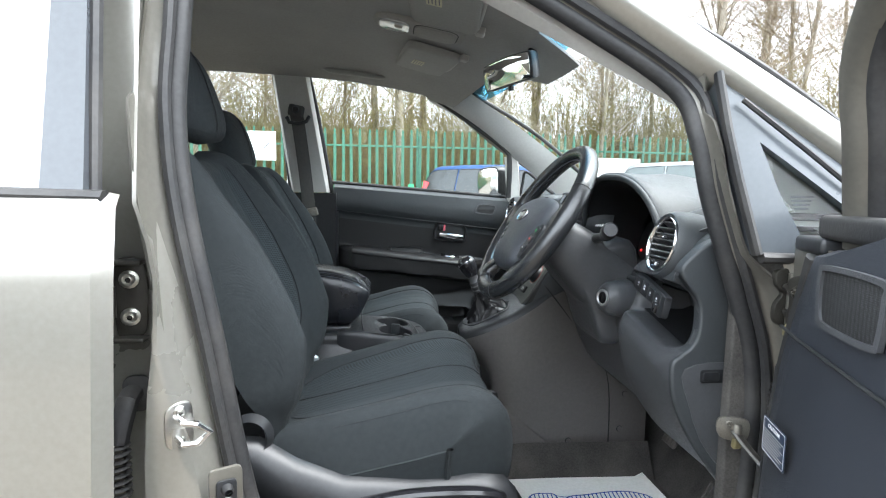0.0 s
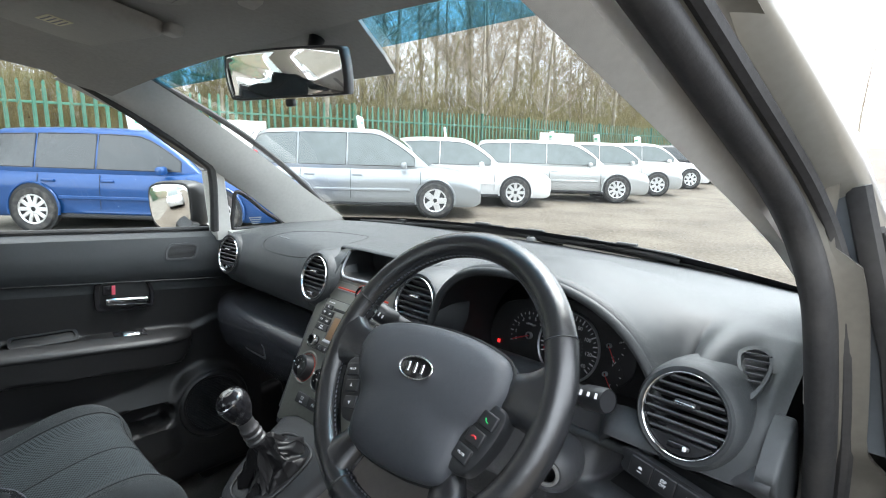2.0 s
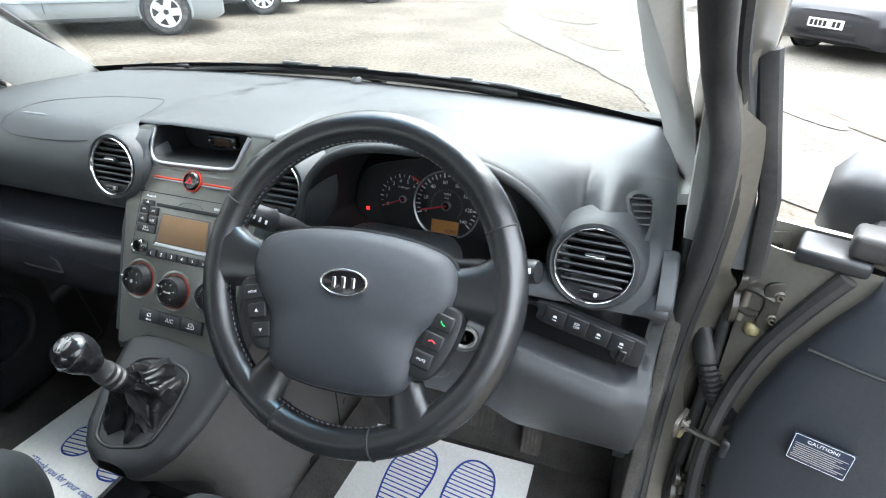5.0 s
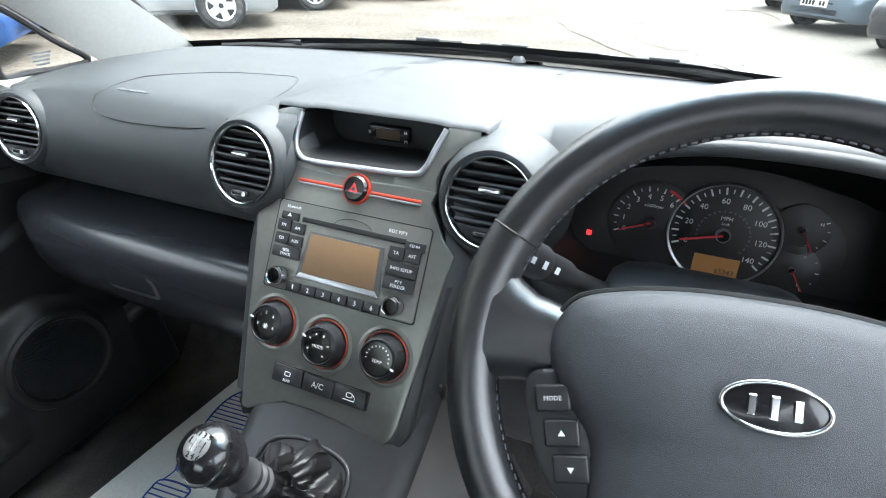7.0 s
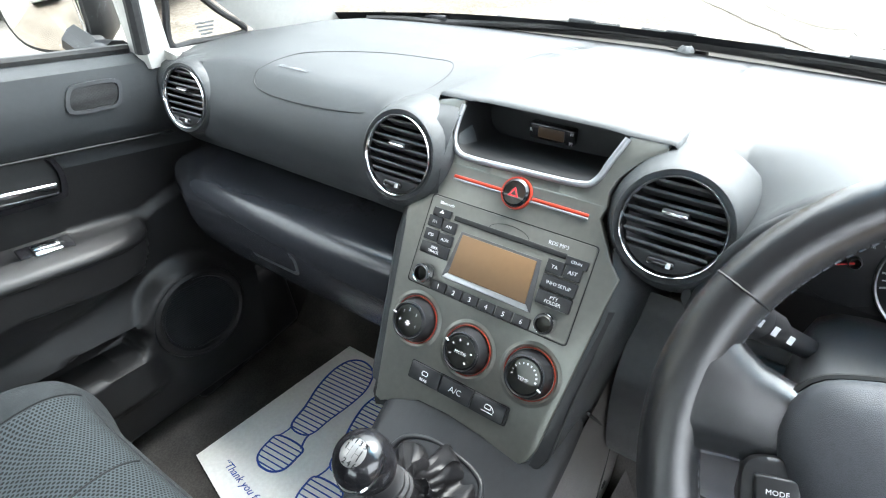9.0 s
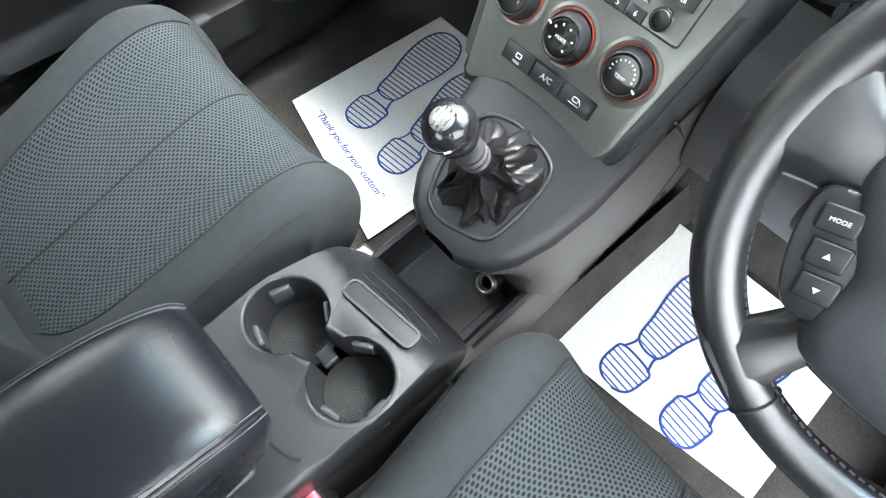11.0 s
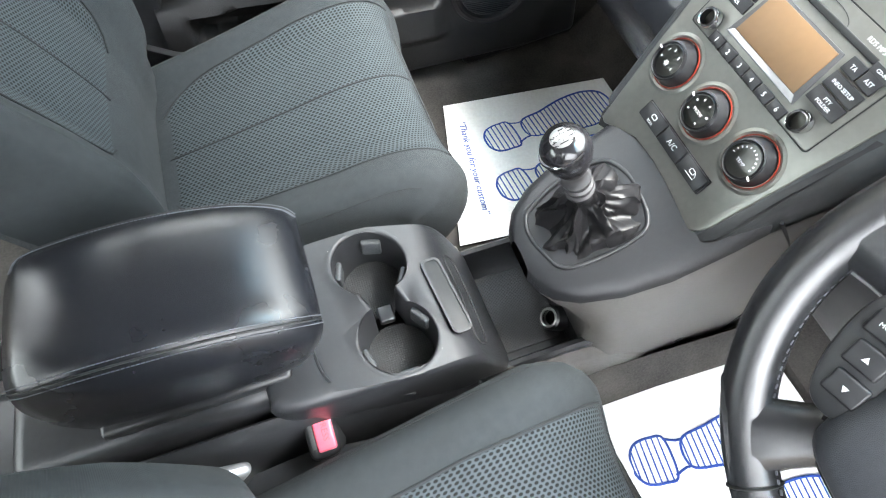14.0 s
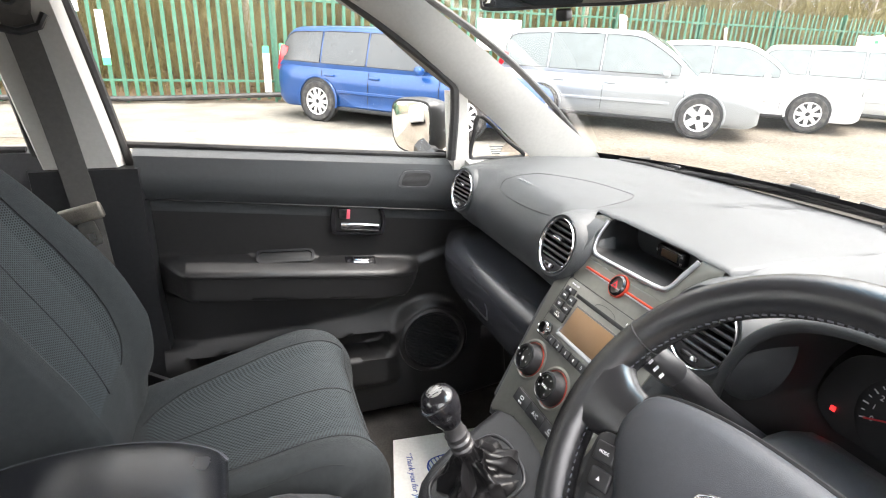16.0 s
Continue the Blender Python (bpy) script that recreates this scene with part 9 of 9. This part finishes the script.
    part("cabin", solid(lv), paint, car, angle=50)

    def side_pt(t, k, s):
        x = tb + (cowl - tb) * t
        return Vector((x, s * side_y(x, low_), low_))

    cutsw = ((0.045, 0.285), (0.297, 0.556), (0.568, 0.93)) if est else ((0.10, 0.245), (0.257, 0.545), (0.557, 0.93))
    for s in (1, -1):
        for i, (a, b) in enumerate(cutsw):
            xs_ = np.linspace(tb + (cowl - tb) * a, tb + (cowl - tb) * b, 9)
            grid = []
            for x in xs_:
                zl = low_ + 0.045 + 0.03 * (cowl - x) / (cowl - tb)
                zu = max(zl + 0.006, cab_z(x) - 0.085)
                grid.append([(x, s * (side_y(x, zl + (zu - zl) * k) + 0.007), zl + (zu - zl) * k) for k in (0, 0.33, 0.66, 1.0)])
            w_ = part("window", thick(sheet(grid), 0.004), pane, car, "side window", angle=60)
            part("window_trim", tube([g[0] for g in grid] + [g[3] for g in grid[::-1]], 0.008, 5, True), BLACK, w_)
        for xd, nm in ((side_pt(0.585, 0, s).x, "door_seam"), (side_pt(0.31, 0, s).x, "door_seam"), (cowl - 0.12, "door_seam")):
            part(nm, tube([(xd, s * hw * 1.002, 0.34), (xd, s * hw * 1.002, belt * 0.72), (xd, s * hw * 0.965, belt * 0.93)], 0.005, 5), CAVITY, car)
        for xd in (side_pt(0.62, 0, s).x, side_pt(0.36, 0, s).x):
            part("door_handle", rbox((0.19, 0.035, 0.035), pose(xd, s * hw * 1.0, belt * 0.83), 0.012, 2), paint, car)
        part("side_moulding", rbox((L * 0.40, 0.022, 0.05), pose(0.0, s * hw * 1.003, 0.50), 0.008, 1), paint, car)
        part("sill", rbox((L * 0.52, 0.06, 0.07), pose(0.0, s * hw * 0.94, 0.235), 0.02, 1), BLACK, car)
        part("mirror", rbox((0.11, 0.20, 0.13), pose(cowl - 0.42, s * (hw + 0.06), belt * 1.02), 0.045, 2), paint, car)
        part("headlamp", rbox((0.42, 0.07, 0.14), pose(L / 2 - 0.30, s * hw * 0.865, belt * 0.725, 0, 14, s * -19), 0.045, 2), LAMP_CLEAR, car, "clear headlamp")
        part("fog_lamp", lathe([(0, 0.02), (0.05, 0.015), (0.06, 0)], basis((L / 2 - 0.09, s * hw * 0.66, 0.36), (0, 1, 0), (1, s * 0.5, 0)), 14), LAMP_CLEAR, car)
        part("tail_lamp", rbox((0.16, 0.07, 0.42 if est else 0.26), pose(-L / 2 + (0.15 if est else 0.14), s * hw * 0.815, belt * (1.06 if est else 0.90), 0, 16 if est else 0, 0), 0.025, 2), LAMP_RED, car, "red tail lamp")
    for nm, lab, xa, xb in (("windscreen", "car windscreen", rf + 0.02, cowl + 0.02), ("rear_window", "rear window", tb + 0.06, rr - 0.02)):
        grid = []
        for x in np.linspace(xa, xb, 9):
            zs = cab_z(x)
            ye = side_y(x, zs) * 0.86
            grid.append([(x + (0.006 if xa > 0 else -0.006), ye * v, zs + 0.022 - 0.016 * v * v) for v in np.linspace(-1, 1, 9)])
        part(nm, thick(sheet(grid), 0.004), pane, car, lab, angle=60)
    part("grille", rbox((0.05, W * 0.42, 0.13), pose(L / 2 - 0.035, 0, belt * 0.57, 0, -18, 0), 0.02, 2), BLACK, car)
    part("bumper_intake", rbox((0.06, W * 0.55, 0.12), pose(L / 2 - 0.03, 0, 0.33), 0.02, 2), BLACK, car)
    np_ = part("number_plate", rbox((0.015, 0.52, 0.11), pose(L / 2 + 0.018, 0, 0.45), 0.004, 1), PLATE, car, "white number plate with dark bars")
    for k in range(7):
        if k != 4:
            part("plate_bar", rbox((0.004, 0.045, 0.07), pose(L / 2 + 0.027, -0.20 + 0.066 * k, 0.45), 0, 1), CAVITY, np_)
    wb2 = L * 0.59
    x0 = wb2 / 2 + L * 0.012
    for s in (1, -1):
        for x in (x0, x0 - wb2):
            part("wheel_arch", plate(disc(0.365, 30), basis((x, s * hw * 0.985, 0.335), (1, 0, 0), (0, s, 0)), 0.018, 0.004), CAVITY, car)
            part("arch_lip", tube([(x + 0.372 * math.cos(a), s * hw * 1.004, 0.335 + 0.372 * math.sin(a)) for a in np.linspace(-0.25, math.pi + 0.25, 16)], 0.018, 6), paint, car)
            w_ = wheel_part("wheel", 0.32, 0.21, car, s, spokes)
            w_.matrix_basis = pose(x, s * (hw * 0.985 - 0.052), 0.32)
    if topper:
        tp = part("roof_sign", rbox((0.05, 0.56, 0.26), pose(rf - 0.45, 0, H + 0.12, 0, -8, 0), 0.05, 2), SIGN, car, "white and green roof sign")
        part("sign_print", rbox((0.056, 0.36, 0.09), pose(rf - 0.45, 0.02, H + 0.12, 0, -8, 0), 0.02, 1), SIGN_GREEN, tp)
    return car, x0, hw


def place(made, fx, fy, head):
    """Stand the car with its right front wheel at that place, nose along the heading in degrees."""
    car, x0, hw = made
    c, s = math.cos(radians(head)), math.sin(radians(head))
    lx, ly = x0, -hw * 0.95
    px, py = fx - (c * lx - s * ly), fy - (s * lx + c * ly)
    zf, zb = lot_z(px + c * 1.3, py + s * 1.3), lot_z(px - c * 1.3, py - s * 1.3)
    car.matrix_basis = pose(px, py, (zf + zb) / 2, 0, -math.degrees(math.atan2(zf - zb, 2.6)), 0) if False else Matrix.Translation((px, py, (zf + zb) / 2)) @ Matrix.Rotation(radians(head), 4, 'Z') @ Matrix.Rotation(-math.atan2(zf - zb, 2.6), 4, 'Y')


def paint_of(name, c, metal=0.35, r=0.42):
    return material(name, c, r, metal=metal, coat=0.45, vary=0.02, dust=0.0)


BLUE_P = paint_of("royal_blue_paint", (0.003, 0.050, 0.185), 0.25, 0.35)
SILVER_P = paint_of("silver_blue_paint", (0.31, 0.33, 0.345), 0.55, 0.34)
WHITE_P = paint_of("white_paint", (0.62, 0.62, 0.62), 0.0)
LSILVER_P = paint_of("light_silver_paint", (0.43, 0.44, 0.44), 0.5)
GREY_P = paint_of("slate_grey_paint", (0.10, 0.13, 0.16), 0.4)
BLACK_P = paint_of("black_paint", (0.012, 0.012, 0.016), 0.2)
RED_P = paint_of("bright_red_paint", (0.42, 0.02, 0.035), 0.2)
HEAD = -46
place(parked_car("royal blue estate car with a white roof sign", BLUE_P, 4.47, 1.84, 1.48, "estate", 10, True, DARK_PANE), 1.25 + 2.64 * math.cos(radians(HEAD)), 8.78 + 2.64 * math.sin(radians(HEAD)), HEAD)
place(parked_car("silver blue people carrier with a white roof sign", SILVER_P, 4.47, 1.80, 1.62, "mpv", 5), 6.95, 6.42, HEAD)
place(parked_car("white hatchback with silver wheels and roof sign", WHITE_P, 4.28, 1.81, 1.49, "hatch", 8), 9.62, 6.60, HEAD)
place(parked_car("pale silver estate car with a roof sign", LSILVER_P, 4.60, 1.80, 1.48, "estate", 9), 12.62, 5.73, HEAD)
place(parked_car("pale silver hatchback in the parked row", LSILVER_P, 4.25, 1.76, 1.48, "hatch", 7), 15.48, 5.95, HEAD)
place(parked_car("white hatchback far along the parked row", WHITE_P, 4.2, 1.76, 1.49, "hatch", 7), 19.2, 6.42, HEAD)
place(parked_car("black hatchback in the far row", BLACK_P, 4.2, 1.76, 1.46, "hatch", 7, True, DARK_PANE), 22.9, 6.6, HEAD)
place(parked_car("bright red hatchback in the far row", RED_P, 4.2, 1.76, 1.46, "hatch", 7), 26.8, 6.85, HEAD)
place(parked_car("white hatchback beyond the red car", WHITE_P, 4.2, 1.76, 1.46, "hatch", 7), 30.4, 6.9, HEAD)
place(parked_car("dark grey hatchback far off", GREY_P, 4.2, 1.76, 1.46, "hatch", 7, True, DARK_PANE), 36.0, 7.5, HEAD)
place(parked_car("bright red estate car at the far end", RED_P, 4.4, 1.76, 1.48, "estate", 7), 43.0, 8.3, HEAD)
place(parked_car("silver hatchback parked behind the open car", LSILVER_P, 4.28, 1.81, 1.49, "hatch", 8), -5.0, 1.7, -8)
HEAD2 = 128
place(parked_car("black hatchback with a bright grille on concrete", BLACK_P, 3.97, 1.74, 1.46, "hatch", 8, False, DARK_PANE), 9.9, -2.0 - 0.9, HEAD2)
place(parked_car("slate grey small hatchback on the open side", GREY_P, 3.95, 1.72, 1.45, "hatch", 7, False, DARK_PANE), 12.4, -2.1, HEAD2)
place(parked_car("pale silver small hatchback on the open side", LSILVER_P, 3.95, 1.72, 1.45, "hatch", 7, False), 15.6, -1.9, HEAD2)
place(parked_car("white small hatchback further along", WHITE_P, 3.95, 1.72, 1.45, "hatch", 7, False), 19.0, -1.8, HEAD2)
place(parked_car("silver blue hatchback at the far corner", SILVER_P, 3.95, 1.72, 1.45, "hatch", 7, False), 23.0, -1.7, HEAD2)

# ---- concrete strip and puddles on the lot ----


def ragged(pts, seed, lift, rough, name, mat, label, n=10):
    out = []
    base = curve_through([(x, y, 0) for x, y in pts], n, True)
    for i, p in enumerate(base):
        k = noise.noise((p[0] * 1.9, p[1] * 1.9, seed)) * rough + noise.noise((p[0] * 6, p[1] * 6, seed)) * rough * 0.4
        out.append((p[0] + k, p[1] + k * 0.8))
    c = np.mean(out, axis=0)
    rows = [[(c[0] + (x - c[0]) * f, c[1] + (y - c[1]) * f, lot_z(c[0] + (x - c[0]) * f, c[1] + (y - c[1]) * f) + lift) for x, y in out] for f in (1.0, 0.85, 0.65, 0.45, 0.25, 0.08)]
    ob = part(name, sheet(rows, False, True), mat, None, angle=80)
    return tagged(ob, label, "ground", kind="structure")


ragged([(4.6, -0.9), (5.6, -0.75), (6.9, -0.1), (8.3, 0.7), (10.0, 1.75), (12.0, 2.3), (15.0, 2.95), (20, 3.2), (28, 3.6), (32, 1.0), (30, -4.0), (20, -7), (10, -8), (5.5, -6.5), (3.2, -5), (3.0, -2.6), (3.6, -1.4)], 1.0, 0.010, 0.35, "concrete_patch", CONCRETE, "worn pale concrete strip with a broken edge")
for i, (x, y, a, b) in enumerate(((7.6, -0.9, 0.9, 0.25), (9.5, 0.3, 1.2, 0.3), (6.3, -1.8, 1.2, 0.18), (12.5, 1.2, 1.6, 0.5), (14.5, 2.4, 1.4, 0.4), (5.6, -2.4, 1.5, 0.12), (17, 0.5, 2.4, 0.6))):
    ragged([(x + a * math.cos(t) * 0.95 - b * math.sin(t) * 0.4, y + b * math.sin(t) + a * math.cos(t) * 0.45) for t in np.linspace(0, 2 * math.pi, 9)[:-1]], 3.0 + i, 0.015, 0.12, "puddle", PUDDLE if i % 2 == 0 else GRAVEL, "shallow puddle on the concrete" if i % 2 == 0 else "patch of gravel on the concrete")
# ground colour made paler towards the fence
ragged([(-12, 5.0), (-6, 4.2), (-1, 4.0), (2.2, 4.9), (3.4, 6.4), (2.6, 9.2), (1.5, 11.2), (-4, 11.4), (-12, 11.4)], 9.0, 0.008, 0.5, "gravel_patch", material("pale_gravel", (0.085, 0.077, 0.066), 0.9, second=(0.21, 0.195, 0.17), vary_scale=1.6, bump=1.0, bump_scale=30, spec=0.2), "pale gravel towards the fence")
# unseen wall behind the open door, added to block low sky light
tagged(part("boundary_wall", rbox((19, 0.25, 3.2), pose(-6.0, -9.0, 1.5), 0.02, 1), material("dark_blocker", (0.07, 0.062, 0.052), 0.9, second=(0.13, 0.115, 0.10), vary_scale=1.2, bump=0.5, bump_scale=20), None), "plain unseen wall added to cut light on the open side", "wall", kind="structure")
# loose stones
st = bmesh.new()
rng = random.Random(4)
vs_, fs_ = [], []
for k in range(5200):
    x = rng.uniform(2.0, 15.0)
    y = rng.uniform(-4.0, 9.5)
    r = rng.uniform(0.006, 0.018)
    z = lot_z(x, y)
    b0 = len(vs_)
    for dx, dy, dz in ((1, 0, 0), (0, 1, 0.1), (-1, 0.2, 0), (0.1, -1, 0), (0.1, 0.1, 0.8)):
        vs_.append((x + dx * r * rng.uniform(0.7, 1.2), y + dy * r * rng.uniform(0.7, 1.2), z + dz * r))
    fs_ += [(b0, b0 + 1, b0 + 4), (b0 + 1, b0 + 2, b0 + 4), (b0 + 2, b0 + 3, b0 + 4), (b0 + 3, b0, b0 + 4)]
st.free()
me = bpy.data.meshes.new("loose_gravel")
me.from_pydata(vs_, [], fs_)
tagged(part("loose_gravel", me, material("pale_stones", (0.10, 0.088, 0.072), 0.9, second=(0.23, 0.21, 0.18), vary_scale=30), None), "loose stones scattered on the lot", "gravel", kind="stuff")


# ---- bank, undergrowth and bare trees behind the fence ----
class Sticks:
    """Many tapered rods joined in one mesh."""

    def __init__(self):
        self.v, self.f = [], []

    def rod(self, a, b, ra, rb, n=4):
        a, b = Vector(a), Vector(b)
        d = (b - a).normalized()
        s = d.cross(Vector((0.3, 0.9, 0.2))).normalized()
        w = s.cross(d)
        i0 = len(self.v)
        for p, r in ((a, ra), (b, rb)):
            for j in range(n):
                t = 2 * math.pi * j / n
                self.v.append(tuple(p + s * (r * math.cos(t)) + w * (r * math.sin(t))))
        for j in range(n):
            k = (j + 1) % n
            self.f.append((i0 + j, i0 + k, i0 + n + k, i0 + n + j))

    def mesh(self, name):
        me = bpy.data.meshes.new(name)
        me.from_pydata(self.v, [], self.f)
        me.shade_smooth()
        return me


def bare_tree(seed, height, trunk_r, label):
    rng = random.Random(seed)
    t = thing("bare_tree", label, "tree", (0, 0, 0), "bare trees")
    trunk, twigs = Sticks(), Sticks()

    def grow(p, d, length, r, depth):
        n = (5, 4, 3, 2)[depth]
        q = p
        dd = d.copy()
        for i in range(n):
            k0, k1 = i / n, (i + 1) / n
            dd = (dd + Vector((rng.uniform(-1, 1), rng.uniform(-1, 1), rng.uniform(-0.3, 0.6))) * (0.06 if depth == 0 else 0.16)).normalized()
            e = q + dd * (length / n)
            ra, rb = r * (1 - 0.72 * k0), r * (1 - 0.72 * k1)
            (trunk if depth < 2 else twigs).rod(q, e, ra, rb, 6 if depth == 0 else 4 if depth < 2 else 3)
            if depth < 3:
                if depth or i >= 1:
                    for _ in range((7, 4, 3)[depth]):
                        az = rng.uniform(0, 2 * math.pi)
                        side = Vector((math.cos(az), math.sin(az), rng.uniform(0.0, 0.7))).normalized()
                        nd = (dd * rng.uniform(0.25, 0.7) + side * rng.uniform(0.7, 1.1)).normalized()
                        at_ = q + (e - q) * rng.random()
                        reach = (0.50 - 0.30 * k0) if depth == 0 else rng.uniform(0.34, 0.60)
                        grow(at_, nd, length * reach * rng.uniform(0.7, 1.1) * (0.8 if depth == 0 else 1.0), max(0.0045, (ra + rb) * 0.5 * rng.uniform(0.22, 0.38)), depth + 1)
            q = e

    grow(Vector((0, 0, -0.3)), Vector((rng.uniform(-0.08, 0.08), rng.uniform(-0.08, 0.08), 1)).normalized(), height, trunk_r, 0)
    part("trunk", trunk.mesh("trunk"), BARK, t)
    part("crown", twigs.mesh("crown"), TWIG, t, "fine leafless twigs")
    return t


kinds = [bare_tree(11, 11.0, 0.11, "tall leafless birch behind the fence"), bare_tree(12, 9.0, 0.075, "slender leafless birch behind the fence"), bare_tree(13, 12.5, 0.14, "leafless ash tree with spreading limbs")]
spots = []
rng = random.Random(8)
for row, (y0, n, x0, dx) in enumerate(((13.2, 18, -15.0, 3.1), (15.6, 18, -16.0, 3.3), (18.0, 16, -18.0, 4.0), (21.5, 16, -22.0, 5.5))):
    for k in range(n):
        spots.append((x0 + dx * k + rng.uniform(-1.0, 1.0), y0 + rng.uniform(-0.9, 1.2) + 0.012 * k * dx))
for k in range(9):
    spots.append((62 + rng.uniform(-5, 22), 10 - 6.2 * k + rng.uniform(-1.5, 1.5)))
for i, (x, y) in enumerate(spots):
    base = kinds[i % 3]
    m = pose(x, y, lot_z(x, y), 0, 0, rng.uniform(0, 360))
    if i < 3:
        base.matrix_basis = m
    else:
        copy_thing(base, m)
scrub = Sticks()
rng = random.Random(21)
for k in range(24000):
    x = rng.uniform(-16, 52)
    y = 12.0 + abs(rng.gauss(0, 1)) * 4.2
    z = lot_z(x, y)
    h = rng.uniform(0.3, 1.5) + (rng.random() ** 4) * 4.5
    lean_ = Vector((rng.uniform(-0.5, 0.5), rng.uniform(-0.4, 0.3), 1)).normalized()
    a = Vector((x, y, z - 0.05))
    b = a + lean_ * h * 0.55
    c = b + (lean_ + Vector((rng.uniform(-0.9, 0.9), rng.uniform(-0.7, 0.5), rng.uniform(-0.9, 0.3)))).normalized() * h * 0.5
    r = rng.uniform(0.004, 0.011)
    scrub.rod(a, b, r, r * 0.7, 3)
    scrub.rod(b, c, r * 0.7, r * 0.3, 3)
tagged(part("undergrowth", scrub.mesh("undergrowth"), BRACKEN, None), "dry brown bracken and bramble stems behind the fence", "undergrowth", kind="stuff")
brush = Sticks()
for k in range(5200):
    x = rng.uniform(-16, 54)
    y = 12.3 + rng.random() ** 1.3 * 9.0
    z = lot_z(x, y)
    h = rng.uniform(0.9, 2.3) + (rng.random() ** 2) * 3.8
    q = Vector((x, y, z - 0.05))
    dd = Vector((rng.uniform(-0.22, 0.22), rng.uniform(-0.2, 0.2), 1)).normalized()
    r = rng.uniform(0.007, 0.016)
    for i in range(3):
        e = q + dd * (h / 3)
        brush.rod(q, e, r * (1 - 0.28 * i), r * (0.72 - 0.28 * i), 3)
        for j in range(5):
            b = q + (e - q) * rng.random()
            d2 = (dd * 0.6 + Vector((rng.uniform(-1, 1), rng.uniform(-1, 1), rng.uniform(-0.1, 0.6)))).normalized()
            c = b + d2 * rng.uniform(0.3, 0.9)
            brush.rod(b, c, 0.006, 0.0028, 3)
        dd = (dd + Vector((rng.uniform(-0.25, 0.25), rng.uniform(-0.25, 0.25), 0))).normalized()
        q = e
tagged(part("thicket", brush.mesh("thicket"), THICKET, None), "olive brown leafless thicket behind the fence", "thicket", kind="stuff")
lv_, lf_ = [], []
for k in range(26000):
    x = rng.uniform(-16, 46)
    y = 11.75 + abs(rng.gauss(0, 1)) * 4.0
    z = lot_z(x, y) + rng.random() ** 3 * 0.9
    s_ = rng.uniform(0.02, 0.06)
    i0 = len(lv_)
    ax_, ay_ = rng.uniform(0, 6.28), rng.uniform(-0.7, 0.7)
    u = Vector((math.cos(ax_), math.sin(ax_), ay_)) * s_
    w = Vector((-math.sin(ax_), math.cos(ax_), rng.uniform(-0.8, 0.8))) * s_ * 0.6
    p = Vector((x, y, z + 0.02))
    lv_ += [tuple(p - u), tuple(p + w), tuple(p + u), tuple(p - w)]
    lf_.append((i0, i0 + 1, i0 + 2, i0 + 3))
me = bpy.data.meshes.new("dead_leaves")
me.from_pydata(lv_, [], lf_)
tagged(part("dead_leaves", me, LITTER, None), "fallen brown leaves on the bank", "leaves", kind="stuff")
bank = [[(x, y, lot_z(x, y) + 0.03 + 0.10 * noise.noise((x * 0.8, y * 0.8, 5)) + 0.04 * noise.noise((x * 2.5, y * 2.5, 7))) for y in np.linspace(11.75, 40, 30)] for x in np.linspace(-40, 75, 100)]
tagged(part("bank", sheet(bank), LITTER, None, angle=80), "brown leaf litter bank behind the fence", "bank", kind="structure")
hill = [[(x, y, 4.0 + 13.0 * ease((y - 45) / 120) + 3 * noise.noise((x * 0.01, y * 0.01, 2))) for y in (45, 60, 90, 130, 180, 260)] for x in np.linspace(-260, 320, 30)]
tagged(part("far_hill", sheet(hill), FAR_GREEN, None, angle=80), "pale green hillside beyond the trees", "hill", kind="structure")

# far end of the lot: hoarding and timber wall
hd = thing("hoarding", "blue and pink painted hoarding over a timber wall", "hoarding", (45, -14, 0))
part("timber_wall", rbox((0.3, 22, 2.2), pose(45.3, -12.6, 1.1), 0.02, 1), material("weathered_sleepers", (0.22, 0.20, 0.15), 0.9, second=(0.38, 0.35, 0.29), vary_scale=2), hd)
for k in range(5):
    part("sleeper", rbox((0.1, 22, 0.36), pose(45.1, -12.6, 0.3 + 0.42 * k), 0.03, 1), material("pale_sleeper", (0.30, 0.27, 0.21), 0.9, vary=0.2), hd)
part("blue_band", rbox((0.1, 22, 0.42), pose(45.2, -12.6, 2.42), 0.02, 1), material("blue_hoarding", (0.02, 0.09, 0.45), 0.5, vary=0.1), hd)
part("pink_band", rbox((0.1, 21.4, 0.55), pose(45.25, -12.9, 2.9), 0.02, 1), material("pink_hoarding", (0.55, 0.06, 0.34), 0.5, vary=0.1), hd)
part("blue_top", rbox((0.1, 21.2, 0.30), pose(45.25, -13.0, 3.32), 0.02, 1), bpy.data.materials["blue_hoarding"], hd)
